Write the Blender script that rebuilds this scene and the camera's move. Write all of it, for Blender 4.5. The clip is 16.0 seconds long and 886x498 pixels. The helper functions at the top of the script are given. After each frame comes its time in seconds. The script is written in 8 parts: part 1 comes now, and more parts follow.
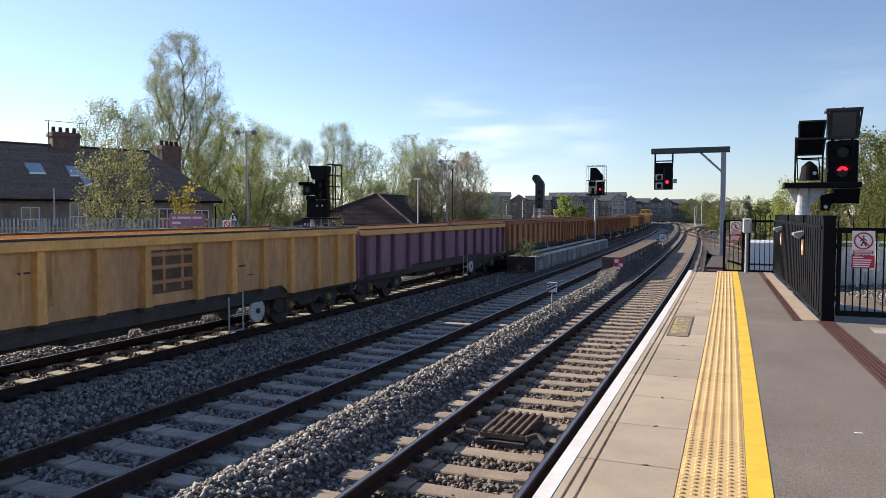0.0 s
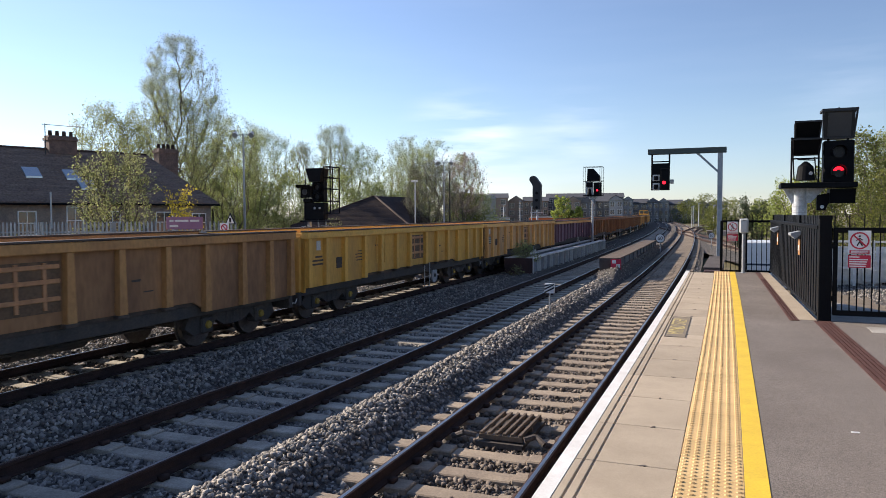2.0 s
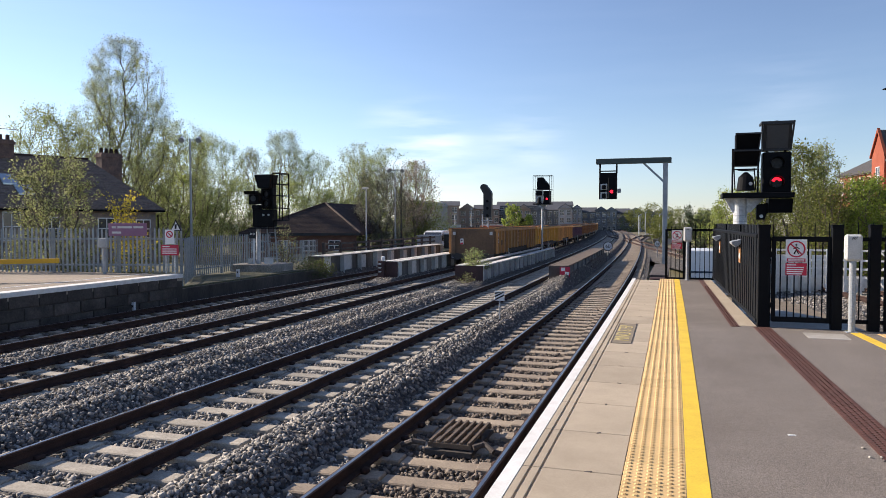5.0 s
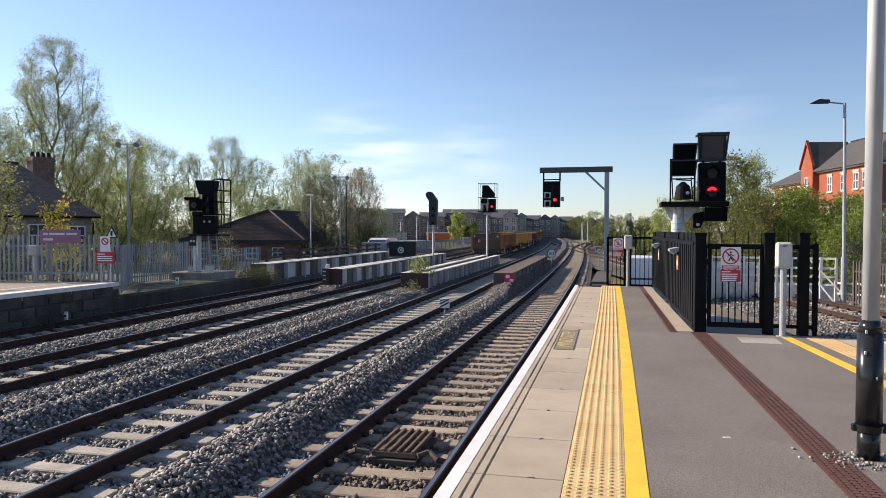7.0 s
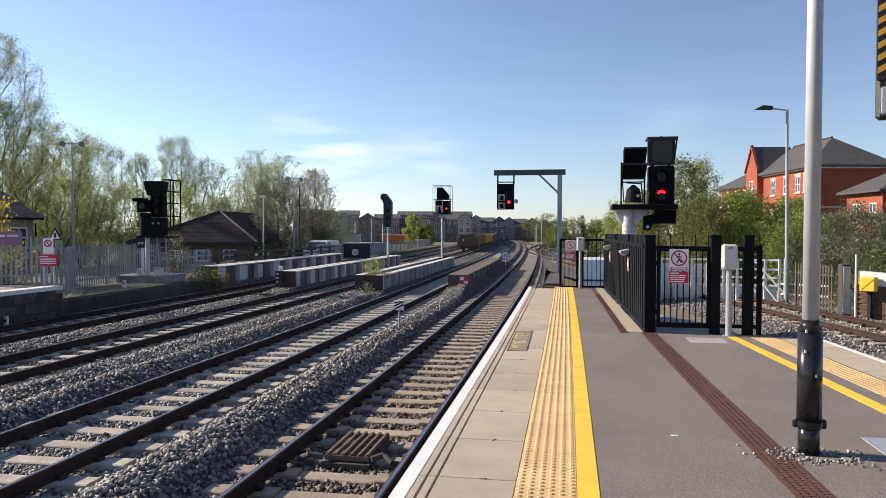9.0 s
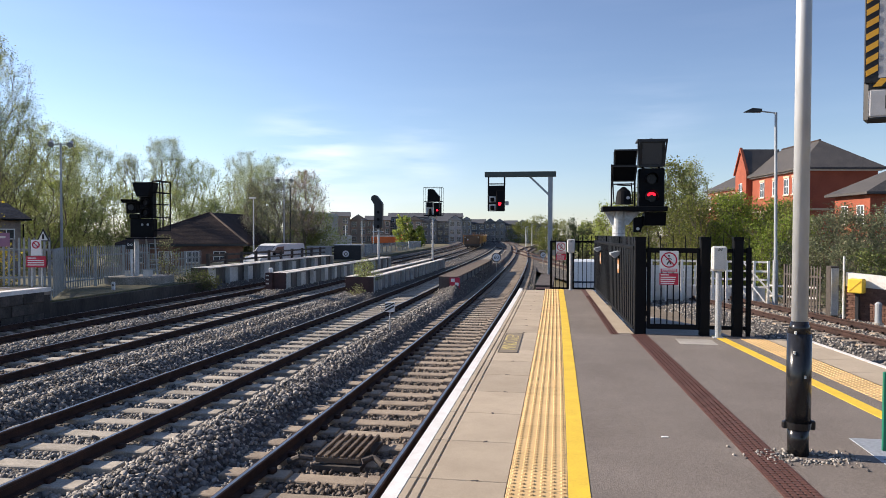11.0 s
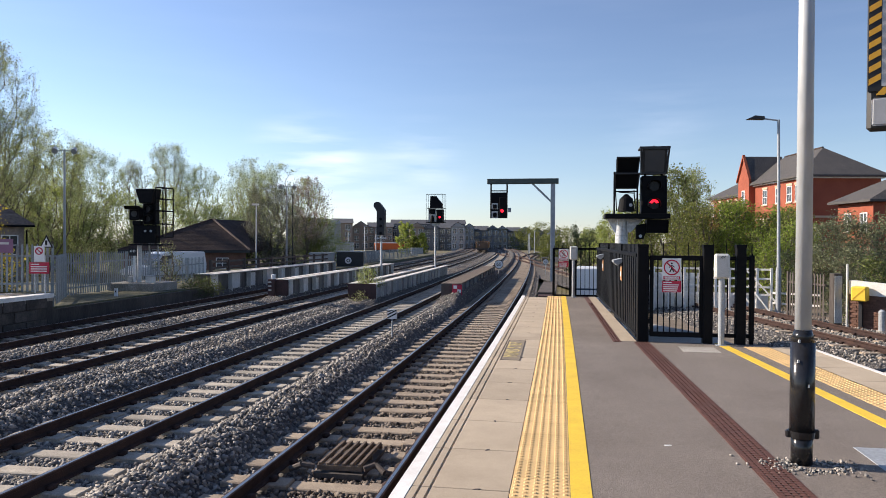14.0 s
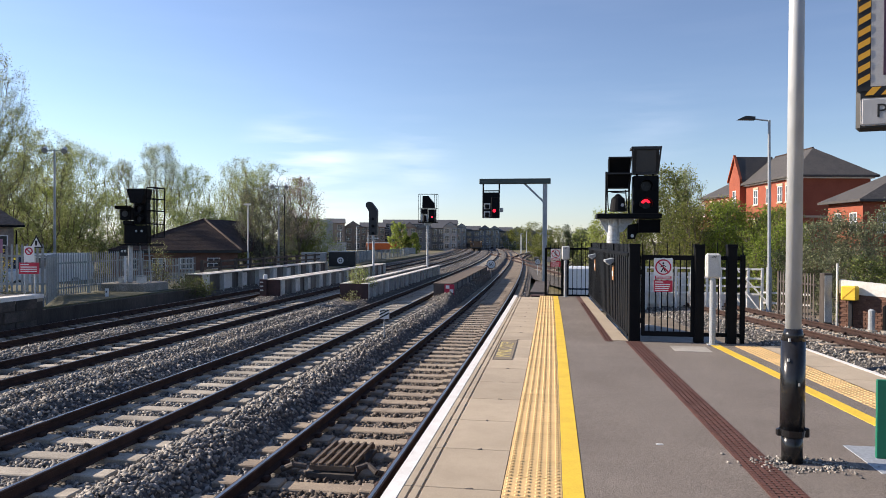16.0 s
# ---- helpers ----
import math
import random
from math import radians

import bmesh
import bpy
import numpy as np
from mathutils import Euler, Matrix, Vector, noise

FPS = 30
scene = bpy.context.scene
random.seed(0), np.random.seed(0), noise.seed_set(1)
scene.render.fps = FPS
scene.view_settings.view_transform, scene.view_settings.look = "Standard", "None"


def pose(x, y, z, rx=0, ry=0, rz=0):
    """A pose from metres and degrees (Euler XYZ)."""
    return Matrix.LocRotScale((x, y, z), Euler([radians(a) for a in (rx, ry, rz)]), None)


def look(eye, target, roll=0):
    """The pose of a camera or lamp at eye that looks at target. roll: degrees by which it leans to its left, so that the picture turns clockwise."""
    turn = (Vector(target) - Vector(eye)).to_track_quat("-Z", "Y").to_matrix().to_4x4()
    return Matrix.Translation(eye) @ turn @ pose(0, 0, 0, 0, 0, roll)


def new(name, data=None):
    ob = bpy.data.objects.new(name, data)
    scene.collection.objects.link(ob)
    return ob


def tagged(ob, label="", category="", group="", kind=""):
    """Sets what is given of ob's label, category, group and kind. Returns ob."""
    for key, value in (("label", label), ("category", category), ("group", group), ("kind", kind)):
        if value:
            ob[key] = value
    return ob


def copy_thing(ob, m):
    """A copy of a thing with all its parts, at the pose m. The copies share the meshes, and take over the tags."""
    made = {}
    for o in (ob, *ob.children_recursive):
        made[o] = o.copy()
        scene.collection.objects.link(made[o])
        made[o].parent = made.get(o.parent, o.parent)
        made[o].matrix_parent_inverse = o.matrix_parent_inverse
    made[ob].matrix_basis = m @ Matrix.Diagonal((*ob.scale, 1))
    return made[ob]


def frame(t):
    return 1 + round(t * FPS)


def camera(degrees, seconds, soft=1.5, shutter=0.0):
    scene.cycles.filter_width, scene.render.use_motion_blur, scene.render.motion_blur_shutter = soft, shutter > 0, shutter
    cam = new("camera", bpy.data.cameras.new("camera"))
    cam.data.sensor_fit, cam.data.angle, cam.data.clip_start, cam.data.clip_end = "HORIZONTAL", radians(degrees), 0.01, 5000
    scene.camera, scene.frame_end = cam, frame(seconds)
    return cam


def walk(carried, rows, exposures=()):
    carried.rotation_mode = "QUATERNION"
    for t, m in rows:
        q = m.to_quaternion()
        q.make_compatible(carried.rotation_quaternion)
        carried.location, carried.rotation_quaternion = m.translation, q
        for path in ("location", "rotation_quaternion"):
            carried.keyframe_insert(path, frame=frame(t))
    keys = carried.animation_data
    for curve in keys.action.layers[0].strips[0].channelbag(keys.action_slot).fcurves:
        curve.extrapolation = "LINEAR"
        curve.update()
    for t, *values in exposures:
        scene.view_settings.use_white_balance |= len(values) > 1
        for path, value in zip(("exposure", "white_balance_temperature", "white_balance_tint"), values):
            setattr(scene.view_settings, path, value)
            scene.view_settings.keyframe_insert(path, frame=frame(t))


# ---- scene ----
cam = camera(62.89, 16.0, soft=0.7, shutter=0.08)

PATH = [
    (0.0, pose(-0.044, -0.027, 1.655, 87.131, -0.0, 22.092) @ pose(0, 0, 0, 0, 0, -0.002)),
    (0.5, pose(-0.041, -0.027, 1.657, 87.166, -0.0, 22.040) @ pose(0, 0, 0, 0, 0, -0.070)),
    (1.0, pose(-0.039, -0.031, 1.664, 87.199, -0.0, 21.995) @ pose(0, 0, 0, 0, 0, -0.169)),
    (1.5, pose(-0.040, -0.035, 1.662, 87.253, -0.0, 21.966) @ pose(0, 0, 0, 0, 0, -0.261)),
    (2.0, pose(-0.037, -0.038, 1.662, 87.258, -0.0, 21.908) @ pose(0, 0, 0, 0, 0, -0.306)),
    (2.5, pose(-0.031, -0.039, 1.660, 87.264, -0.0, 21.738) @ pose(0, 0, 0, 0, 0, -0.329)),
    (3.0, pose(-0.026, -0.040, 1.661, 87.278, -0.0, 21.352) @ pose(0, 0, 0, 0, 0, -0.272)),
    (3.5, pose(-0.028, -0.034, 1.659, 87.359, -0.0, 20.741) @ pose(0, 0, 0, 0, 0, -0.101)),
    (4.0, pose(-0.026, -0.028, 1.662, 87.513, -0.0, 19.934) @ pose(0, 0, 0, 0, 0, -0.007)),
    (6.5, pose(-0.009, -0.005, 1.663, 88.299, -0.0, 14.879) @ pose(0, 0, 0, 0, 0, -0.028)),
    (7.0, pose(-0.005, -0.001, 1.662, 88.430, -0.0, 13.775) @ pose(0, 0, 0, 0, 0, 0.103)),
    (7.5, pose(0.002, 0.000, 1.663, 88.533, -0.0, 12.734) @ pose(0, 0, 0, 0, 0, 0.147)),
    (8.0, pose(-0.003, -0.000, 1.665, 88.573, -0.0, 11.733) @ pose(0, 0, 0, 0, 0, 0.190)),
    (8.5, pose(0.003, -0.003, 1.664, 88.613, -0.0, 10.881) @ pose(0, 0, 0, 0, 0, 0.114)),
    (9.0, pose(0.007, 0.001, 1.664, 88.596, -0.0, 10.210) @ pose(0, 0, 0, 0, 0, 0.158)),
    (11.5, pose(0.003, 0.005, 1.665, 88.791, -0.0, 9.470) @ pose(0, 0, 0, 0, 0, 0.214)),
    (12.0, pose(0.003, 0.009, 1.667, 88.865, -0.0, 9.545) @ pose(0, 0, 0, 0, 0, 0.144)),
    (12.5, pose(0.000, 0.000, 1.670, 88.930, -0.0, 9.600) @ pose(0, 0, 0, 0, 0, 0.150)),
    (13.0, pose(0.001, 0.002, 1.670, 89.009, -0.0, 9.665) @ pose(0, 0, 0, 0, 0, 0.212)),
    (13.5, pose(0.000, 0.007, 1.670, 89.123, -0.0, 9.688) @ pose(0, 0, 0, 0, 0, 0.277)),
    (14.0, pose(0.003, 0.006, 1.671, 89.262, -0.0, 9.673) @ pose(0, 0, 0, 0, 0, 0.304)),
    (14.5, pose(0.001, 0.005, 1.669, 89.363, -0.0, 9.590) @ pose(0, 0, 0, 0, 0, 0.348)),
    (15.0, pose(0.003, -0.001, 1.671, 89.405, -0.0, 9.435) @ pose(0, 0, 0, 0, 0, 0.332)),
    (15.5, pose(0.004, -0.001, 1.667, 89.368, -0.0, 9.237) @ pose(0, 0, 0, 0, 0, 0.328)),
    (16.0, pose(0.004, 0.004, 1.668, 89.265, -0.0, 9.063) @ pose(0, 0, 0, 0, 0, 0.277)),
]
walk(cam, PATH, [(0.0, 0.74, 6560, 11.5), (16.0, 0.74, 6560, 11.5)])

SUN_EL, SUN_AZ = 27.0, 86.0      # degrees; the sun stands to the left of the line, a little ahead

# world: clear spring sky with a few thin streaks of high cloud
world = bpy.data.worlds.new("sky")
scene.world = world
world.use_nodes = True
wn, wl = world.node_tree.nodes, world.node_tree.links
wn.clear()
sky = wn.new("ShaderNodeTexSky")
sky.sky_type, sky.sun_disc = "NISHITA", False
sky.sun_elevation, sky.sun_rotation = radians(SUN_EL), radians(-SUN_AZ)
sky.air_density, sky.dust_density, sky.ozone_density = 1.0, 0.1, 1.5
w_geo = wn.new("ShaderNodeTexCoord")
w_map = wn.new("ShaderNodeMapping")
w_map.inputs["Scale"].default_value = (3.5, 3.5, 26.0)
w_map.inputs["Rotation"].default_value = (0.0, radians(-14), 0.0)
w_noise = wn.new("ShaderNodeTexNoise")
w_noise.inputs["Scale"].default_value, w_noise.inputs["Detail"].default_value = 1.6, 6.0
w_ramp = wn.new("ShaderNodeValToRGB")
w_ramp.color_ramp.elements[0].position, w_ramp.color_ramp.elements[1].position = 0.42, 0.78
wl.new(w_geo.outputs["Generated"], w_map.inputs[0])
wl.new(w_map.outputs[0], w_noise.inputs["Vector"])
wl.new(w_noise.outputs[0], w_ramp.inputs[0])


def cloud_field(az, el, reach, weight, last):
    """Share of thin cloud round one part of the sky; az is counted to the left of the line."""
    d = wn.new("ShaderNodeVectorMath")
    d.operation = "DISTANCE"
    d.inputs[1].default_value = (-math.sin(radians(az)) * math.cos(radians(el)), math.cos(radians(az)) * math.cos(radians(el)), math.sin(radians(el)))
    wl.new(w_geo.outputs["Generated"], d.inputs[0])
    r = wn.new("ShaderNodeMapRange")
    r.interpolation_type = "SMOOTHSTEP"
    r.inputs["From Min"].default_value, r.inputs["From Max"].default_value = reach, 0.0
    r.inputs["To Min"].default_value, r.inputs["To Max"].default_value = 0.0, weight
    wl.new(d.outputs["Value"], r.inputs["Value"])
    a = wn.new("ShaderNodeMath")
    a.operation = "ADD"
    wl.new(r.outputs[0], a.inputs[0])
    if last is None:
        a.inputs[1].default_value = 0.02
    else:
        wl.new(last.outputs[0], a.inputs[1])
    return a


w_field = None
for c_az, c_el, c_reach, c_weight in ((20.5, 5.4, 0.10, 0.75), (17.5, 3.6, 0.10, 0.4), (11.5, 5.8, 0.085, 0.4), (-7.0, 8.5, 0.09, 0.12)):
    w_field = cloud_field(c_az, c_el, c_reach, c_weight, w_field)
w_amt = wn.new("ShaderNodeMath")
w_amt.operation = "MULTIPLY"
wl.new(w_ramp.outputs[0], w_amt.inputs[0])
wl.new(w_field.outputs[0], w_amt.inputs[1])
# the sky is deeper blue away from the sun, and the air low down is clear and cool
w_sep = wn.new("ShaderNodeSeparateXYZ")
wl.new(w_geo.outputs["Generated"], w_sep.inputs[0])
w_low = wn.new("ShaderNodeValToRGB")
w_low.color_ramp.elements[0].position, w_low.color_ramp.elements[1].position = 0.0, 0.30
w_low.color_ramp.elements[0].color, w_low.color_ramp.elements[1].color = (0.80, 0.89, 1.20, 1), (0.98, 0.97, 1.10, 1)
w_low.color_ramp.elements.new(0.12).color = (0.92, 0.96, 1.11, 1)
wl.new(w_sep.outputs[2], w_low.inputs[0])
w_side = wn.new("ShaderNodeMapRange")
w_side.interpolation_type = "SMOOTHSTEP"
w_side.inputs["From Min"].default_value, w_side.inputs["From Max"].default_value = -0.75, 0.5
w_side.inputs["To Min"].default_value, w_side.inputs["To Max"].default_value = 1.07, 0.80
wl.new(w_sep.outputs[0], w_side.inputs["Value"])
w_tint = wn.new("ShaderNodeMixRGB")
w_tint.blend_type = "MULTIPLY"
w_tint.inputs[0].default_value = 1.0
wl.new(sky.outputs[0], w_tint.inputs[1])
wl.new(w_low.outputs[0], w_tint.inputs[2])
w_deep = wn.new("ShaderNodeMixRGB")
w_deep.blend_type = "MULTIPLY"
w_deep.inputs[0].default_value = 1.0
wl.new(w_tint.outputs[0], w_deep.inputs[1])
wl.new(w_side.outputs[0], w_deep.inputs[2])
w_mix = wn.new("ShaderNodeMixRGB")
w_mix.inputs[2].default_value = (8.3, 8.8, 10.0, 1)
wl.new(w_amt.outputs[0], w_mix.inputs[0])
wl.new(w_deep.outputs[0], w_mix.inputs[1])
w_bg, w_out = wn.new("ShaderNodeBackground"), wn.new("ShaderNodeOutputWorld")
w_bg.inputs["Strength"].default_value = 0.096
wl.new(w_mix.outputs[0], w_bg.inputs[0])
wl.new(w_bg.outputs[0], w_out.inputs[0])

sun = new("sun", bpy.data.lights.new("sun", "SUN"))
sun.data.energy, sun.data.angle, sun.data.color = 5.0, radians(0.6), (1.0, 0.88, 0.73)
sun_dir = Vector((-math.sin(radians(SUN_AZ)) * math.cos(radians(SUN_EL)), math.cos(radians(SUN_AZ)) * math.cos(radians(SUN_EL)), math.sin(radians(SUN_EL))))
sun.matrix_world = look(sun_dir * 60, (0, 0, 0))


# ---- materials ----
def mat(name, c1, c2=None, rough=0.8, metal=0.0, big=1.5, fine=60.0, bump=0.25, dist=0.01, rnd=0.0, spec=0.4, edge=(0.35, 0.65), fineamt=0.25, stretch=(1, 1, 1)):
    """A surface whose colour drifts from c1 to c2 at a large scale, with fine grain, relief and a little change from piece to piece."""
    m = bpy.data.materials.new(name)
    m.use_nodes = True
    n, l = m.node_tree.nodes, m.node_tree.links
    b = n["Principled BSDF"]
    c2 = c2 or tuple(v * 0.8 for v in c1)
    tc, mp = n.new("ShaderNodeTexCoord"), n.new("ShaderNodeMapping")
    mp.inputs["Scale"].default_value = stretch
    l.new(tc.outputs["Object"], mp.inputs[0])
    info = n.new("ShaderNodeObjectInfo")
    shift = n.new("ShaderNodeVectorMath")
    shift.operation = "SCALE"
    comb = n.new("ShaderNodeCombineXYZ")
    for i in range(3):
        l.new(info.outputs["Random"], comb.inputs[i])
    l.new(comb.outputs[0], shift.inputs[0])
    shift.inputs["Scale"].default_value = 37.0
    add = n.new("ShaderNodeVectorMath")
    l.new(mp.outputs[0], add.inputs[0])
    l.new(shift.outputs[0], add.inputs[1])
    n1, n2 = n.new("ShaderNodeTexNoise"), n.new("ShaderNodeTexNoise")
    n1.inputs["Scale"].default_value, n1.inputs["Detail"].default_value, n1.inputs["Roughness"].default_value = big, 6, 0.65
    n2.inputs["Scale"].default_value, n2.inputs["Detail"].default_value = fine, 3
    l.new(add.outputs[0], n1.inputs["Vector"])
    l.new(add.outputs[0], n2.inputs["Vector"])
    ramp = n.new("ShaderNodeValToRGB")
    ramp.color_ramp.elements[0].position, ramp.color_ramp.elements[1].position = edge
    ramp.color_ramp.elements[0].color, ramp.color_ramp.elements[1].color = (*c1, 1), (*c2, 1)
    l.new(n1.outputs[0], ramp.inputs[0])
    mr = n.new("ShaderNodeMapRange")
    mr.inputs["From Min"].default_value, mr.inputs["From Max"].default_value = 0.25, 0.75
    mr.inputs["To Min"].default_value, mr.inputs["To Max"].default_value = 1 - fineamt, 1 + fineamt
    l.new(n2.outputs[0], mr.inputs["Value"])
    hsv = n.new("ShaderNodeHueSaturation")
    l.new(ramp.outputs[0], hsv.inputs["Color"])
    if rnd:
        rr = n.new("ShaderNodeMapRange")
        rr.inputs["To Min"].default_value, rr.inputs["To Max"].default_value = 1 - rnd, 1 + rnd
        l.new(info.outputs["Random"], rr.inputs["Value"])
        mul = n.new("ShaderNodeMath")
        mul.operation = "MULTIPLY"
        l.new(rr.outputs[0], mul.inputs[0])
        l.new(mr.outputs[0], mul.inputs[1])
        l.new(mul.outputs[0], hsv.inputs["Value"])
    else:
        l.new(mr.outputs[0], hsv.inputs["Value"])
    l.new(hsv.outputs[0], b.inputs["Base Color"])
    rg = n.new("ShaderNodeMapRange")
    rg.inputs["To Min"].default_value, rg.inputs["To Max"].default_value = max(0.03, rough - 0.12), min(1, rough + 0.12)
    l.new(n1.outputs[0], rg.inputs["Value"])
    l.new(rg.outputs[0], b.inputs["Roughness"])
    b.inputs["Metallic"].default_value = metal
    b.inputs["Specular IOR Level"].default_value = spec
    if bump:
        bp = n.new("ShaderNodeBump")
        bp.inputs["Strength"].default_value, bp.inputs["Distance"].default_value = bump, dist
        l.new(n2.outputs[0], bp.inputs["Height"])
        l.new(bp.outputs[0], b.inputs["Normal"])
    return m


def leafy(name, c1, c2, rough=0.6, trans=0.35):
    """Leaves: colour changes from leaf to leaf, and light comes through."""
    m = bpy.data.materials.new(name)
    m.use_nodes = True
    n, l = m.node_tree.nodes, m.node_tree.links
    b, out = n["Principled BSDF"], n["Material Output"]
    geo = n.new("ShaderNodeNewGeometry")
    ramp = n.new("ShaderNodeValToRGB")
    ramp.color_ramp.elements[0].color, ramp.color_ramp.elements[1].color = (*c1, 1), (*c2, 1)
    l.new(geo.outputs["Random Per Island"], ramp.inputs[0])
    l.new(ramp.outputs[0], b.inputs["Base Color"])
    b.inputs["Roughness"].default_value = rough
    b.inputs["Specular IOR Level"].default_value = 0.25
    t = n.new("ShaderNodeBsdfTranslucent")
    l.new(ramp.outputs[0], t.inputs["Color"])
    mx = n.new("ShaderNodeMixShader")
    mx.inputs[0].default_value = trans
    l.new(b.outputs[0], mx.inputs[1])
    l.new(t.outputs[0], mx.inputs[2])
    l.new(mx.outputs[0], out.inputs["Surface"])
    return m


def stony(name, c1, c2, rough=0.9):
    """Loose stones: colour changes from stone to stone."""
    m = leafy(name, c1, c2, rough, 0.0)
    return m


def glow(name, col, strength):
    m = bpy.data.materials.new(name)
    m.use_nodes = True
    b = m.node_tree.nodes["Principled BSDF"]
    b.inputs["Base Color"].default_value = (*col, 1)
    b.inputs["Emission Color"].default_value = (*col, 1)
    b.inputs["Emission Strength"].default_value = strength
    return m


def ballast_mat(name, c1, c2, c3):
    m = mat(name, c1, c2, 0.95, big=0.6, fine=30, bump=0)
    n, l = m.node_tree.nodes, m.node_tree.links
    b = n["Principled BSDF"]
    tc = n.new("ShaderNodeTexCoord")
    v = n.new("ShaderNodeTexVoronoi")
    v.inputs["Scale"].default_value = 19
    l.new(tc.outputs["Object"], v.inputs["Vector"])
    sep = n.new("ShaderNodeSeparateColor")
    l.new(v.outputs["Color"], sep.inputs[0])
    ramp = n.new("ShaderNodeValToRGB")
    ramp.color_ramp.elements[0].color, ramp.color_ramp.elements[1].color = (*c1, 1), (*c2, 1)
    e = ramp.color_ramp.elements.new(0.5)
    e.color = (*c3, 1)
    l.new(sep.outputs[0], ramp.inputs[0])
    l.new(ramp.outputs[0], b.inputs["Base Color"])
    bp = n.new("ShaderNodeBump")
    bp.invert = True
    bp.inputs["Strength"].default_value, bp.inputs["Distance"].default_value = 1.0, 0.05
    l.new(v.outputs["Distance"], bp.inputs["Height"])
    l.new(bp.outputs[0], b.inputs["Normal"])
    return m


M = {}
M["ballast"] = ballast_mat("ballast", (0.050, 0.045, 0.042), (0.155, 0.138, 0.122), (0.095, 0.085, 0.077))
M["stone"] = stony("ballast_stone", (0.085, 0.081, 0.080), (0.43, 0.395, 0.35))
M["stone_dark"] = stony("ballast_stone_brown", (0.060, 0.048, 0.040), (0.24, 0.20, 0.165))
M["sleeper"] = mat("sleeper_concrete", (0.36, 0.29, 0.215), (0.25, 0.2, 0.155), 0.9, big=2.5, fine=45, bump=0.3, rnd=0.14)
M["sleeper_grey"] = mat("sleeper_concrete_grey", (0.43, 0.38, 0.31), (0.27, 0.24, 0.20), 0.9, big=2.5, fine=45, bump=0.3, rnd=0.12)
M["rail"] = mat("rail_rust", (0.060, 0.034, 0.028), (0.034, 0.022, 0.020), 0.8, 0.0, big=3, fine=70, bump=0.3, spec=0.2)
M["railtop"] = mat("rail_head", (0.34, 0.33, 0.33), (0.22, 0.21, 0.21), 0.3, 0.95, big=4, fine=80, bump=0.03, stretch=(6, 0.4, 1))
M["railrust"] = mat("rail_head_rust", (0.25, 0.12, 0.065), (0.16, 0.085, 0.05), 0.7, 0.2, big=4, fine=80, bump=0.2)
M["asphalt"] = mat("asphalt", (0.150, 0.124, 0.104), (0.215, 0.184, 0.158), 0.95, big=0.9, fine=130, bump=0.7, dist=0.006, fineamt=0.75, edge=(0.3, 0.7))
M["coping"] = mat("coping_slab", (0.455, 0.372, 0.272), (0.375, 0.305, 0.222), 0.88, big=1.6, fine=120, bump=0.25, dist=0.004, rnd=0.10, fineamt=0.16)
M["white"] = mat("white_paint", (0.80, 0.78, 0.74), (0.66, 0.63, 0.58), 0.6, big=5, fine=60, bump=0.1, fineamt=0.08)
M["tactile"] = mat("tactile_slab", (0.68, 0.465, 0.215), (0.60, 0.405, 0.185), 0.85, big=2.0, fine=90, bump=0.15, dist=0.004, rnd=0.08, fineamt=0.12)
M["yellow"] = mat("yellow_line_paint", (0.80, 0.55, 0.045), (0.70, 0.46, 0.05), 0.65, big=3, fine=60, bump=0.1, fineamt=0.1)
M["drain"] = mat("drain_channel", (0.13, 0.055, 0.04), (0.09, 0.04, 0.032), 0.8, big=3, fine=60, bump=0.3)
M["black"] = mat("black_paint", (0.0045, 0.005, 0.0065), (0.008, 0.0085, 0.010), 0.55, big=2, fine=50, bump=0.06, fineamt=0.12, spec=0.08)
M["darkgrey"] = mat("dark_grey_steel", (0.018, 0.019, 0.022), (0.028, 0.029, 0.032), 0.5, big=2, fine=50, bump=0.08)
M["panelgrey"] = mat("fence_panel_paint", (0.008, 0.009, 0.0115), (0.012, 0.0135, 0.016), 0.55, big=1.5, fine=50, bump=0.05, spec=0.10)
M["galv"] = mat("galvanised_steel", (0.50, 0.52, 0.54), (0.46, 0.48, 0.50), 0.55, 0.35, big=4, fine=25, bump=0.05)
M["galvpaint"] = mat("grey_painted_steel", (0.36, 0.38, 0.40), (0.28, 0.30, 0.32), 0.5, 0.15, big=3, fine=40, bump=0.05)
M["palisade"] = mat("palisade_steel", (0.30, 0.33, 0.35), (0.21, 0.235, 0.25), 0.55, 0.35, big=2, fine=40, bump=0.08, rnd=0.12)
M["concrete"] = mat("concrete", (0.40, 0.37, 0.33), (0.28, 0.26, 0.23), 0.92, big=1.2, fine=50, bump=0.3)
M["oldconcrete"] = mat("old_concrete", (0.33, 0.31, 0.28), (0.19, 0.18, 0.155), 0.95, big=1.4, fine=22, bump=0.5, dist=0.02, fineamt=0.45)
# web paints are darkened for dirt and for the shade under the flange
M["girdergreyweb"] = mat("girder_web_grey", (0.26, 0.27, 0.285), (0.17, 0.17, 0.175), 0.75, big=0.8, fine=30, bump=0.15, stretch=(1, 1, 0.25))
M["girderweb"] = mat("girder_web_shaded", (0.17, 0.17, 0.165), (0.055, 0.05, 0.047), 0.75, big=0.8, fine=30, bump=0.15, stretch=(1, 1, 0.25), edge=(0.4, 0.62))
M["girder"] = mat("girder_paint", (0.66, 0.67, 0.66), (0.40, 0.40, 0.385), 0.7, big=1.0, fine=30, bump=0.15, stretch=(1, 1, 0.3))
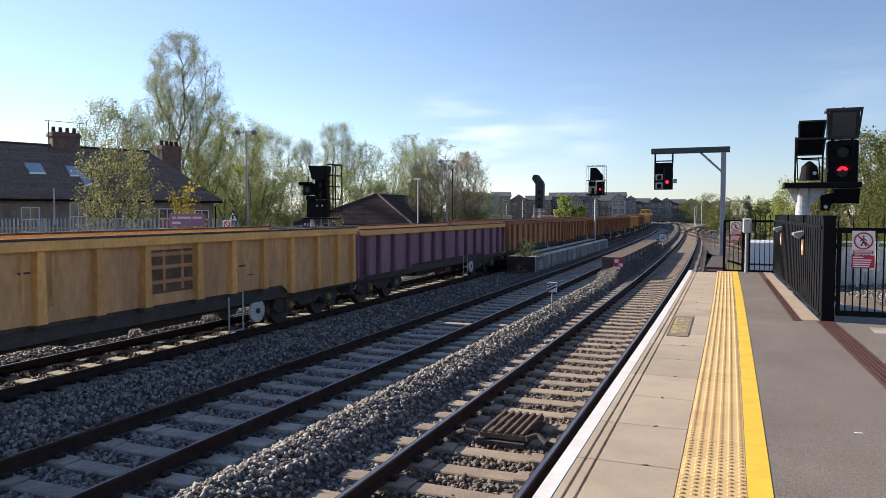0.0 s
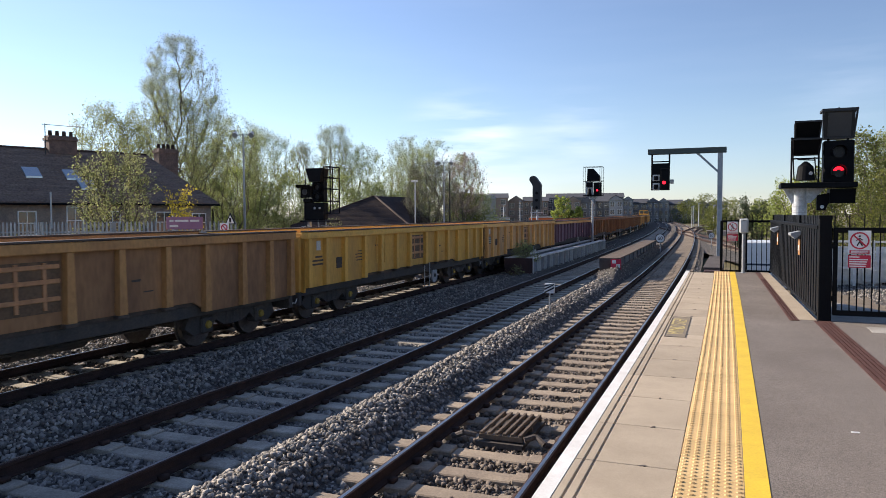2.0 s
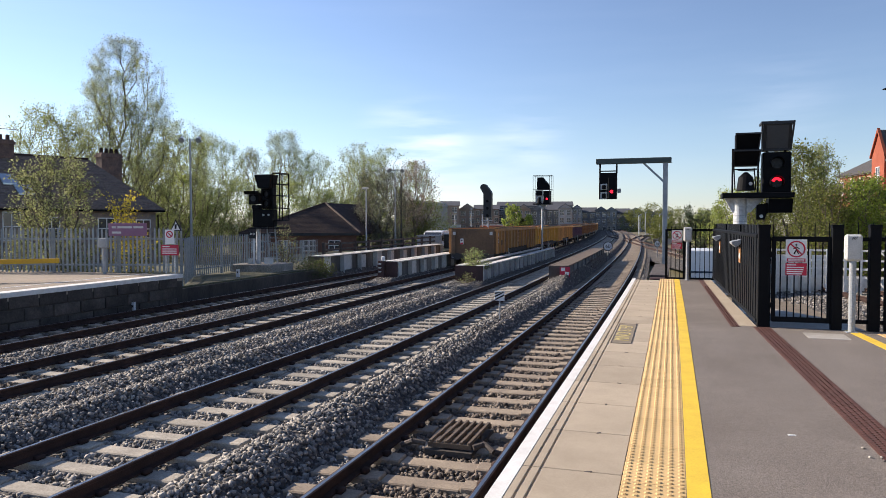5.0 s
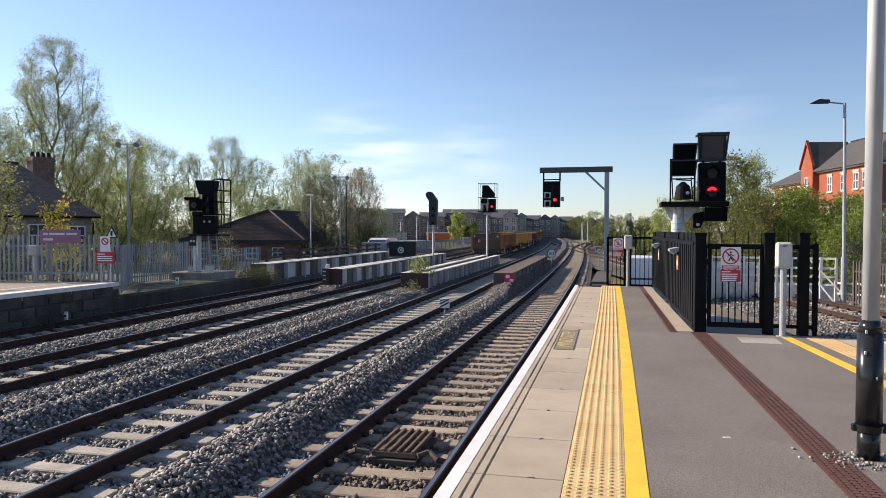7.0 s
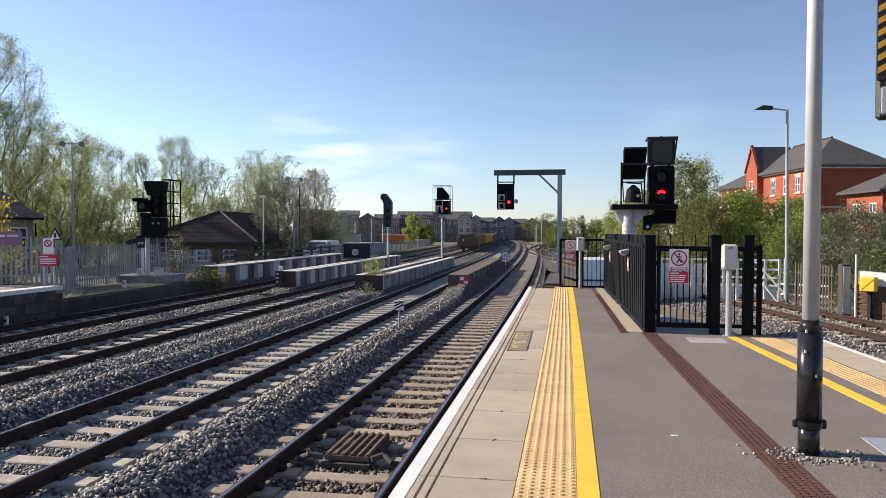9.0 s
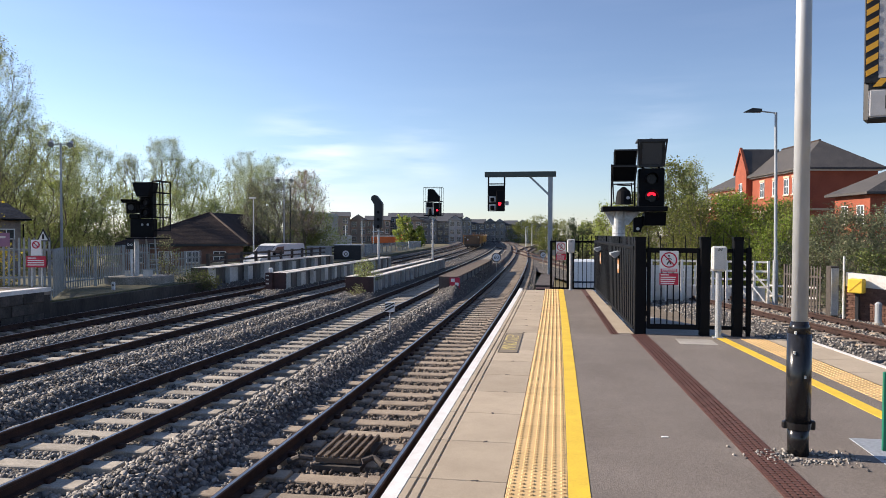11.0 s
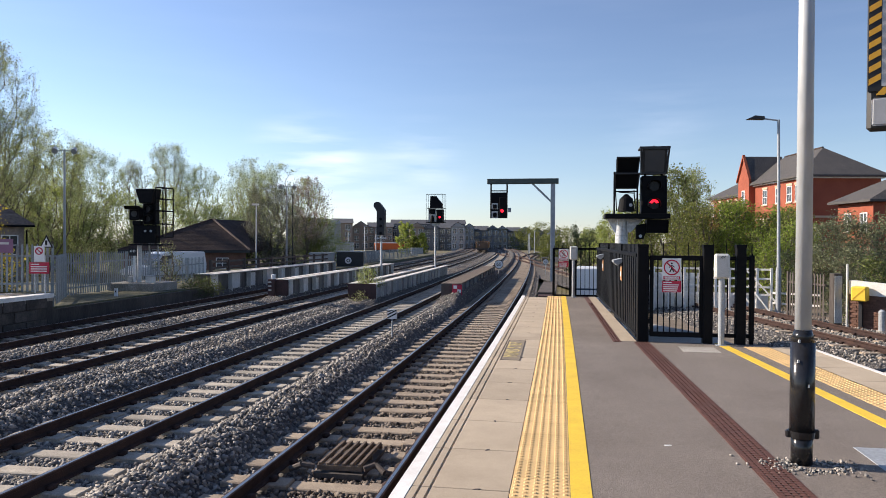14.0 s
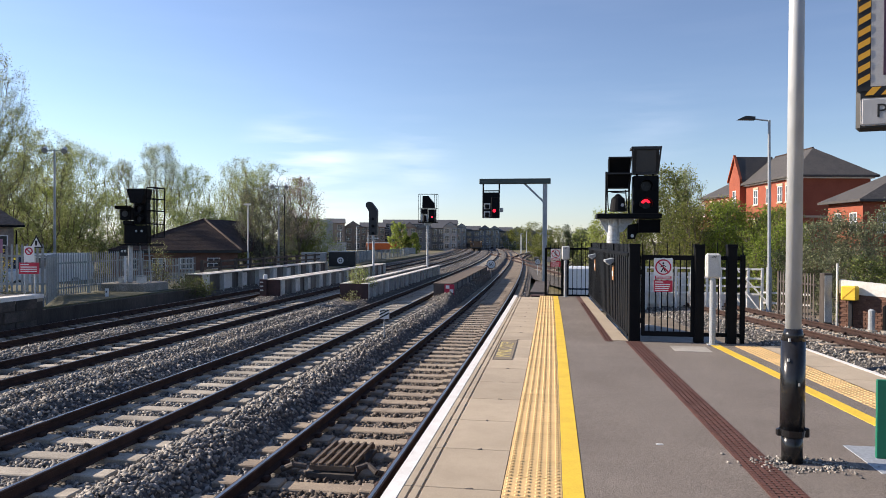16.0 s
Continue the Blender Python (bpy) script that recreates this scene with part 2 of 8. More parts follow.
M["girderdark"] = mat("girder_dark", (0.10, 0.085, 0.075), (0.06, 0.045, 0.04), 0.85, big=2, fine=40, bump=0.3)
M["redend"] = mat("oxide_red_paint", (0.075, 0.036, 0.034), (0.045, 0.027, 0.026), 0.75, big=2, fine=40, bump=0.2)
M["signred"] = mat("sign_red", (0.50, 0.022, 0.06), (0.43, 0.02, 0.05), 0.45, big=4, fine=40, bump=0.0, fineamt=0.05)
M["signwhite"] = mat("sign_white", (0.78, 0.78, 0.78), (0.70, 0.70, 0.70), 0.4, big=4, fine=40, bump=0.0, fineamt=0.04)
M["signblack"] = mat("sign_black", (0.012, 0.012, 0.014), (0.02, 0.02, 0.02), 0.5, bump=0.0)
M["magenta"] = mat("sign_purple", (0.21, 0.10, 0.18), (0.25, 0.13, 0.21), 0.5, bump=0.0, fineamt=0.05)
M["green"] = mat("sign_green", (0.008, 0.17, 0.10), (0.008, 0.15, 0.09), 0.45, bump=0.0, fineamt=0.05)
M["noticeplate"] = mat("notice_dull_orange", (0.42, 0.20, 0.07), (0.34, 0.17, 0.07), 0.5, bump=0.0, fineamt=0.08)
M["orange"] = mat("hazard_orange", (0.62, 0.33, 0.03), (0.55, 0.28, 0.03), 0.5, bump=0.0, fineamt=0.05)
M["dotgrey"] = mat("display_grey", (0.36, 0.36, 0.37), (0.42, 0.42, 0.43), 0.6, big=20, fine=220, bump=0.3, dist=0.003)
M["purpledisp"] = mat("display_purple", (0.05, 0.022, 0.045), (0.055, 0.025, 0.05), 0.4, bump=0)
M["redlamp"] = glow("red_aspect", (1.0, 0.012, 0.03), 1.6)
M["darklens"] = mat("dark_lens", (0.012, 0.014, 0.02), (0.02, 0.022, 0.03), 0.25, bump=0, spec=0.25)
M["glass"] = mat("window_glass", (0.03, 0.035, 0.045), (0.05, 0.055, 0.065), 0.08, 0.0, big=0.7, fine=5, bump=0.0, spec=0.9)
M["frame"] = mat("window_frame_white", (0.74, 0.74, 0.73), (0.66, 0.66, 0.65), 0.5, bump=0.0, fineamt=0.05)
M["flatroof"] = mat("flats_roof_tile", (0.060, 0.056, 0.056), (0.085, 0.078, 0.074), 0.85, big=1.2, fine=14, bump=0.5, fineamt=0.4)
M["poleskin"] = mat("dull_galvanised_pole", (0.47, 0.485, 0.50), (0.41, 0.425, 0.44), 0.55, 0.15, big=2, fine=18, bump=0.03, fineamt=0.1, stretch=(1, 1, 0.3))
M["slate"] = mat("roof_slate", (0.145, 0.108, 0.088), (0.190, 0.145, 0.118), 0.9, big=0.9, fine=9, bump=0.5, rnd=0.08, fineamt=0.4, spec=0.2)
M["tilebrown"] = mat("roof_tile_brown", (0.066, 0.046, 0.039), (0.042, 0.032, 0.029), 0.92, big=1.0, fine=9, bump=0.5, rnd=0.10, fineamt=0.5, spec=0.2)
M["chimneybrick"] = mat("chimney_brick", (0.19, 0.125, 0.10), (0.12, 0.085, 0.075), 0.9, big=2.5, fine=14, bump=0.4)
M["stonewall"] = mat("house_stone", (0.30, 0.235, 0.19), (0.19, 0.155, 0.135), 0.9, big=2.5, fine=14, bump=0.5, dist=0.03)
M["brick"] = mat("red_brick", (0.32, 0.085, 0.045), (0.25, 0.065, 0.037), 0.88, big=0.8, fine=25, bump=0.3)
M["farroof"] = mat("far_roof_grey", (0.085, 0.088, 0.098), (0.060, 0.063, 0.072), 0.8, big=0.5, fine=6, bump=0.2)
# brown brick of the distant flats, paled to stand in for haze
M["flatsbrown"] = mat("hazed_brown_brick", (0.30, 0.235, 0.19), (0.24, 0.19, 0.155), 0.9, big=0.5, fine=12, bump=0.15)
M["brickdark"] = mat("brown_brick", (0.19, 0.10, 0.07), (0.14, 0.075, 0.055), 0.9, big=1.5, fine=20, bump=0.4, rnd=0.15)
M["stonetrim"] = mat("pale_stone_trim", (0.52, 0.42, 0.30), (0.45, 0.36, 0.26), 0.85, bump=0.1)
M["render"] = mat("grey_cladding", (0.17, 0.175, 0.185), (0.125, 0.13, 0.14), 0.85, big=0.3, fine=10, bump=0.1)
M["renderlight"] = mat("pale_cladding", (0.34, 0.34, 0.335), (0.27, 0.27, 0.265), 0.85, big=0.3, fine=10, bump=0.1)
M["bark"] = mat("bark", (0.15, 0.125, 0.095), (0.095, 0.078, 0.06), 0.95, big=3, fine=25, bump=0.6, dist=0.03)
M["leaf_spring"] = leafy("leaf_spring", (0.20, 0.25, 0.085), (0.44, 0.48, 0.19), trans=0.55)
M["leaf_poplar"] = leafy("leaf_poplar", (0.19, 0.225, 0.085), (0.41, 0.44, 0.185), trans=0.55)
M["leaf_green"] = leafy("leaf_green", (0.085, 0.105, 0.028), (0.25, 0.265, 0.07), trans=0.45)
M["leaf_bright"] = leafy("leaf_bright", (0.20, 0.26, 0.05), (0.42, 0.47, 0.12), trans=0.5)
M["leaf_vivid"] = leafy("leaf_vivid", (0.13, 0.19, 0.028), (0.32, 0.39, 0.075), trans=0.5)
M["leaf_ivy"] = leafy("leaf_ivy", (0.06, 0.085, 0.024), (0.19, 0.215, 0.06), trans=0.2)
M["leaf_grey"] = leafy("leaf_grey_green", (0.09, 0.105, 0.055), (0.24, 0.255, 0.14), trans=0.35)
M["leaf_dark"] = leafy("leaf_dark", (0.035, 0.055, 0.022), (0.10, 0.125, 0.055), trans=0.25)
M["leaf_fresh"] = leafy("leaf_fresh", (0.14, 0.16, 0.055), (0.46, 0.47, 0.21), trans=0.45)
M["leaf_pink"] = leafy("leaf_pinkish", (0.24, 0.18, 0.15), (0.46, 0.37, 0.32), trans=0.4)
M["leaf_yellow"] = leafy("leaf_yellow", (0.46, 0.37, 0.04), (0.70, 0.56, 0.08), trans=0.45)
M["leaf_hawthorn"] = leafy("leaf_silver_green", (0.06, 0.064, 0.04), (0.27, 0.265, 0.19), trans=0.25)
M["grass"] = mat("rough_ground", (0.12, 0.115, 0.05), (0.17, 0.135, 0.09), 0.95, big=0.25, fine=12, bump=0.6, dist=0.05)
M["verge"] = mat("verge_weeds", (0.115, 0.105, 0.065), (0.065, 0.068, 0.036), 0.95, big=0.6, fine=9, bump=0.6, dist=0.04, fineamt=0.4)
M["dirt"] = mat("dirt", (0.21, 0.17, 0.125), (0.14, 0.115, 0.085), 0.95, big=0.5, fine=20, bump=0.5, dist=0.03)
M["roadtar"] = mat("road_tar", (0.07, 0.07, 0.072), (0.09, 0.088, 0.085), 0.9, big=0.4, fine=40, bump=0.3)
M["wall_dark"] = mat("platform_wall", (0.085, 0.070, 0.060), (0.038, 0.032, 0.028), 0.9, big=0.9, fine=18, bump=0.5, dist=0.02, stretch=(1, 1, 0.4))
M["oldplat"] = mat("old_platform_paving", (0.32, 0.26, 0.2), (0.24, 0.2, 0.155), 0.9, big=0.6, fine=40, bump=0.2, stretch=(0.5, 1, 1))
M["ochre"] = mat("wagon_ochre", (0.82, 0.44, 0.13), (0.64, 0.33, 0.12), 0.65, big=1.1, fine=18, bump=0.1, rnd=0.12, fineamt=0.15, stretch=(1, 1, 0.5))
M["brightyellow"] = mat("wagon_yellow", (0.80, 0.44, 0.085), (0.64, 0.35, 0.085), 0.6, big=0.9, fine=18, bump=0.08, fineamt=0.12, stretch=(1, 1, 0.5))
# rib colour, darker than the panel's to stand in for the ribs' shadow
M["purple"] = mat("wagon_purple", (0.19, 0.10, 0.13), (0.13, 0.07, 0.09), 0.65, big=1.0, fine=18, bump=0.1, fineamt=0.15, stretch=(1, 1, 0.5))
M["ochre_panel"] = mat("wagon_ochre_panel", (0.70, 0.40, 0.175), (0.46, 0.25, 0.125), 0.7, big=1.0, fine=14, bump=0.1, rnd=0.1, fineamt=0.18, stretch=(1, 1, 0.3))
M["yellow_panel"] = mat("wagon_yellow_panel", (0.72, 0.39, 0.075), (0.52, 0.28, 0.075), 0.65, big=0.9, fine=14, bump=0.08, fineamt=0.12, stretch=(1, 1, 0.35))
M["purple_panel"] = mat("wagon_purple_panel", (0.33, 0.185, 0.235), (0.24, 0.13, 0.17), 0.7, big=1.0, fine=14, bump=0.1, fineamt=0.15, stretch=(1, 1, 0.35))
M["rust_panel"] = mat("wagon_rust_panel", (0.54, 0.27, 0.125), (0.36, 0.18, 0.09), 0.75, big=1.0, fine=14, bump=0.1, fineamt=0.2, stretch=(1, 1, 0.35))
M["tail_rib"] = mat("wagon_dull_ochre", (0.50, 0.26, 0.09), (0.36, 0.18, 0.075), 0.7, big=1.1, fine=18, bump=0.1, fineamt=0.18, stretch=(1, 1, 0.5))
M["tail_panel"] = mat("wagon_dull_ochre_panel", (0.36, 0.185, 0.08), (0.22, 0.115, 0.06), 0.75, big=1.0, fine=14, bump=0.1, fineamt=0.2, stretch=(1, 1, 0.3))
M["rusty"] = mat("wagon_rust", (0.38, 0.165, 0.06), (0.22, 0.105, 0.05), 0.75, big=1.1, fine=18, bump=0.15, rnd=0.15, fineamt=0.2)
# brown darkened to hold the shade on the wagons' end walls
M["wagonend"] = mat("wagon_end_shaded_brown", (0.17, 0.10, 0.055), (0.11, 0.07, 0.045), 0.75, big=0.9, fine=16, bump=0.1, fineamt=0.2)
M["wagonrim"] = mat("wagon_rim_dirt", (0.10, 0.075, 0.06), (0.06, 0.05, 0.045), 0.85, big=2, fine=25, bump=0.2)
M["hatchdark"] = mat("hatch_dark_brown", (0.17, 0.10, 0.055), (0.10, 0.065, 0.04), 0.8, big=3, fine=20, bump=0.1)
M["bogie"] = mat("bogie_grime", (0.050, 0.047, 0.047), (0.085, 0.072, 0.062), 0.8, 0.1, big=3, fine=30, bump=0.2)
M["wheelrim"] = mat("wheel_steel", (0.18, 0.17, 0.17), (0.12, 0.11, 0.11), 0.4, 0.8, big=3, fine=30, bump=0.1)
M["capyellow"] = mat("axle_cap_yellow", (0.42, 0.28, 0.04), (0.22, 0.15, 0.04), 0.7, bump=0.05)
M["paleplate"] = mat("pale_plate", (0.60, 0.60, 0.58), (0.48, 0.48, 0.46), 0.6, bump=0.05)
M["vanwhite"] = mat("van_white_paint", (0.72, 0.73, 0.74), (0.66, 0.67, 0.68), 0.25, bump=0.0, fineamt=0.03)
M["rubber"] = mat("tyre_rubber", (0.016, 0.016, 0.017), (0.025, 0.025, 0.025), 0.85, bump=0.1)
M["busorange"] = mat("locomotive_orange", (0.62, 0.13, 0.025), (0.52, 0.10, 0.03), 0.45, bump=0.03)
M["locoblue"] = mat("locomotive_blue", (0.035, 0.05, 0.085), (0.03, 0.04, 0.06), 0.5, bump=0.05)
M["litter"] = mat("litter_white", (0.8, 0.8, 0.78), (0.7, 0.7, 0.68), 0.6, bump=0.0)
# pale blue base stands in for sky mirrored in the roof glass
M["skylight"] = mat("skylight_glass", (0.35, 0.42, 0.5), (0.4, 0.46, 0.52), 0.12, 0.3, bump=0.0, spec=0.9)
M["conifer"] = leafy("leaf_conifer", (0.03, 0.05, 0.025), (0.08, 0.11, 0.05), trans=0.15)


# ---- mesh helpers ----
def mesh_ob(name, verts, faces, material, parent=None, label="", smooth=False, mats=None, index=None):
    me = bpy.data.meshes.new(name)
    me.from_pydata([tuple(v) for v in verts], [], [tuple(f) for f in faces])
    for m in (mats or [material]):
        me.materials.append(m)
    if index is not None:
        me.polygons.foreach_set("material_index", index)
    if smooth:
        me.polygons.foreach_set("use_smooth", [True] * len(me.polygons))
    ob = new(name, me)
    if parent:
        ob.parent = parent
    if label:
        tagged(ob, label)
    return ob


def part(name, bm, material, parent=None, label="", smooth=False):
    """Links a bmesh as one mesh object under a thing or a part."""
    bmesh.ops.recalc_face_normals(bm, faces=bm.faces)
    me = bpy.data.meshes.new(name)
    bm.to_mesh(me)
    bm.free()
    me.materials.append(material)
    if smooth:
        me.polygons.foreach_set("use_smooth", [True] * len(me.polygons))
    ob = new(name, me)
    if parent:
        ob.parent = parent
    if label:
        tagged(ob, label)
    return ob


def share(name, src, parent, m=None, label=""):
    """A further piece on the same mesh."""
    ob = new(name, src.data)
    ob.parent = parent
    ob.matrix_basis = m if m is not None else src.matrix_basis.copy()
    if label:
        tagged(ob, label)
    return ob


def thing(name, label, category, m=None, group="", kind=""):
    ob = new(name)
    ob.empty_display_size = 0.2
    if m is not None:
        ob.matrix_basis = m
    return tagged(ob, label, category, group, kind)


def box(bm, x0, x1, y0, y1, z0, z1, bevel=0.0, m=None):
    g = bmesh.ops.create_cube(bm, size=1.0)
    vs = g["verts"]
    for v in vs:
        v.co = Vector(((x0 + x1) / 2 + v.co.x * (x1 - x0), (y0 + y1) / 2 + v.co.y * (y1 - y0), (z0 + z1) / 2 + v.co.z * (z1 - z0)))
        if m is not None:
            v.co = m @ v.co
    if bevel:
        es = {e for v in vs for e in v.link_edges}
        bmesh.ops.bevel(bm, geom=list(es), offset=bevel, segments=1, affect="EDGES")
    return bm


def bar(bm, p0, p1, r0, r1=None, n=8, caps=True):
    """A round bar from p0 to p1."""
    r1 = r0 if r1 is None else r1
    p0, p1 = Vector(p0), Vector(p1)
    d = (p1 - p0)
    a = d.orthogonal().normalized()
    b = d.normalized().cross(a)
    rings = []
    for p, r in ((p0, r0), (p1, r1)):
        rings.append([bm.verts.new(p + (a * math.cos(t) + b * math.sin(t)) * r) for t in [2 * math.pi * i / n for i in range(n)]])
    for i in range(n):
        bm.faces.new((rings[0][i], rings[0][(i + 1) % n], rings[1][(i + 1) % n], rings[1][i]))
    if caps:
        bm.faces.new(rings[0][::-1])
        bm.faces.new(rings[1])
    return bm


def beam(bm, p0, p1, w, h):
    """A square bar from p0 to p1."""
    p0, p1 = Vector(p0), Vector(p1)
    d = (p1 - p0).normalized()
    up = Vector((0, 0, 1)) if abs(d.z) < 0.95 else Vector((0, 1, 0))
    a = d.cross(up).normalized() * (w / 2)
    b = a.cross(d).normalized() * (h / 2)
    r = [[bm.verts.new(p + s * a + t * b) for s, t in ((-1, -1), (1, -1), (1, 1), (-1, 1))] for p in (p0, p1)]
    for i in range(4):
        bm.faces.new((r[0][i], r[0][(i + 1) % 4], r[1][(i + 1) % 4], r[1][i]))
    bm.faces.new(r[0][::-1])
    bm.faces.new(r[1])
    return bm


def prism(bm, pts, axis, a, b):
    """Extrudes a flat outline between a and b along an axis; pts are the other two coordinates in order."""
    def at(p, v):
        return {"x": (v, p[0], p[1]), "y": (p[0], v, p[1]), "z": (p[0], p[1], v)}[axis]
    r0, r1 = [bm.verts.new(at(p, a)) for p in pts], [bm.verts.new(at(p, b)) for p in pts]
    n = len(pts)
    for i in range(n):
        bm.faces.new((r0[i], r0[(i + 1) % n], r1[(i + 1) % n], r1[i]))
    bm.faces.new(r0[::-1])
    bm.faces.new(r1)
    return bm


def disc(bm, c, r, t, axis="y", n=20):
    d = {"x": Vector((t / 2, 0, 0)), "y": Vector((0, t / 2, 0)), "z": Vector((0, 0, t / 2))}[axis]
    return bar(bm, Vector(c) - d, Vector(c) + d, r, r, n)


def B():
    return bmesh.new()


def bend(y):
    """How far the line has curved to the left at y."""
    return 0.00028 * y * y + 0.0035 * y


def heading(y):
    """Turn of the line about z, in degrees."""
    return math.degrees(math.atan(0.00056 * y + 0.0035))


RAIL = -0.915                       # top of rail; the platform's surface is 0
T1, T2, T3, T4 = -2.56, -6.33, -10.65, -14.22


def fast_mesh(name, verts, quads, material, parent=None):
    """A large mesh from arrays of corners and four-sided faces."""
    me = bpy.data.meshes.new(name)
    verts, quads = np.asarray(verts, np.float32), np.asarray(quads, np.int32)
    me.vertices.add(len(verts))
    me.vertices.foreach_set("co", verts.ravel())
    me.loops.add(quads.size)
    me.loops.foreach_set("vertex_index", quads.ravel())
    me.polygons.add(len(quads))
    me.polygons.foreach_set("loop_start", np.arange(0, quads.size, 4, dtype=np.int32))
    me.materials.append(material)
    me.update(calc_edges=True)
    ob = new(name, me)
    if parent:
        ob.parent = parent
    return ob


CUBE_V = np.array([(-1, -1, -1), (1, -1, -1), (1, 1, -1), (-1, 1, -1), (-1, -1, 1), (1, -1, 1), (1, 1, 1), (-1, 1, 1)], float) / 2
CUBE_F = np.array([(0, 3, 2, 1), (4, 5, 6, 7), (0, 1, 5, 4), (1, 2, 6, 5), (2, 3, 7, 6), (3, 0, 4, 7)])


def turns(n, rng):
    q = rng.normal(size=(n, 4))
    q /= np.linalg.norm(q, axis=1)[:, None]
    w, x, y, z = q.T
    return np.stack([np.stack([1 - 2 * (y * y + z * z), 2 * (x * y - z * w), 2 * (x * z + y * w)], -1),
                     np.stack([2 * (x * y + z * w), 1 - 2 * (x * x + z * z), 2 * (y * z - x * w)], -1),
                     np.stack([2 * (x * z - y * w), 2 * (y * z + x * w), 1 - 2 * (x * x + y * y)], -1)], 1)


def stones(name, pts, size, material, rng, label, parent=None):
    """Loose angular stones at the given places."""
    n = len(pts)
    v = CUBE_V[None] * (1 + rng.normal(0, 0.24, (n, 8, 3)))
    v *= (size * rng.uniform(0.6, 1.35, n))[:, None, None] * rng.uniform(0.5, 1.25, (n, 1, 3))
    v = np.einsum("nij,nkj->nki", turns(n, rng), v) + np.asarray(pts)[:, None]
    f = CUBE_F[None] + (np.arange(n) * 8)[:, None, None]
    return tagged(fast_mesh(name, v.reshape(-1, 3), f.reshape(-1, 4), material, parent), label, "ballast", kind="stuff")


# ---- ground ----
def ballast_height(u):
    """Height of the stone bed across the four lines; u is the distance from the base line, before the bend."""
    xs = [-17.2, -15.7, -15.2, -13.2, -12.75, -12.4, -12.0, -11.6, -9.6, -9.2, -8.85, -8.45, -8.05, -7.65, -5.0, -4.75, -4.45, -4.1, -3.85, -1.6, -1.0]
    zs = [-1.2, -1.2, -1.15, -1.15, -1.02, -0.95, -1.0, -1.14, -1.15, -1.0, -0.94, -1.04, -0.94, -1.15, -1.15, -0.97, -0.84, -0.92, -1.14, -1.15, -1.2]
    return np.interp(u, xs, zs)


def bed_height(u, y):
    """Stone bed with shoulders banked against the bridge girders; the heaps level out past them."""
    z = ballast_height(u)
    a = np.clip((y - 27.5) / 3.0, 0, 1)
    shelf = np.interp(u, [-17.9, -16.4, -16.1, -13.05, -12.95, -11.95, -11.85, -9.25, -9.15, -7.7, -7.6, -5.15, -5.05, -4.14, -3.72], [-0.92, -0.92, -1.3, -1.3, -0.92, -0.92, -1.3, -1.3, -0.94, -0.94, -1.3, -1.3, -0.84, -0.55, -1.3])
    z = np.maximum(z, -1.3 + (shelf + 1.3) * a)
    return z + (np.minimum(z, -1.08) - z) * np.clip((y - 54) / 6, 0, 1) * 0.55


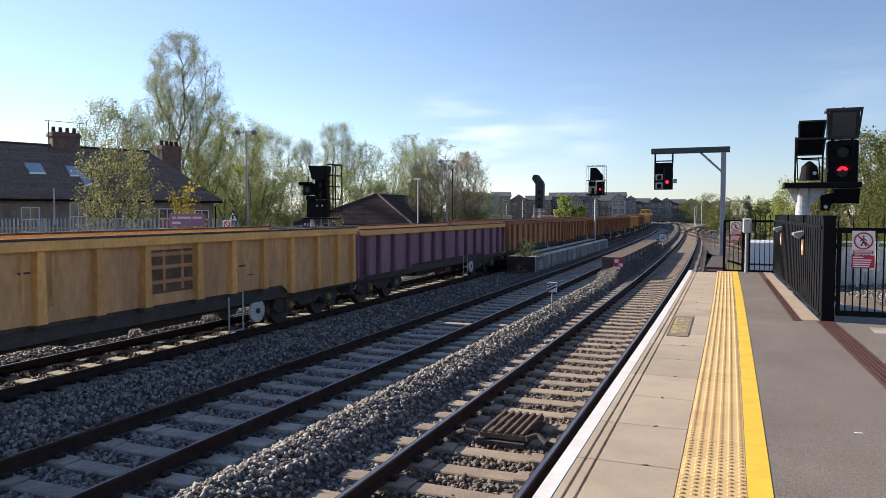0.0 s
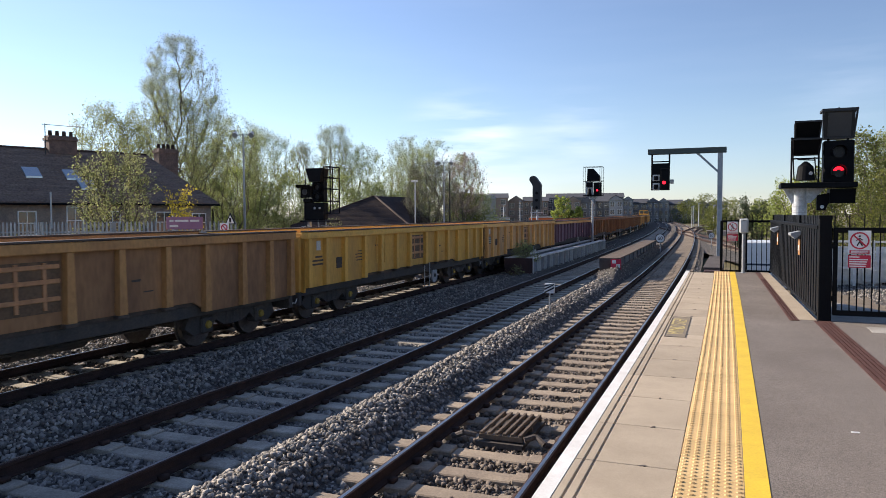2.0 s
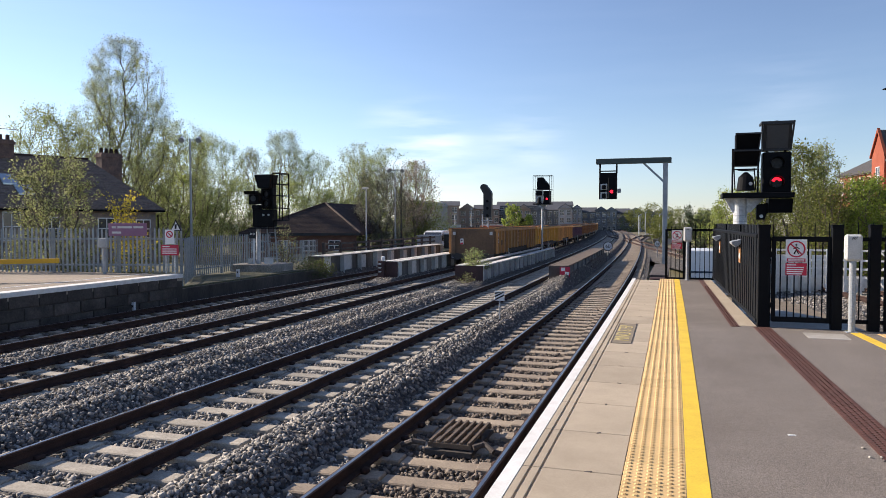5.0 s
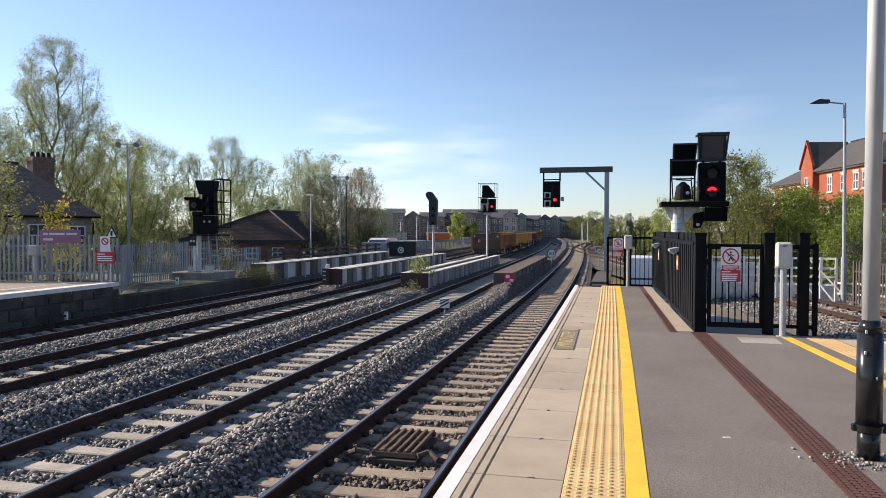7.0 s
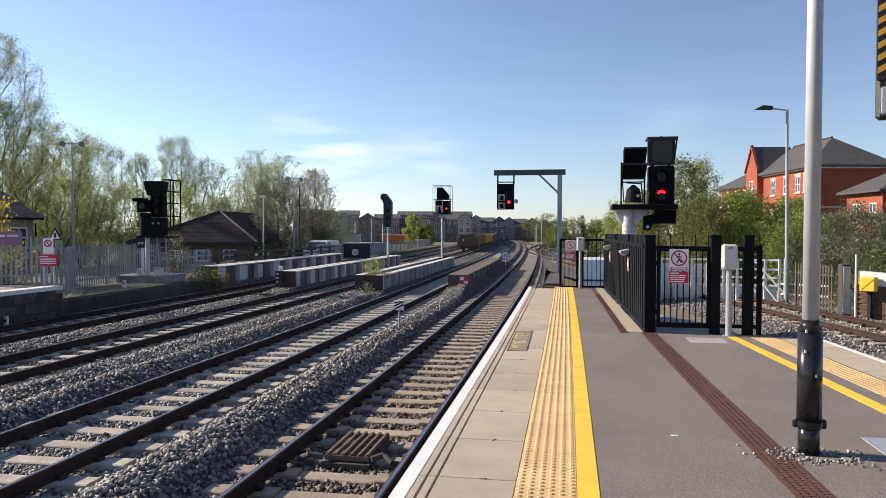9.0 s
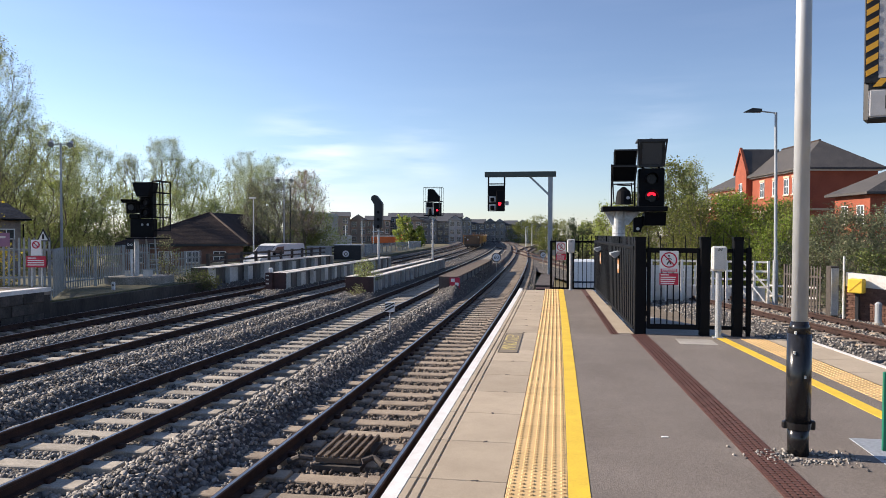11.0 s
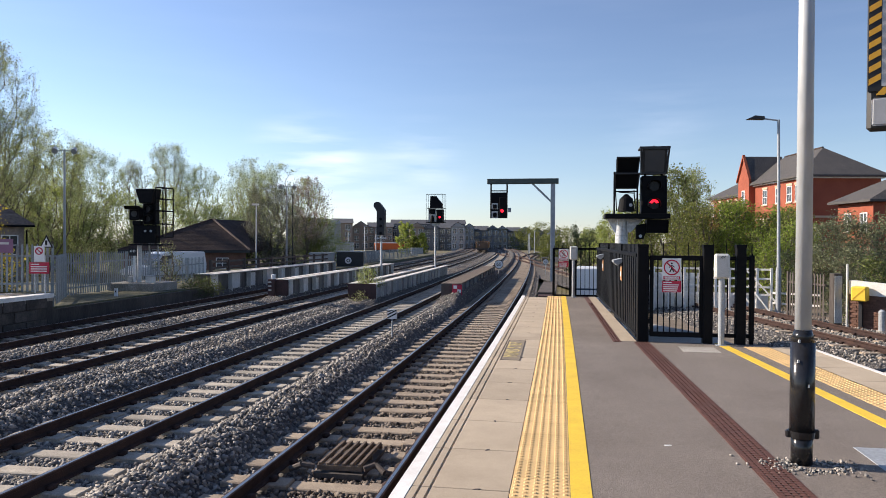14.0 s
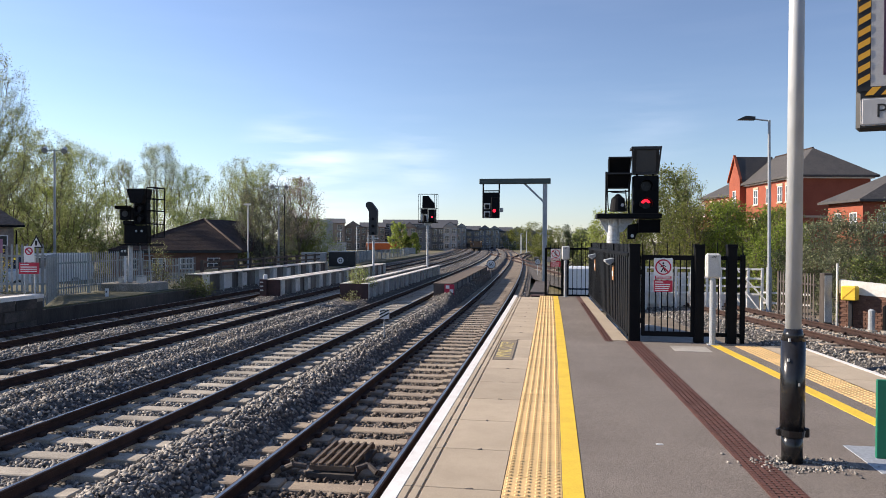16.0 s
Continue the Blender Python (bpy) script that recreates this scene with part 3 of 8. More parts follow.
def build_ground():
    rng = np.random.default_rng(3)
    n = 60
    g = np.concatenate([-np.geomspace(1500, 20, n), np.linspace(-15, 15, 9), np.geomspace(20, 1500, n)])
    X, Y = np.meshgrid(g, g, indexing="ij")
    Z = -1.65 + 0.06 * np.sin(X * 0.21) * np.cos(Y * 0.17)
    idx = np.arange(X.size).reshape(X.shape)
    q = np.stack([idx[:-1, :-1], idx[1:, :-1], idx[1:, 1:], idx[:-1, 1:]], -1).reshape(-1, 4)
    tagged(fast_mesh("ground", np.stack([X, Y, Z], -1).reshape(-1, 3), q, M["grass"]), "rough grassy ground round the railway", "ground", kind="structure")
    # stone bed of the four lines
    u = np.arange(-17.9, -0.99, 0.1)
    y = np.concatenate([np.arange(-14, 40, 0.22), np.geomspace(40, 460, 90)])
    U, Y = np.meshgrid(u, y, indexing="ij")
    Z = bed_height(U, Y) + rng.normal(0, 0.012, U.shape)
    idx = np.arange(U.size).reshape(U.shape)
    q = np.stack([idx[:-1, :-1], idx[1:, :-1], idx[1:, 1:], idx[:-1, 1:]], -1).reshape(-1, 4)
    bed = fast_mesh("ballast_bed", np.stack([U - bend(Y), Y, Z], -1).reshape(-1, 3), q, M["ballast"])
    tagged(bed, "grey crushed-stone bed under the railway lines", "ballast", kind="structure")
    # bed of the branch on the far side of the platform, and bare ground beside it
    u, y = np.linspace(-3.2, 3.2, 22), np.linspace(-14, 110, 180)
    U, Y = np.meshgrid(u, y, indexing="ij")
    Z = np.interp(U, [-3.2, -1.9, 1.9, 3.2], [-1.3, -1.12, -1.12, -1.3]) + rng.normal(0, 0.02, U.shape)
    Z -= 0.35 * np.clip((Y - 80) / 20, 0, 1)
    idx = np.arange(U.size).reshape(U.shape)
    q = np.stack([idx[:-1, :-1], idx[1:, :-1], idx[1:, 1:], idx[:-1, 1:]], -1).reshape(-1, 4)
    tagged(fast_mesh("branch_bed", np.stack([U + np.vectorize(branch)(Y), Y, Z], -1).reshape(-1, 3), q, M["ballast"]), "crushed-stone bed under the rusty branch line", "ballast", kind="structure")
    X, Y = np.meshgrid(np.linspace(1.0, 40, 60), np.linspace(-14, 70, 90), indexing="ij")
    Z = -1.24 + rng.normal(0, 0.02, X.shape) + 0.25 * np.clip((X - np.vectorize(branch)(Y) - 2) / 4, 0, 1) - 0.2 * np.clip((-X + np.vectorize(branch)(Y) - 6) / 4, 0, 1)
    idx = np.arange(X.size).reshape(X.shape)
    q = np.stack([idx[:-1, :-1], idx[1:, :-1], idx[1:, 1:], idx[:-1, 1:]], -1).reshape(-1, 4)
    tagged(fast_mesh("bare_ground", np.stack([X, Y, Z], -1).reshape(-1, 3), q, M["dirt"]), "bare stony ground beside the branch line", "ground", kind="structure")


BRANCH_Y = [-14, 0, 11, 20, 26, 40, 58, 75, 95, 115, 140]
BRANCH_X = [15.6, 12.5, 10.25, 8.43, 7.2, 4.4, 0.9, -2.0, -5.0, -8.2, -12.6]


def branch(y):
    return float(np.interp(y, BRANCH_Y, BRANCH_X))


def rail_sweep(name, cx, ys, off, parent, head):
    """One rail swept along the line: foot, web and head, with a worn running surface."""
    prof = [(-0.019, 0.0), (0.019, 0.0), (0.036, -0.006), (0.036, -0.036), (0.009, -0.052), (0.009, -0.125), (0.07, -0.14), (0.07, -0.158), (-0.07, -0.158), (-0.07, -0.14), (-0.009, -0.125), (-0.009, -0.052), (-0.036, -0.036), (-0.036, -0.006)]
    vs, fs, mi = [], [], []
    k = len(prof)
    for y in ys:
        a = (cx(y + 0.5) - cx(y - 0.5))
        nrm = math.hypot(1, a)
        for px, pz in prof:
            d = off + px
            vs.append((cx(y) + d / nrm, y - d * a / nrm, RAIL + pz))
    for i in range(len(ys) - 1):
        for j in range(k):
            fs.append((i * k + j, i * k + (j + 1) % k, (i + 1) * k + (j + 1) % k, (i + 1) * k + j))
            mi.append(1 if j == 0 else 0)
    return mesh_ob(name, vs, fs, None, parent, mats=[M["rail"], head], index=mi)


SLEEPER = []


def sleeper_mesh(material):
    bm = B()
    for x0, x1, top in ((-1.25, -0.45, 0.0), (-0.45, 0.45, -0.028), (0.45, 1.25, 0.0)):
        box(bm, x0, x1, -0.13, 0.13, -0.2, top, 0.014)
    return part("sleeper", bm, material)


def track(name, label, cx, y0, y1, s0, s1, pitch, material, head, ys=None):
    root = thing(name, label, "railway track", kind="structure")
    ys = ys or ([y0 + i for i in range(int(60 - y0))] + list(np.arange(60, y1, 4.0)))
    rail_sweep("rail", cx, ys, -0.7525, root, head)
    rail_sweep("rail", cx, ys, 0.7525, root, head)
    first, y, clips = None, s0, []
    rnd = random.Random(name)
    while y < s1:
        a = (cx(y + 0.5) - cx(y - 0.5))
        m = pose(cx(y), y, RAIL - 0.166, rnd.uniform(-0.6, 0.6), rnd.uniform(-0.5, 0.5), -math.degrees(math.atan(a)) + rnd.uniform(-0.8, 0.8))
        if first is None:
            first = sleeper_mesh(material)
            first.parent = root
            first.matrix_basis = m
        else:
            share("sleeper", first, root, m)
        if y < 45:
            for o in (-0.85, -0.655, 0.655, 0.85):
                clips.append((cx(y) + o, y, RAIL - 0.14))
        y += pitch
    n = len(clips)
    if n:
        v = (CUBE_V * (0.07, 0.11, 0.05))[None] + np.array(clips)[:, None]
        f = CUBE_F[None] + (np.arange(n) * 8)[:, None, None]
        tagged(fast_mesh("rail_clip", v.reshape(-1, 3), f.reshape(-1, 4), M["rail"], root), "dark spring clips holding the rails", kind="stuff")
    return root


def line(base):
    return lambda y: base - bend(y)


def build_tracks():
    track("track_1", "running line with brown-stained concrete sleepers beside the platform", line(T1), -14, 440, -4, 150, 0.62, M["sleeper"], M["railtop"])
    track("track_2", "running line with pale concrete sleepers", line(T2), -14, 440, -4, 130, 0.65, M["sleeper_grey"], M["railtop"])
    track("track_3", "running line on which the goods train leaves", line(T3), -14, 440, -4, 80, 0.65, M["sleeper_grey"], M["railtop"])
    track("track_4", "running line beside the opposite platform", line(T4), -14, 440, -4, 70, 0.65, M["sleeper"], M["railtop"])
    ys = list(np.arange(-14, 120, 1.5))
    track("track_5", "rusty branch line curving away behind the platform", branch, -14, 120, -2, 70, 0.7, M["sleeper"], M["railrust"], ys)
    # crossover towards the junction beyond the bridge
    cross = lambda y: T1 - bend(y) - 3.77 * (0.5 - 0.5 * math.cos(math.pi * min(1, max(0, (y - 92) / 55))))
    track("track_6", "crossover between two lines at the far junction", cross, 92, 148, 93, 146, 0.7, M["sleeper"], M["railrust"], list(np.arange(92, 148, 2.0)))
    cross2 = lambda y: T1 - bend(y) + 9.0 * (max(0, (y - 100) / 90)) ** 1.6
    track("track_7", "siding leaving the line at the far junction", cross2, 100, 200, 101, 150, 0.8, M["sleeper"], M["railrust"], list(np.arange(100, 200, 3.0)))


def build_stones():
    rng = np.random.default_rng(11)
    out, brown = [], []
    for y0, y1, dens in ((3.2, 9, 480), (9, 16, 280), (16, 26, 110), (26, 42, 45), (42, 66, 14), (66, 110, 4)):
        n = int((y1 - y0) * 16.0 * dens)
        u, y = rng.uniform(-17.0, -1.15, n), rng.uniform(y0, y1, n)
        keep = np.ones(n, bool)
        for c, pitch in ((T1, 0.62), (T2, 0.65), (T3, 0.65), (T4, 0.65)):
            d = u - c
            for o in (-0.7525, 0.7525):
                keep &= np.abs(d - o) > 0.085
            ph = np.mod(y + 4 + pitch / 2, pitch) - pitch / 2
            keep &= ~((np.abs(ph) < 0.15) & (np.abs(d) < 1.27) & (rng.random(n) > 0.012))
        z = bed_height(u, y) + rng.uniform(-0.012, 0.022, n)
        p = np.stack([u - bend(y), y, z], -1)
        far_in = (keep) & ~((u < -12.9) & (y < 5))
        isb = ((y > 40) & (rng.random(n) < 0.6)) | (np.abs(u - T1) < 0.72) | (np.abs(u - T3) < 0.72) | (np.abs(u - T4) < 0.72)
        out.append(p[far_in & ~isb])
        brown.append(p[far_in & isb])
    out, brown = np.concatenate(out), np.concatenate(brown)
    stones("ballast_stone", out, 0.042, M["stone"], rng, "loose grey angular ballast stones heaped between the tracks")
    stones("ballast_stone", brown, 0.042, M["stone_dark"], rng, "loose brown-stained ballast stones between the rails")
    # beside the branch
    n = 13000
    y = rng.uniform(9, 34, n)
    d = rng.uniform(-3.1, 3.0, n)
    keep = (np.abs(np.abs(d) - 0.7525) > 0.09)
    x = np.array([branch(v) for v in y]) + d
    keep &= x > 3.2
    p = np.stack([x, y, np.interp(d, [-3.2, -1.9, 1.9, 3.2], [-1.3, -1.12, -1.12, -1.3]) + rng.uniform(0, 0.03, n)], -1)[keep]
    stones("ballast_stone", p, 0.042, M["stone"], rng, "loose pale ballast stones beside the branch line")


# ---- the platform ----
def far_edge(y):
    return 3.84 - 0.085 * (y - 12.04)


def strip(name, f0, f1, z0, z1, ys, material, label, parent=None, cat="", kind="structure"):
    """A slab between two lines f0(y) and f1(y)."""
    vs, fs = [], []
    for y in ys:
        vs += [(f0(y), y, z0), (f1(y), y, z0), (f1(y), y, z1), (f0(y), y, z1)]
    n = len(ys)
    for i in range(n - 1):
        a, b = i * 4, i * 4 + 4
        for j in range(4):
            fs.append((a + j, a + (j + 1) % 4, b + (j + 1) % 4, b + j))
    fs += [(3, 2, 1, 0), tuple(n * 4 - 4 + j for j in range(4))]
    ob = mesh_ob(name, vs, fs, material, parent)
    return tagged(ob, label, cat, kind=kind)


def L(u):
    return lambda y: u - bend(y)


def build_platform():
    yn = list(np.linspace(-9, 12.38, 26))
    yf = list(np.linspace(12.38, 21.9, 14))
    strip("platform_base", L(-1.06), lambda y: far_edge(y) - 0.04, -1.6, -0.06, yn, M["wall_dark"], "brick base wall of the island platform", cat="platform")
    strip("platform_base", L(-1.06), lambda y: 1.16 - 0.032 * (y - 12.4), -1.6, -0.06, yf, M["wall_dark"], "brick base wall of the island platform", cat="platform")
    strip("platform", L(0.05), lambda y: far_edge(y) - 0.66, -0.06, 0.0, yn, M["asphalt"], "grey asphalt platform surface with worn patches", cat="platform")
    strip("platform", L(0.05), lambda y: 0.86 - 0.028 * (y - 12.4) + 0.02, -0.06, 0.0, yf, M["asphalt"], "grey asphalt platform surface beside the fence", cat="platform")
    strip("concrete_strip", lambda y: 0.885 - 0.0255 * (y - 12.25), lambda y: 1.16 - 0.032 * (y - 12.4), -0.05, 0.004, yf, M["coping"], "beige paving strip at the foot of the fence panel", cat="paving")
    ya = list(np.linspace(-9, 21.9, 60))
    strip("white_edge_line", L(-1.10), L(-1.0), -0.09, 0.003, ya, M["white"], "white painted platform edge", cat="edge line")
    strip("yellow_line", L(0.065), L(0.205), -0.01, 0.004, ya, M["yellow"], "yellow safety line along the platform", cat="line marking")
    strip("yellow_line", lambda y: far_edge(y) - 1.42, lambda y: far_edge(y) - 1.27, -0.01, 0.004, yn, M["yellow"], "yellow safety line along the platform", cat="line marking")
    strip("white_edge_line", lambda y: far_edge(y) - 0.08, lambda y: far_edge(y), -0.09, 0.003, yn, M["white"], "white painted platform edge", cat="edge line")
    # coping slabs with two grooves
    root = thing("coping", "row of beige concrete coping slabs with grooved edge", "paving", kind="structure")
    bm = B()
    for x0, x1 in ((-1.0, -0.945), (-0.93, -0.875), (-0.86, -0.335)):
        box(bm, x0, x1, -0.455, 0.455, -0.055, 0.0, 0.004)
    box(bm, -1.0, -0.34, -0.455, 0.455, -0.056, -0.012)
    slab = part("slab", bm, M["coping"], root)
    ys = np.arange(-8.6, 21.5, 0.922)
    for i, y in enumerate(ys):
        m = pose(-bend(y), y + 0.04, 0, 0, 0, heading(y))
        if i == 0:
            slab.matrix_basis = m
        else:
            share("slab", slab, root, m)
    notch = part("lifting_notch", disc(B(), (0, 0, 0), 0.019, 0.01, "z", 9), M["girderdark"], root)
    for i, y in enumerate(ys):
        m = pose(-0.58 - bend(y) + 0.03 * math.sin(i * 2.3), y + 0.5, -0.003, 0, 0, i * 40.0) @ Matrix.Diagonal((1.5, 0.6, 1, 1))
        if i == 0:
            notch.matrix_basis = m
        else:
            share("lifting_notch", notch, root, m)
    # blister paving, a tile of 6 by 6 low domes
    root = thing("tactile_paving", "band of buff blister paving tiles along the platform", "paving", kind="structure")
    bm = B()
    box(bm, -0.197, 0.197, -0.197, 0.197, -0.05, 0.001, 0.003)
    for i in range(6):
        for j in range(6):
            cx, cy = -0.1665 + i * 0.0666, -0.1665 + j * 0.0666
            ring = [bm.verts.new((cx + 0.0185 * math.cos(a), cy + 0.0185 * math.sin(a), 0.001)) for a in [k * math.pi / 3 for k in range(6)]]
            top = [bm.verts.new((cx + 0.0125 * math.cos(a), cy + 0.0125 * math.sin(a), 0.0095)) for a in [k * math.pi / 3 for k in range(6)]]
            for k in range(6):
                bm.faces.new((ring[k], ring[(k + 1) % 6], top[(k + 1) % 6], top[k]))
            bm.faces.new(top)
    tile = part("tile", bm, M["tactile"], root)
    first = True
    for y in np.arange(-2.0, 21.7, 0.4):
        m = pose(-0.135 - bend(y), y + 0.1, 0, 0, 0, heading(y))
        if first:
            tile.matrix_basis, first = m, False
        else:
            share("tile", tile, root, m)
    root2 = thing("tactile_paving", "band of buff blister paving tiles along the far edge", "paving", kind="structure")
    for y in np.arange(-1.0, 12.1, 0.4):
        share("tile", tile, root2, pose(far_edge(y) - 0.88, y + 0.1, 0, 0, 0, 4.86))
    root2 = thing("coping", "row of beige coping slabs along the far edge", "paving", kind="structure")
    bm = B()
    box(bm, -0.30, 0.30, -0.455, 0.455, -0.055, 0.0, 0.004)
    slab2 = part("slab", bm, M["coping"], root2)
    for i, y in enumerate(np.arange(-8.6, 12.0, 0.922)):
        m = pose(far_edge(y) - 0.38, y + 0.04, 0, 0, 0, 4.86)
        if i == 0:
            slab2.matrix_basis = m
        else:
            share("slab", slab2, root2, m)
    # drain channels: ribbed brown gratings
    for (xa, ya_), (xb, yb_), w, label in (((1.39 + 0.12, 4.9), (1.11 + 0.12, 12.31), 0.24, "brown ribbed drain channel grating set in the asphalt"), ((0.845, 12.25), (0.585, 21.8), 0.13, "narrow brown drain channel beside the fence")):
        d = Vector((xb - xa, yb_ - ya_, 0))
        ln = d.length
        ang = math.degrees(math.atan2(-d.x, d.y))
        start = -7.0 if w > 0.2 else 0.0
        root = thing("drain_channel", label, "drain", pose(xa, ya_, 0, 0, 0, ang), kind="structure")
        bm = B()
        box(bm, -w / 2, w / 2, start, ln, -0.03, 0.0015)
        part("channel", bm, M["girderdark"], root)
        bm = B()
        for s in (-1, 1):
            box(bm, s * w / 2 - 0.005, s * w / 2 + 0.005, start, ln, -0.02, 0.0035)
        part("edge_rail", bm, M["drain"], root)
        bm = B()
        for k in range(5 if w > 0.2 else 3):
            nn = 5 if w > 0.2 else 3
            x = -w / 2 + w * (k + 0.5) / nn
            box(bm, x - w / nn * 0.34, x + w / nn * 0.34, start, ln, -0.02, 0.006)
        rib = part("grating_rib", bm, M["drain"], root)
        bm = B()
        y = max(start, -2.0)
        while y < min(ln, 7.4):
            box(bm, -w / 2 + 0.006, w / 2 - 0.006, y, y + 0.012, -0.01, 0.0075)
            y += 0.05
        tagged(part("crossbar", bm, M["drain"], root), "fine brown crossbars of the grating", kind="stuff")
    # cover plates and patches
    for x0, x1, y0, y1, mt, lab in ((2.31, 2.95, 5.62, 6.35, M["galvpaint"], "grey chequered steel cover plate in the asphalt"), (1.75, 2.3, 11.35, 11.9, M["concrete"], "pale concrete inspection cover in the asphalt")):
        bm = B()
        box(bm, x0, x1, y0, y1, -0.02, 0.005, 0.003)
        ob = tagged(part("cover_plate", bm, mt), lab, "cover plate")
    # ramp behind the gate
    bm = B()
    prism(bm, [(12.42, -1.5), (12.42, -0.03), (14.5, -0.12), (23.5, -0.95), (23.5, -1.5)], "x", 1.22, 2.75)
    tagged(part("ramp", bm, M["concrete"]), "pale concrete ramp going down behind the gate", "ramp", kind="structure")
    # litter
    bm = B()
    box(bm, -0.03, 0.03, -0.012, 0.012, 0, 0.006, 0.002)
    tagged(part("litter", bm, M["litter"]), "small scrap of white litter on the asphalt", "litter").matrix_basis = pose(0.83, 6.12, 0.0, 0, 0, 10)
    # painted warning on the coping, outlined box with letters along the edge
    root = thing("floor_marking", "worn yellow stencilled warning in a dark box on the coping", "floor marking", pose(-0.775, 11.07, 0.0035, 0, 0, 0.9), kind="structure")
    bm = B()
    box(bm, -0.14, 0.14, -1.0, 1.0, -0.002, 0.0)
    part("backing", bm, M["floor_mark"], root)
    bm = B()
    for x0, x1, y0, y1 in ((-0.14, 0.14, -1.0, -0.985), (-0.14, 0.14, 0.985, 1.0), (-0.14, -0.128, -1.0, 1.0), (0.128, 0.14, -1.0, 1.0)):
        box(bm, x0, x1, y0, y1, -0.001, 0.002)
    part("outline", bm, M["girderdark"], root)
    letters(root, "MIND STEP", 0.30, M["floor_letter"], pose(0, 0, 0.0015, 0, 0, 90), 1.05)


def letters(parent, text, size, material, m, squeeze=1.0):
    """Raised flat letters with the built-in font."""
    cu = bpy.data.curves.new("lettering", "FONT")
    cu.body, cu.size, cu.align_x, cu.align_y, cu.extrude = text, size, "CENTER", "CENTER", 0.001
    cu.space_character = squeeze
    tmp = bpy.data.objects.new("lettering", cu)
    scene.collection.objects.link(tmp)
    me = bpy.data.meshes.new_from_object(tmp.evaluated_get(bpy.context.evaluated_depsgraph_get()))
    bpy.data.objects.remove(tmp)
    me.materials.clear()
    me.materials.append(material)
    ob = new("lettering", me)
    ob.parent = parent
    ob.matrix_basis = m
    return ob


M["floor_mark"] = mat("floor_marking_dark", (0.20, 0.165, 0.12), (0.26, 0.21, 0.15), 0.9, bump=0.1)
M["floor_letter"] = mat("floor_marking_yellow", (0.60, 0.48, 0.17), (0.46, 0.36, 0.18), 0.8, big=9, bump=0.1)

build_ground()
build_tracks()
build_platform()


# ---- the goods train ----
# middle of the road lane: place, height and heading to the side
ROAD = [(-23.4, 120.0, -1.35, 0), (-23.4, 69.0, -1.35, 0), (-23.4, 58.0, -1.35, 5), (-22.9, 53.3, -1.35, 25), (-24.0, 50.5, -1.35, 25), (-25.8, 46.6, -1.35, 25), (-27.4, 43.2, -1.35, 25), (-29.8, 38.0, -1.35, 25), (-31.4, 34.0, -1.35, 20), (-32.6, 28.0, -1.35, 15), (-33.4, 22.0, -1.35, 10)]
WAGON = 13.95
SPEED = 13.1
REAR0 = -25.9         # where the rear of the train stands at the start


def bogie(root, yc):
    """A two-axle bogie: side frames with yellow axle caps, springs and wheels."""
    bm = B()
    for s in (-1, 1):
        x = s * 0.98
        prism(bm, [(yc - 1.45, 0.42), (yc - 1.3, 0.72), (yc - 0.6, 0.78), (yc - 0.35, 0.86), (yc + 0.35, 0.86), (yc + 0.6, 0.78), (yc + 1.3, 0.72), (yc + 1.45, 0.42), (yc + 1.2, 0.26), (yc + 0.8, 0.26), (yc + 0.55, 0.5), (yc + 0.3, 0.36), (yc - 0.3, 0.36), (yc - 0.55, 0.5), (yc - 0.8, 0.26), (yc - 1.2, 0.26)], "x", x - 0.07, x + 0.07)
        for dy in (-0.22, 0.0, 0.22):
            bar(bm, (x, yc + dy, 0.4), (x, yc + dy, 0.7), 0.085, 0.085, 10)
        for dy in (-0.86, 0.86):
            box(bm, x - 0.13, x + 0.13, yc + dy - 0.17, yc + dy + 0.17, 0.28, 0.6, 0.03)
    box(bm, -0.95, 0.95, yc - 0.25, yc + 0.25, 0.55, 0.88, 0.03)
    frame_ob = part("bogie", bm, M["bogie"], root, "grimy black two-axle bogie")
    for dy in (-0.86, 0.86):
        for s in (-1, 1):
            bm = B()
            bar(bm, (s * 0.69, yc + dy, 0.42), (s * 0.82, yc + dy, 0.42), 0.42, 0.42, 24)
            bar(bm, (s * 0.665, yc + dy, 0.42), (s * 0.70, yc + dy, 0.42), 0.45, 0.45, 24)
            part("wheel", bm, M["wheelrim"], frame_ob)
            bm = B()
            bar(bm, (s * 1.10, yc + dy, 0.44), (s * 1.15, yc + dy, 0.44), 0.085, 0.07, 14)
            part("axle_cap", bm, M["capyellow"], frame_ob, "yellow axle cap")
        bm = B()
        bar(bm, (-0.69, yc + dy, 0.42), (0.69, yc + dy, 0.42), 0.085, 0.085, 10)
        part("axle", bm, M["bogie"], frame_ob)


RIBS = [s * v for s, vs in ((-1, (6.6, 5.8, 4.85, 3.73, 2.7, 1.65, 0.65)), (1, (0.65, 1.65, 2.7, 3.73, 4.85, 5.8, 6.6))) for v in vs]


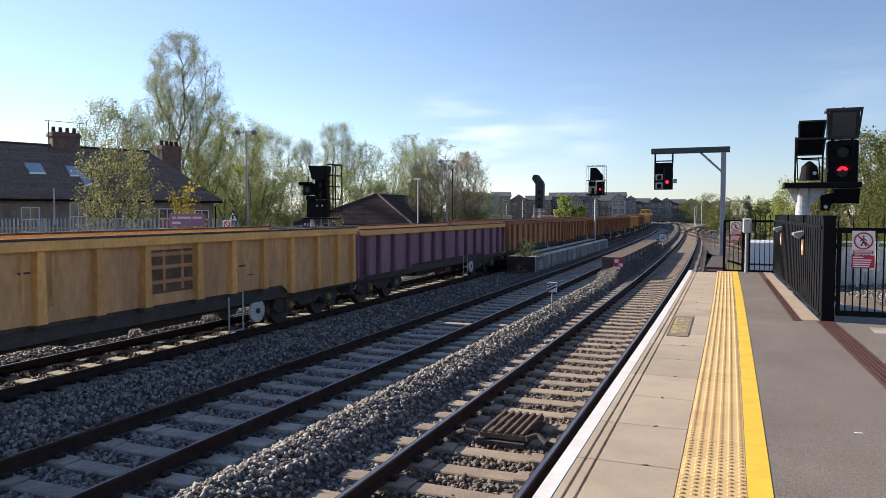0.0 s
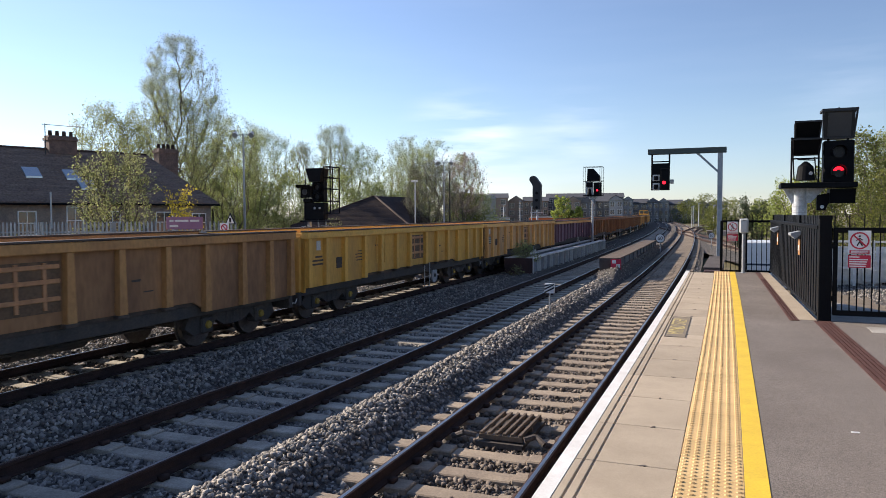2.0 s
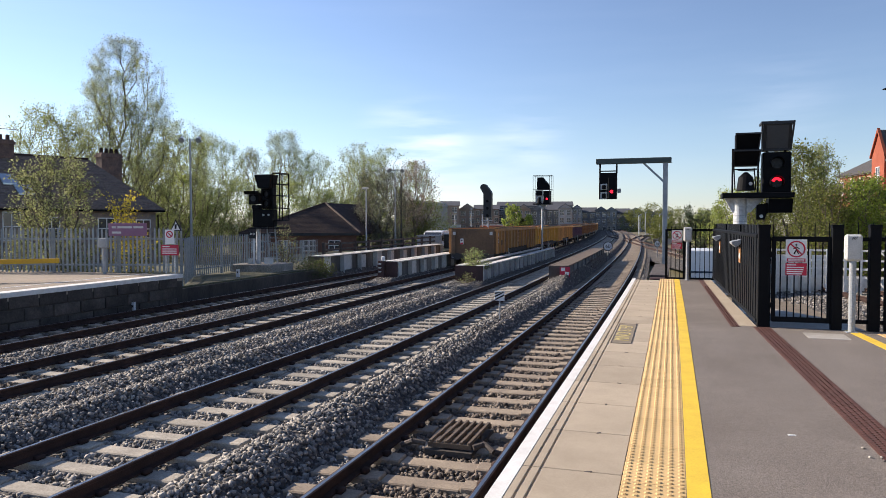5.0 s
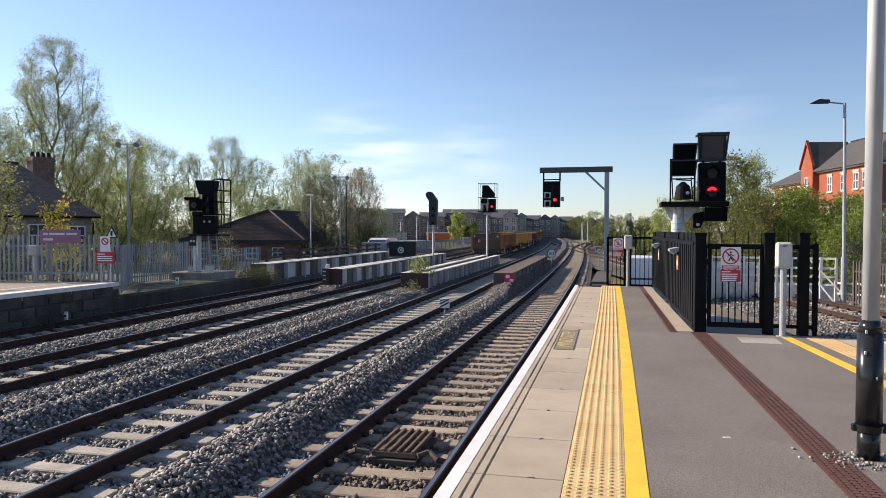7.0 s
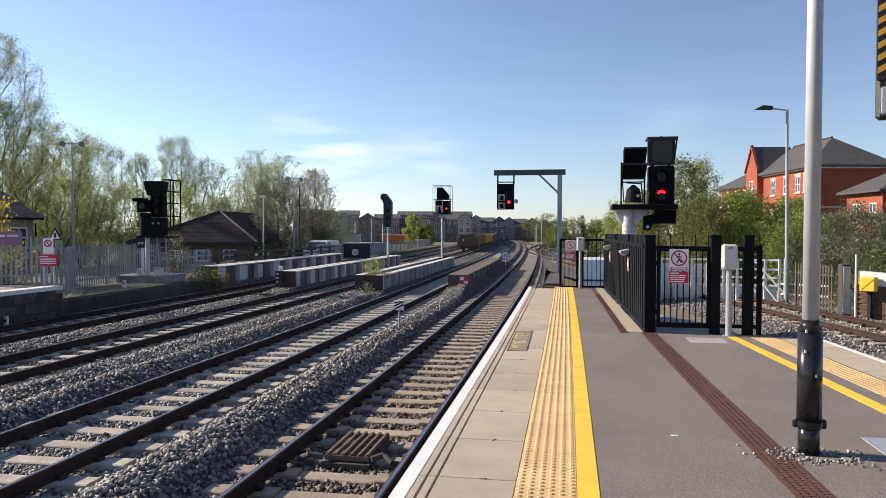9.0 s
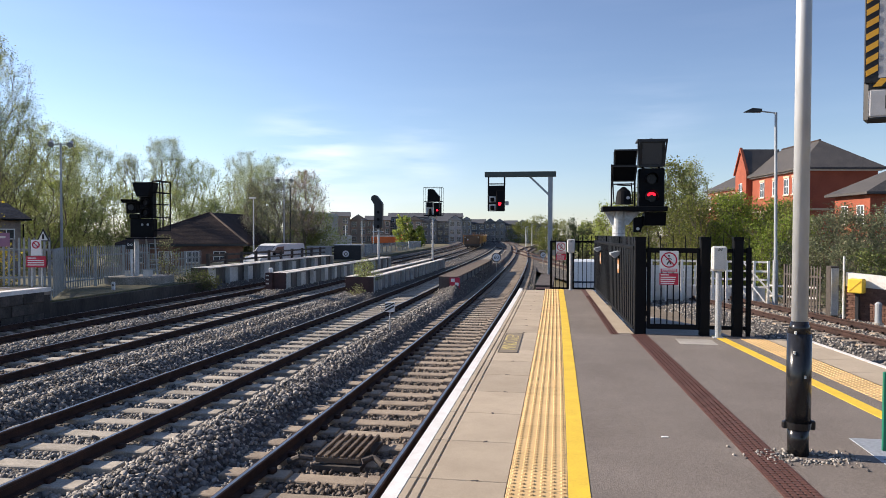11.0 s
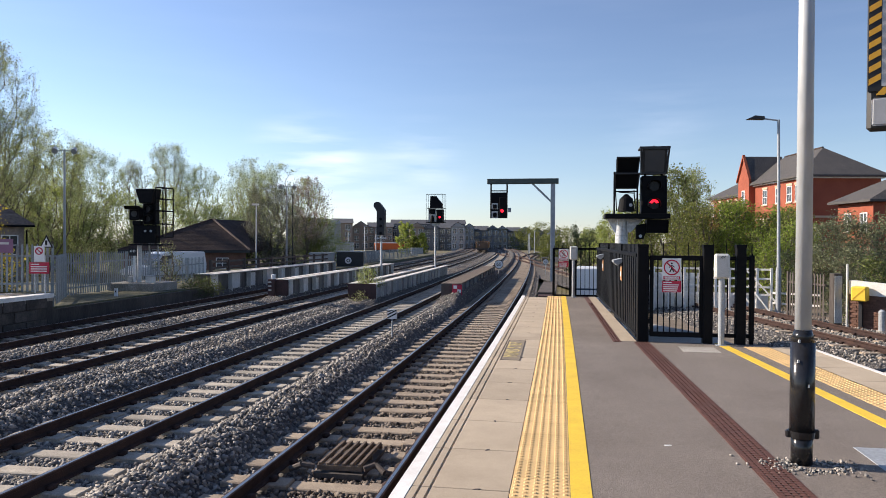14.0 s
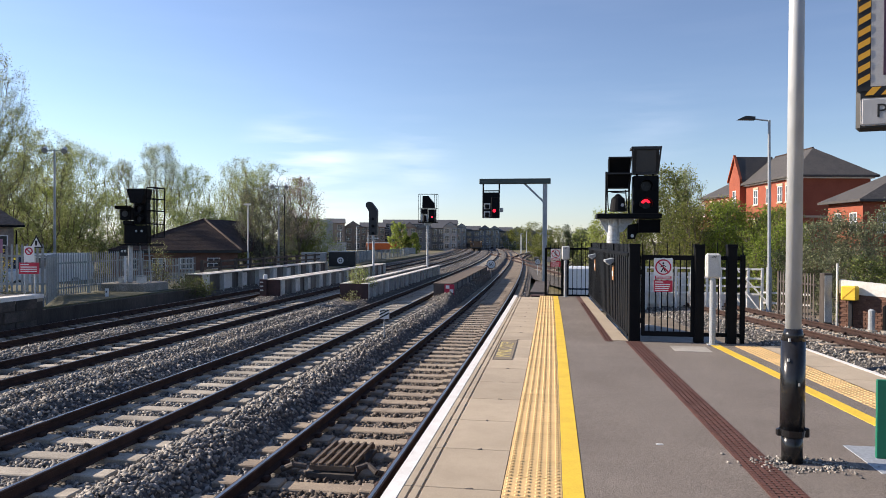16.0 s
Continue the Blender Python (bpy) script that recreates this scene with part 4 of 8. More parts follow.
def wagon(body_mat, panel_mat, label, height=2.19, detail=True, plates=True, tail=False, wheel_white=True, drop=0.22, wheel_y=-2.3):
    """An open bogie box wagon; its own y runs from -L/2 to L/2, z from the rail."""
    root = thing("goods_wagon", label, "goods wagon", group="wagons of the goods train")
    h = 6.72                                  # half length of the box
    w, z0 = 1.33, 0.86
    # box: floor, two sides with bays dropped towards the middle, two ends
    bm = B()
    box(bm, -w + 0.06, w - 0.06, -h + 0.05, h - 0.05, z0 + 0.02, z0 + 0.12)
    part("floor_plate", bm, M["wagonrim"], root)
    for s in (-1, 1):
        bm = B()
        x0, x1 = sorted((s * (w - 0.05), s * w))
        prism(bm, [(-h, z0 + 0.1 - drop), (-h + 2.9, z0 + 0.1 - drop), (-h + 3.3, z0 + 0.1), (h - 3.3, z0 + 0.1), (h - 2.9, z0 + 0.1 - drop), (h, z0 + 0.1 - drop), (h, height - 0.08), (-h, height - 0.08)], "x", x0, x1)
        part("side", bm, panel_mat, root)
        # top rail
        bm = B()
        xa, xb = sorted((s * (w - 0.07), s * (w + 0.12)))
        box(bm, xa, xb, -h - 0.02, h + 0.02, height - 0.16, height, 0.015)
        part("top_rail", bm, M["ochre"] if body_mat == M["purple"] else body_mat, root)
        bm = B()
        xa, xb = sorted((s * (w - 0.08), s * (w + 0.13)))
        box(bm, xa, xb, -h - 0.03, h + 0.03, height, height + 0.035, 0.008)
        part("rim", bm, M["wagonrim"], root, "dirt-darkened top rim")
        # upright ribs
        for i, y in enumerate(RIBS):
            zb = z0 + 0.12 - drop if abs(y) > h - 3.1 else z0 + 0.1
            bm = B()
            xa = s * (w - 0.01)
            xb = s * (w + 0.11)
            pts = [(y - 0.085, zb), (y + 0.085, zb), (y + 0.06, height - 0.16), (y - 0.06, height - 0.16)]
            prism(bm, pts, "x", min(xa, xb), max(xa, xb))
            part("rib", bm, body_mat, root)
            if detail and 3 < i < len(RIBS) - 4:
                bm = B()
                box(bm, min(xa, xb), max(xa, xb) + 0.0, y - 0.12, y + 0.12, z0 + 0.04, z0 + 0.1, 0.01)
                part("rib_foot", bm, M["wagonrim"], root)
        # sole bar
        bm = B()
        xa, xb = sorted((s * (w - 0.22), s * (w - 0.08)))
        box(bm, xa, xb, -h, h, z0 - 0.2, z0 + 0.02, 0.01)
        part("sole_bar", bm, M["bogie"], root)
    for s in (-1, 1):
        bm = B()
        box(bm, -w, w, min(s * (h - 0.05), s * h), max(s * (h - 0.05), s * h), z0 - 0.12, height - 0.03)
        for x in (-w + 0.2, w - 0.2):
            box(bm, x - 0.12, x + 0.12, min(s * h, s * (h + 0.1)), max(s * h, s * (h + 0.1)), z0 - 0.1, height - 0.1, 0.01)
        # ends of the ochre wagons take the brown with shade in its colour
        part("end_wall", bm, M["wagonend"] if drop > 0.2 else panel_mat, root)
        bm = B()
        box(bm, -1.25, 1.25, min(s * h, s * (h + 0.14)), max(s * h, s * (h + 0.14)), z0 - 0.42, z0 - 0.12, 0.015)
        part("headstock", bm, M["bogie"], root)
        for x in (-0.87, 0.87):
            bm = B()
            bar(bm, (x, s * (h + 0.1), z0 + 0.16 - 0.42), (x, s * (h + 0.2), z0 + 0.16 - 0.42), 0.10, 0.09, 12)
            disc(bm, (x, s * (h + 0.22), z0 - 0.26), 0.2, 0.04, "y", 18)
            part("buffer", bm, M["bogie"], root)
        bm = B()
        bar(bm, (0, s * h, z0 - 0.24), (0, s * (h + 0.28), z0 - 0.24), 0.06, 0.05, 8)
        box(bm, -0.07, 0.07, s * (h + 0.2) - 0.06, s * (h + 0.2) + 0.06, z0 - 0.44, z0 - 0.16, 0.02)
        part("coupling", bm, M["bogie"], root)
        for x0, x1 in ((-1.2, -0.75), (0.75, 1.2)):
            bm = bar(B(), (x0, s * (h + 0.2), z0 - 0.34), (x1, s * (h + 0.2), z0 - 0.34), 0.014, n=6)
            for x in (x0, x1):
                bar(bm, (x, s * (h + 0.2), z0 - 0.34), (x, s * (h + 0.1), z0 - 0.2), 0.014, n=6)
            part("hand_rail", bm, M["galv"], root)
        bogie(root, s * 4.95)
    # brake gear and ladders under the middle
    bm = B()
    box(bm, -0.75, 0.75, -1.7, -0.4, 0.42, 0.8, 0.03)
    bar(bm, (0.4, 0.3, 0.55), (0.4, 1.7, 0.55), 0.2, 0.2, 14)
    bar(bm, (-0.5, -3, 0.6), (-0.5, 3, 0.6), 0.03, n=6)
    bar(bm, (0.6, -3.2, 0.5), (0.6, 3.2, 0.5), 0.025, n=6)
    part("brake_gear", bm, M["bogie"], root)
    for s in (-1, 1):
        y = s * wheel_y
        bm = B()
        disc(bm, (s * 1.22, y, 0.48), 0.25, 0.05, "x", 24)
        hub = part("brake_wheel", bm, M["paleplate"] if wheel_white else M["galvpaint"], root, "pale round brake wheel")
        bm = B()
        disc(bm, (s * 1.25, y, 0.48), 0.06, 0.05, "x", 12)
        part("hub", bm, M["bogie"], hub)
        bm = B()
        for dy in (0.55, 1.0):
            bar(bm, (s * 1.28, y - dy, 0.15), (s * 1.28, y - dy, 0.95), 0.016, n=6)
        for z in (0.17, 0.5):
            bar(bm, (s * 1.28, y - 0.55, z), (s * 1.28, y - 1.0, z), 0.014, n=6)
        part("step", bm, M["galv"], root)
    if detail:
        for s in (-1, 1):
            # data panel, label holders, hatch and grab rails on each side
            e = s * (w + 0.006)
            bm = B()
            y = -s * (h - 0.65)
            box(bm, e - 0.006, e + 0.006, y - 0.4, y + 0.4, 1.32, 1.62, 0.004)
            pl = part("data_panel", bm, M["signblack"] if plates else panel_mat, root, "data panel with lettering bars")
            bm = B()
            for k, (zz, ln) in enumerate(((1.56, 0.16), (1.47, 0.33), (1.38, 0.3))):
                box(bm, e - 0.009, e + 0.009, y - ln, y + ln, zz - 0.022, zz + 0.022)
            part("lettering_bar", bm, M["paleplate"] if plates else M["wagonrim"], pl)
            bm = B()
            box(bm, e - 0.006, e + 0.006, y - 0.09, y + 0.09, 1.72, 1.95)
            part("label_plate", bm, M["paleplate"], root)
            bm = B()
            y = -s * (h - 1.75)
            box(bm, e - 0.01, e + 0.01, y - 0.23, y + 0.23, 1.22, 1.5, 0.004)
            part("marking_square", bm, M["girderdark"], root)
            bm = B()
            y = -s * (h - 2.9)
            for zz, ln in ((1.6, 0.2), (1.52, 0.36), (1.44, 0.34), (1.36, 0.3)):
                box(bm, e - 0.004, e + 0.004, y - ln, y + ln, zz - 0.012, zz + 0.012)
            part("lettering_bar", bm, M["wagonrim"], root)
            for yy in (-s * (h - 4.0) - 0.25, -s * (h - 4.0) + 0.25):
                part("grab_rail", bar(B(), (e + s * 0.05, yy, 1.2), (e + s * 0.05, yy, 1.95), 0.016, n=6), body_mat, root)
            # dark brown hatch plate with stiffening bars in the middle bay
            hatch_plate = part("hatch", box(B(), e - 0.004, e + 0.006, -0.54, 0.54, 1.16, 1.92), M["hatchdark"], root, "dark brown hatch plate")
            bm = B()
            for zz in (1.36, 1.62, 1.84):
                box(bm, e - 0.01, e + 0.03, -0.52, 0.52, zz - 0.035, zz + 0.035, 0.01)
            for yy in (-0.2, 0.26):
                box(bm, e - 0.01, e + 0.025, yy - 0.03, yy + 0.03, 1.2, 1.9)
            part("hatch_bar", bm, M["rust_panel"], hatch_plate)
            rnd = random.Random(5 + s)
            for k in range(7):
                yy, zz = rnd.uniform(-h + 0.4, h - 0.4), rnd.uniform(1.15, 1.85)
                part("scuff", box(B(), e - 0.003, e + 0.003, yy - rnd.uniform(0.03, 0.16), yy + rnd.uniform(0.03, 0.14), zz - 0.012, zz + rnd.uniform(0.0, 0.035)), M["wagonrim"], root)
    if tail:
        bm = B()
        box(bm, -0.72, -0.54, -h - 0.14, -h - 0.0, 1.28, 1.62, 0.03)
        tl = part("tail_lamp", bm, M["signwhite"], root, "white tail lamp case")
        bm = B()
        box(bm, -0.70, -0.56, -h - 0.155, -h - 0.13, 1.29, 1.39, 0.005)
        part("red_plate", bm, M["signred"], tl)
        bm = B()
        disc(bm, (-0.63, -h - 0.15, 1.5), 0.05, 0.03, "y", 14)
        part("lens", bm, M["signblack"], tl)
        for x in (-1.08, 1.08):
            bm = B()
            box(bm, x - 0.08, x + 0.08, -h - 0.115, -h - 0.095, 1.82, 2.0)
            part("label_plate", bm, M["paleplate"], root)
    return root


def locomotive():
    root = thing("locomotive", "dark blue diesel locomotive with a yellow end heading the goods train", "locomotive")
    bm = B()
    prism(bm, [(-1.3, 1.1), (1.3, 1.1), (1.35, 2.4), (1.1, 3.45), (0.5, 3.8), (-0.5, 3.8), (-1.1, 3.45), (-1.35, 2.4)], "y", -9.2, 9.2)
    body = part("body", bm, M["locoblue"], root)
    bm = B()
    for s in (-1, 1):
        prism(bm, [(-1.25, 1.0), (1.25, 1.0), (1.3, 2.4), (1.05, 3.4), (-1.05, 3.4), (-1.3, 2.4)], "y", min(s * 9.2, s * 9.9), max(s * 9.2, s * 9.9))
    part("cab_front", bm, M["brightyellow"], root)
    for s in (-1, 1):
        bm = B()
        box(bm, -1.0, -0.1, min(s * 9.88, s * 9.93), max(s * 9.88, s * 9.93), 2.5, 3.15, 0.02)
        box(bm, 0.1, 1.0, min(s * 9.88, s * 9.93), max(s * 9.88, s * 9.93), 2.5, 3.15, 0.02)
        part("cab_window", bm, M["glass"], root)
        bm = B()
        for dy in (-1.8, 0, 1.8):
            for x in (-1, 1):
                bar(bm, (x * 0.69, s * 6 + dy, 0.5), (x * 0.83, s * 6 + dy, 0.5), 0.5, 0.5, 20)
        box(bm, -1.05, 1.05, s * 6 - 2.5, s * 6 + 2.5, 0.4, 0.95, 0.05)
        part("bogie", bm, M["bogie"], root)
    bm = B()
    box(bm, -1.1, 1.1, -3, 3, 0.3, 1.05, 0.08)
    part("fuel_tank", bm, M["bogie"], root)
    bm = B()
    for k in range(6):
        box(bm, -1.37, 1.37, -4 + k * 1.4, -3 + k * 1.4, 2.5, 3.0, 0.02)
    part("grille", bm, M["bogie"], body)
    return root


LB = {"o": "ochre-painted open bogie box wagon with rust and dirt streaks", "y": "bright yellow open bogie box wagon with graffiti-like scuffs", "p": "faded purple open bogie box wagon", "r": "rust-brown open bogie box wagon"}
PN = {"o": "ochre_panel", "y": "yellow_panel", "p": "purple_panel", "r": "rust_panel"}
MT = {"o": "ochre", "y": "brightyellow", "p": "purple", "r": "rusty"}
ORDER = "oyoprrrroroory"      # from the rear forwards
train = []
proto = {}
for i, k in enumerate(ORDER):
    if i == 0:
        ob = wagon(M["tail_rib"], M["tail_panel"], "dull rust-stained ochre box wagon at the rear with a tail lamp", drop=0.22, tail=True)
    elif k in proto:
        ob = copy_thing(proto[k], Matrix.Identity(4))
    else:
        ob = proto[k] = wagon(M[MT[k]], M[PN[k]], LB[k], height=2.10 if k == "p" else 2.17, detail=k in "oy", wheel_white=k != "y", plates=k != "y", drop=0.22 if k == "o" else 0.12, wheel_y=1.8 if k == "y" else 2.65)
    train.append((ob, REAR0 + WAGON * (i + 0.5)))
train.append((locomotive(), REAR0 + WAGON * len(ORDER) + 10.2))


# ---- road vehicles behind the fence ----
def wheel_set(root, xs, ys, r, w=0.2):
    for y in ys:
        for s in xs:
            bm = B()
            bar(bm, (s - w / 2, y, r), (s + w / 2, y, r), r, r, 18)
            wh = part("wheel", bm, M["rubber"], root)
            bm = B()
            c = s + (w / 2 if s > 0 else -w / 2)
            disc(bm, (c, y, r), r * 0.6, 0.03, "x", 14)
            part("rim", bm, M["galv"], wh)


def van(label):
    """Its nose points along -y."""
    root = thing("van", label, "van")
    out = [(-2.5, 0.35), (-2.55, 0.85), (-2.35, 1.05), (-1.55, 1.2), (-0.75, 1.98), (-0.3, 2.1), (2.6, 2.1), (2.7, 1.2), (2.7, 0.35)]
    bm = B()
    prism(bm, out, "x", -0.96, 0.96)
    bmesh.ops.bevel(bm, geom=list(bm.edges), offset=0.06, segments=2, affect="EDGES")
    body = part("body", bm, M["vanwhite"], root, smooth=False)
    bm = B()
    prism(bm, [(-1.53, 1.27), (-0.82, 1.95), (-0.79, 1.93), (-1.5, 1.25)], "x", -0.85, 0.85)
    part("windscreen", bm, M["glass"], root)
    for s in (-1, 1):
        bm = B()
        a, b = sorted((s * 0.955, s * 0.968))
        prism(bm, [(-1.3, 1.27), (-0.7, 1.85), (0.05, 1.88), (0.05, 1.27)], "x", a, b)
        part("side_window", bm, M["glass"], root)
        bm = B()
        a, b = sorted((s * 0.6, s * 0.93))
        box(bm, a, b, -2.57, -2.4, 0.72, 0.95, 0.03)
        part("headlight", bm, M["galv"], root)
        bm = B()
        a, b = sorted((s * 0.96, s * 1.15))
        box(bm, a, b, -1.2, -1.05, 1.2, 1.42, 0.03)
        part("mirror", bm, M["black"], root)
    bm = B()
    box(bm, -0.95, 0.95, -2.6, -2.4, 0.3, 0.62, 0.04)
    part("bumper", bm, M["darkgrey"], root)
    wheel_set(root, (-0.86, 0.86), (-1.65, 1.6), 0.34)
    return root


VAN = van("white panel van driving along the road behind the palisade fence")


def motions():
    """The goods train runs away along its curve; the van drives the other way on the road."""
    for ob, y0 in train:
        rows = []
        for k in range(33):
            t = k * 0.5
            y = y0 + SPEED * t + (1.1, 0.4, 0.1)[k] if k < 3 else y0 + SPEED * t
            rows.append((t, pose(T3 - bend(y), y, RAIL, 0, 0, heading(y))))
        walk(ob, rows)
    drive = [(0.0, (-23.4, 69.6, -1.35, 0)), (7.5, (-23.4, 69.0, -1.35, 0)), (8.3, (-23.4, 67.4, -1.35, 0)), (9.2, (-23.4, 64.2, -1.35, 0)), (10.3, (-23.3, 59.0, -1.35, 6)), (11.5, ROAD[3]), (12.5, ROAD[4]), (13.5, ROAD[5]), (14.5, ROAD[6]), (16.0, ROAD[7])]
    walk(VAN, [(t, pose(x, y, z + 0.01, 0, 0, -h) @ pose(0, -0.05, 0)) for t, (x, y, z, h) in drive])



# ---- things on and round the platform ----
def pb(name, root, material, x0, x1, y0, y1, z0, z1, bevel=0.0, label="", m=None):
    return part(name, box(B(), x0, x1, y0, y1, z0, z1, bevel, m), material, root, label)


def pbar(name, root, material, p0, p1, r0, r1=None, n=12, label=""):
    return part(name, bar(B(), p0, p1, r0, r1, n), material, root, label)


def ring(bm, c, r0, r1, t, n=28, a0=0.0, a1=2 * math.pi):
    """A flat ring facing -y."""
    full = abs(a1 - a0 - 2 * math.pi) < 1e-6
    k = n if full else n + 1
    vs = [[bm.verts.new((c[0] + r * math.cos(a0 + (a1 - a0) * i / n), c[1] + d, c[2] + r * math.sin(a0 + (a1 - a0) * i / n))) for i in range(k)] for r in (r0, r1) for d in (-t / 2, t / 2)]
    for i in range(n):
        j = (i + 1) % k
        for a, b in ((0, 1), (1, 3), (3, 2), (2, 0)):
            bm.faces.new((vs[a][i], vs[a][j], vs[b][j], vs[b][i]))
    return bm


def warning_sign(parent_name, m, w, label, double=True):
    """White panel with a red prohibition ring over two red panels of small lettering."""
    root = thing(parent_name, label, "warning sign", m)
    pb("panel", root, M["signwhite"], -w / 2, w / 2, 0, 0.008, 0.0, w * 1.18, 0.002)
    k = w / 0.28
    bm = B()
    ring(bm, (0, -0.003, w * 0.68), w * 0.36, w * 0.43, 0.008)
    a = w * 0.36
    c = Vector((0, -0.003, w * 0.68))
    beam(bm, c + Vector((-a * 0.7, 0, a * 0.7)), c + Vector((a * 0.7, 0, -a * 0.7)), 0.006, w * 0.07)
    part("prohibition_ring", bm, M["signred"], root)
    bm = B()
    y = -0.002
    disc(bm, (0.0, y, c.z + w * 0.22), w * 0.05, 0.005, "y", 12)
    for p0, p1, t in (((0, 0.14), (0, -0.06), 0.11), ((0, -0.04), (-0.11, -0.26), 0.06), ((0, -0.04), (0.12, -0.25), 0.06), ((0, 0.12), (-0.15, 0.0), 0.045), ((0, 0.12), (0.15, 0.02), 0.045)):
        beam(bm, (p0[0] * w, y, c.z + p0[1] * w), (p1[0] * w, y, c.z + p1[1] * w), 0.005, t * w)
    part("pictogram", bm, M["signblack"], root)
    pn = pb("red_panel", root, M["signred"], -w * 0.44, w * 0.44, -0.004, 0.004, w * 0.03, w * 0.2)
    bm = B()
    for zz in (0.075, 0.125, 0.165):
        box(bm, -w * 0.38, w * 0.38, -0.0055, 0.0, w * zz - 0.004, w * zz + 0.004)
    part("lettering_bar", bm, M["signwhite"], pn)
    if double:
        pn = pb("red_panel", root, M["signred"], -w * 0.5, w * 0.5, -0.004, 0.006, -w * 0.68, -w * 0.05, 0.002)
        bm = B()
        for i, zz in enumerate((-0.14, -0.27, -0.38, -0.49, -0.6)):
            box(bm, -w * 0.44, w * (0.0 if i == 0 else 0.4 - 0.03 * i), -0.0058, 0.0, w * zz - 0.008, w * zz + 0.008)
        part("lettering_bar", bm, M["signwhite"], pn)
    return root


def post(root, x, y, h, w=0.1):
    bm = box(B(), x - w / 2, x + w / 2, y - w / 2, y + w / 2, -0.02, h, 0.008)
    box(bm, x - w / 2 - 0.006, x + w / 2 + 0.006, y - w / 2 - 0.006, y + w / 2 + 0.006, h - 0.05, h + 0.004, 0.004)
    return part("post", bm, M["black"], root)


def railing(root, x0, x1, y, z0, z1, spike, pitch=0.105):
    """A framed leaf of upright bars with spikes over the top rail."""
    for z in (z0, z1):
        pb("rail", root, M["black"], x0, x1, y - 0.025, y + 0.025, z - 0.03, z + 0.03, 0.004)
    n = max(2, int((x1 - x0) / pitch))
    for i in range(n + 1):
        x = x0 + (x1 - x0) * i / n
        bm = bar(B(), (x, y, z0 - 0.03), (x, y, spike), 0.010, 0.010, 6)
        bar(bm, (x, y, spike), (x, y, spike + 0.04), 0.010, 0.001, 6)
        part("upright", bm, M["black"], root)


def card_reader(x, y, h, label):
    root = thing("help_point", label, "help point", pose(x, y, 0))
    pbar("post", root, M["galvpaint"], (0, 0, 0), (0, 0, h - 0.2), 0.048)
    bm = box(B(), -0.115, 0.115, -0.07, 0.06, h - 0.40, h, 0.03)
    head = part("housing", bm, M["paleplate"], root, "pale plastic housing")
    bm = B()
    for k in range(3):
        beam(bm, (-0.03 + k * 0.022, -0.073, h - 0.075), (-0.005 + k * 0.022, -0.073, h - 0.035), 0.006, 0.008)
    part("speaker_slot", bm, M["signblack"], head)
    pb("base_plate", root, M["galvpaint"], -0.08, 0.08, -0.08, 0.08, 0, 0.012)
    return root


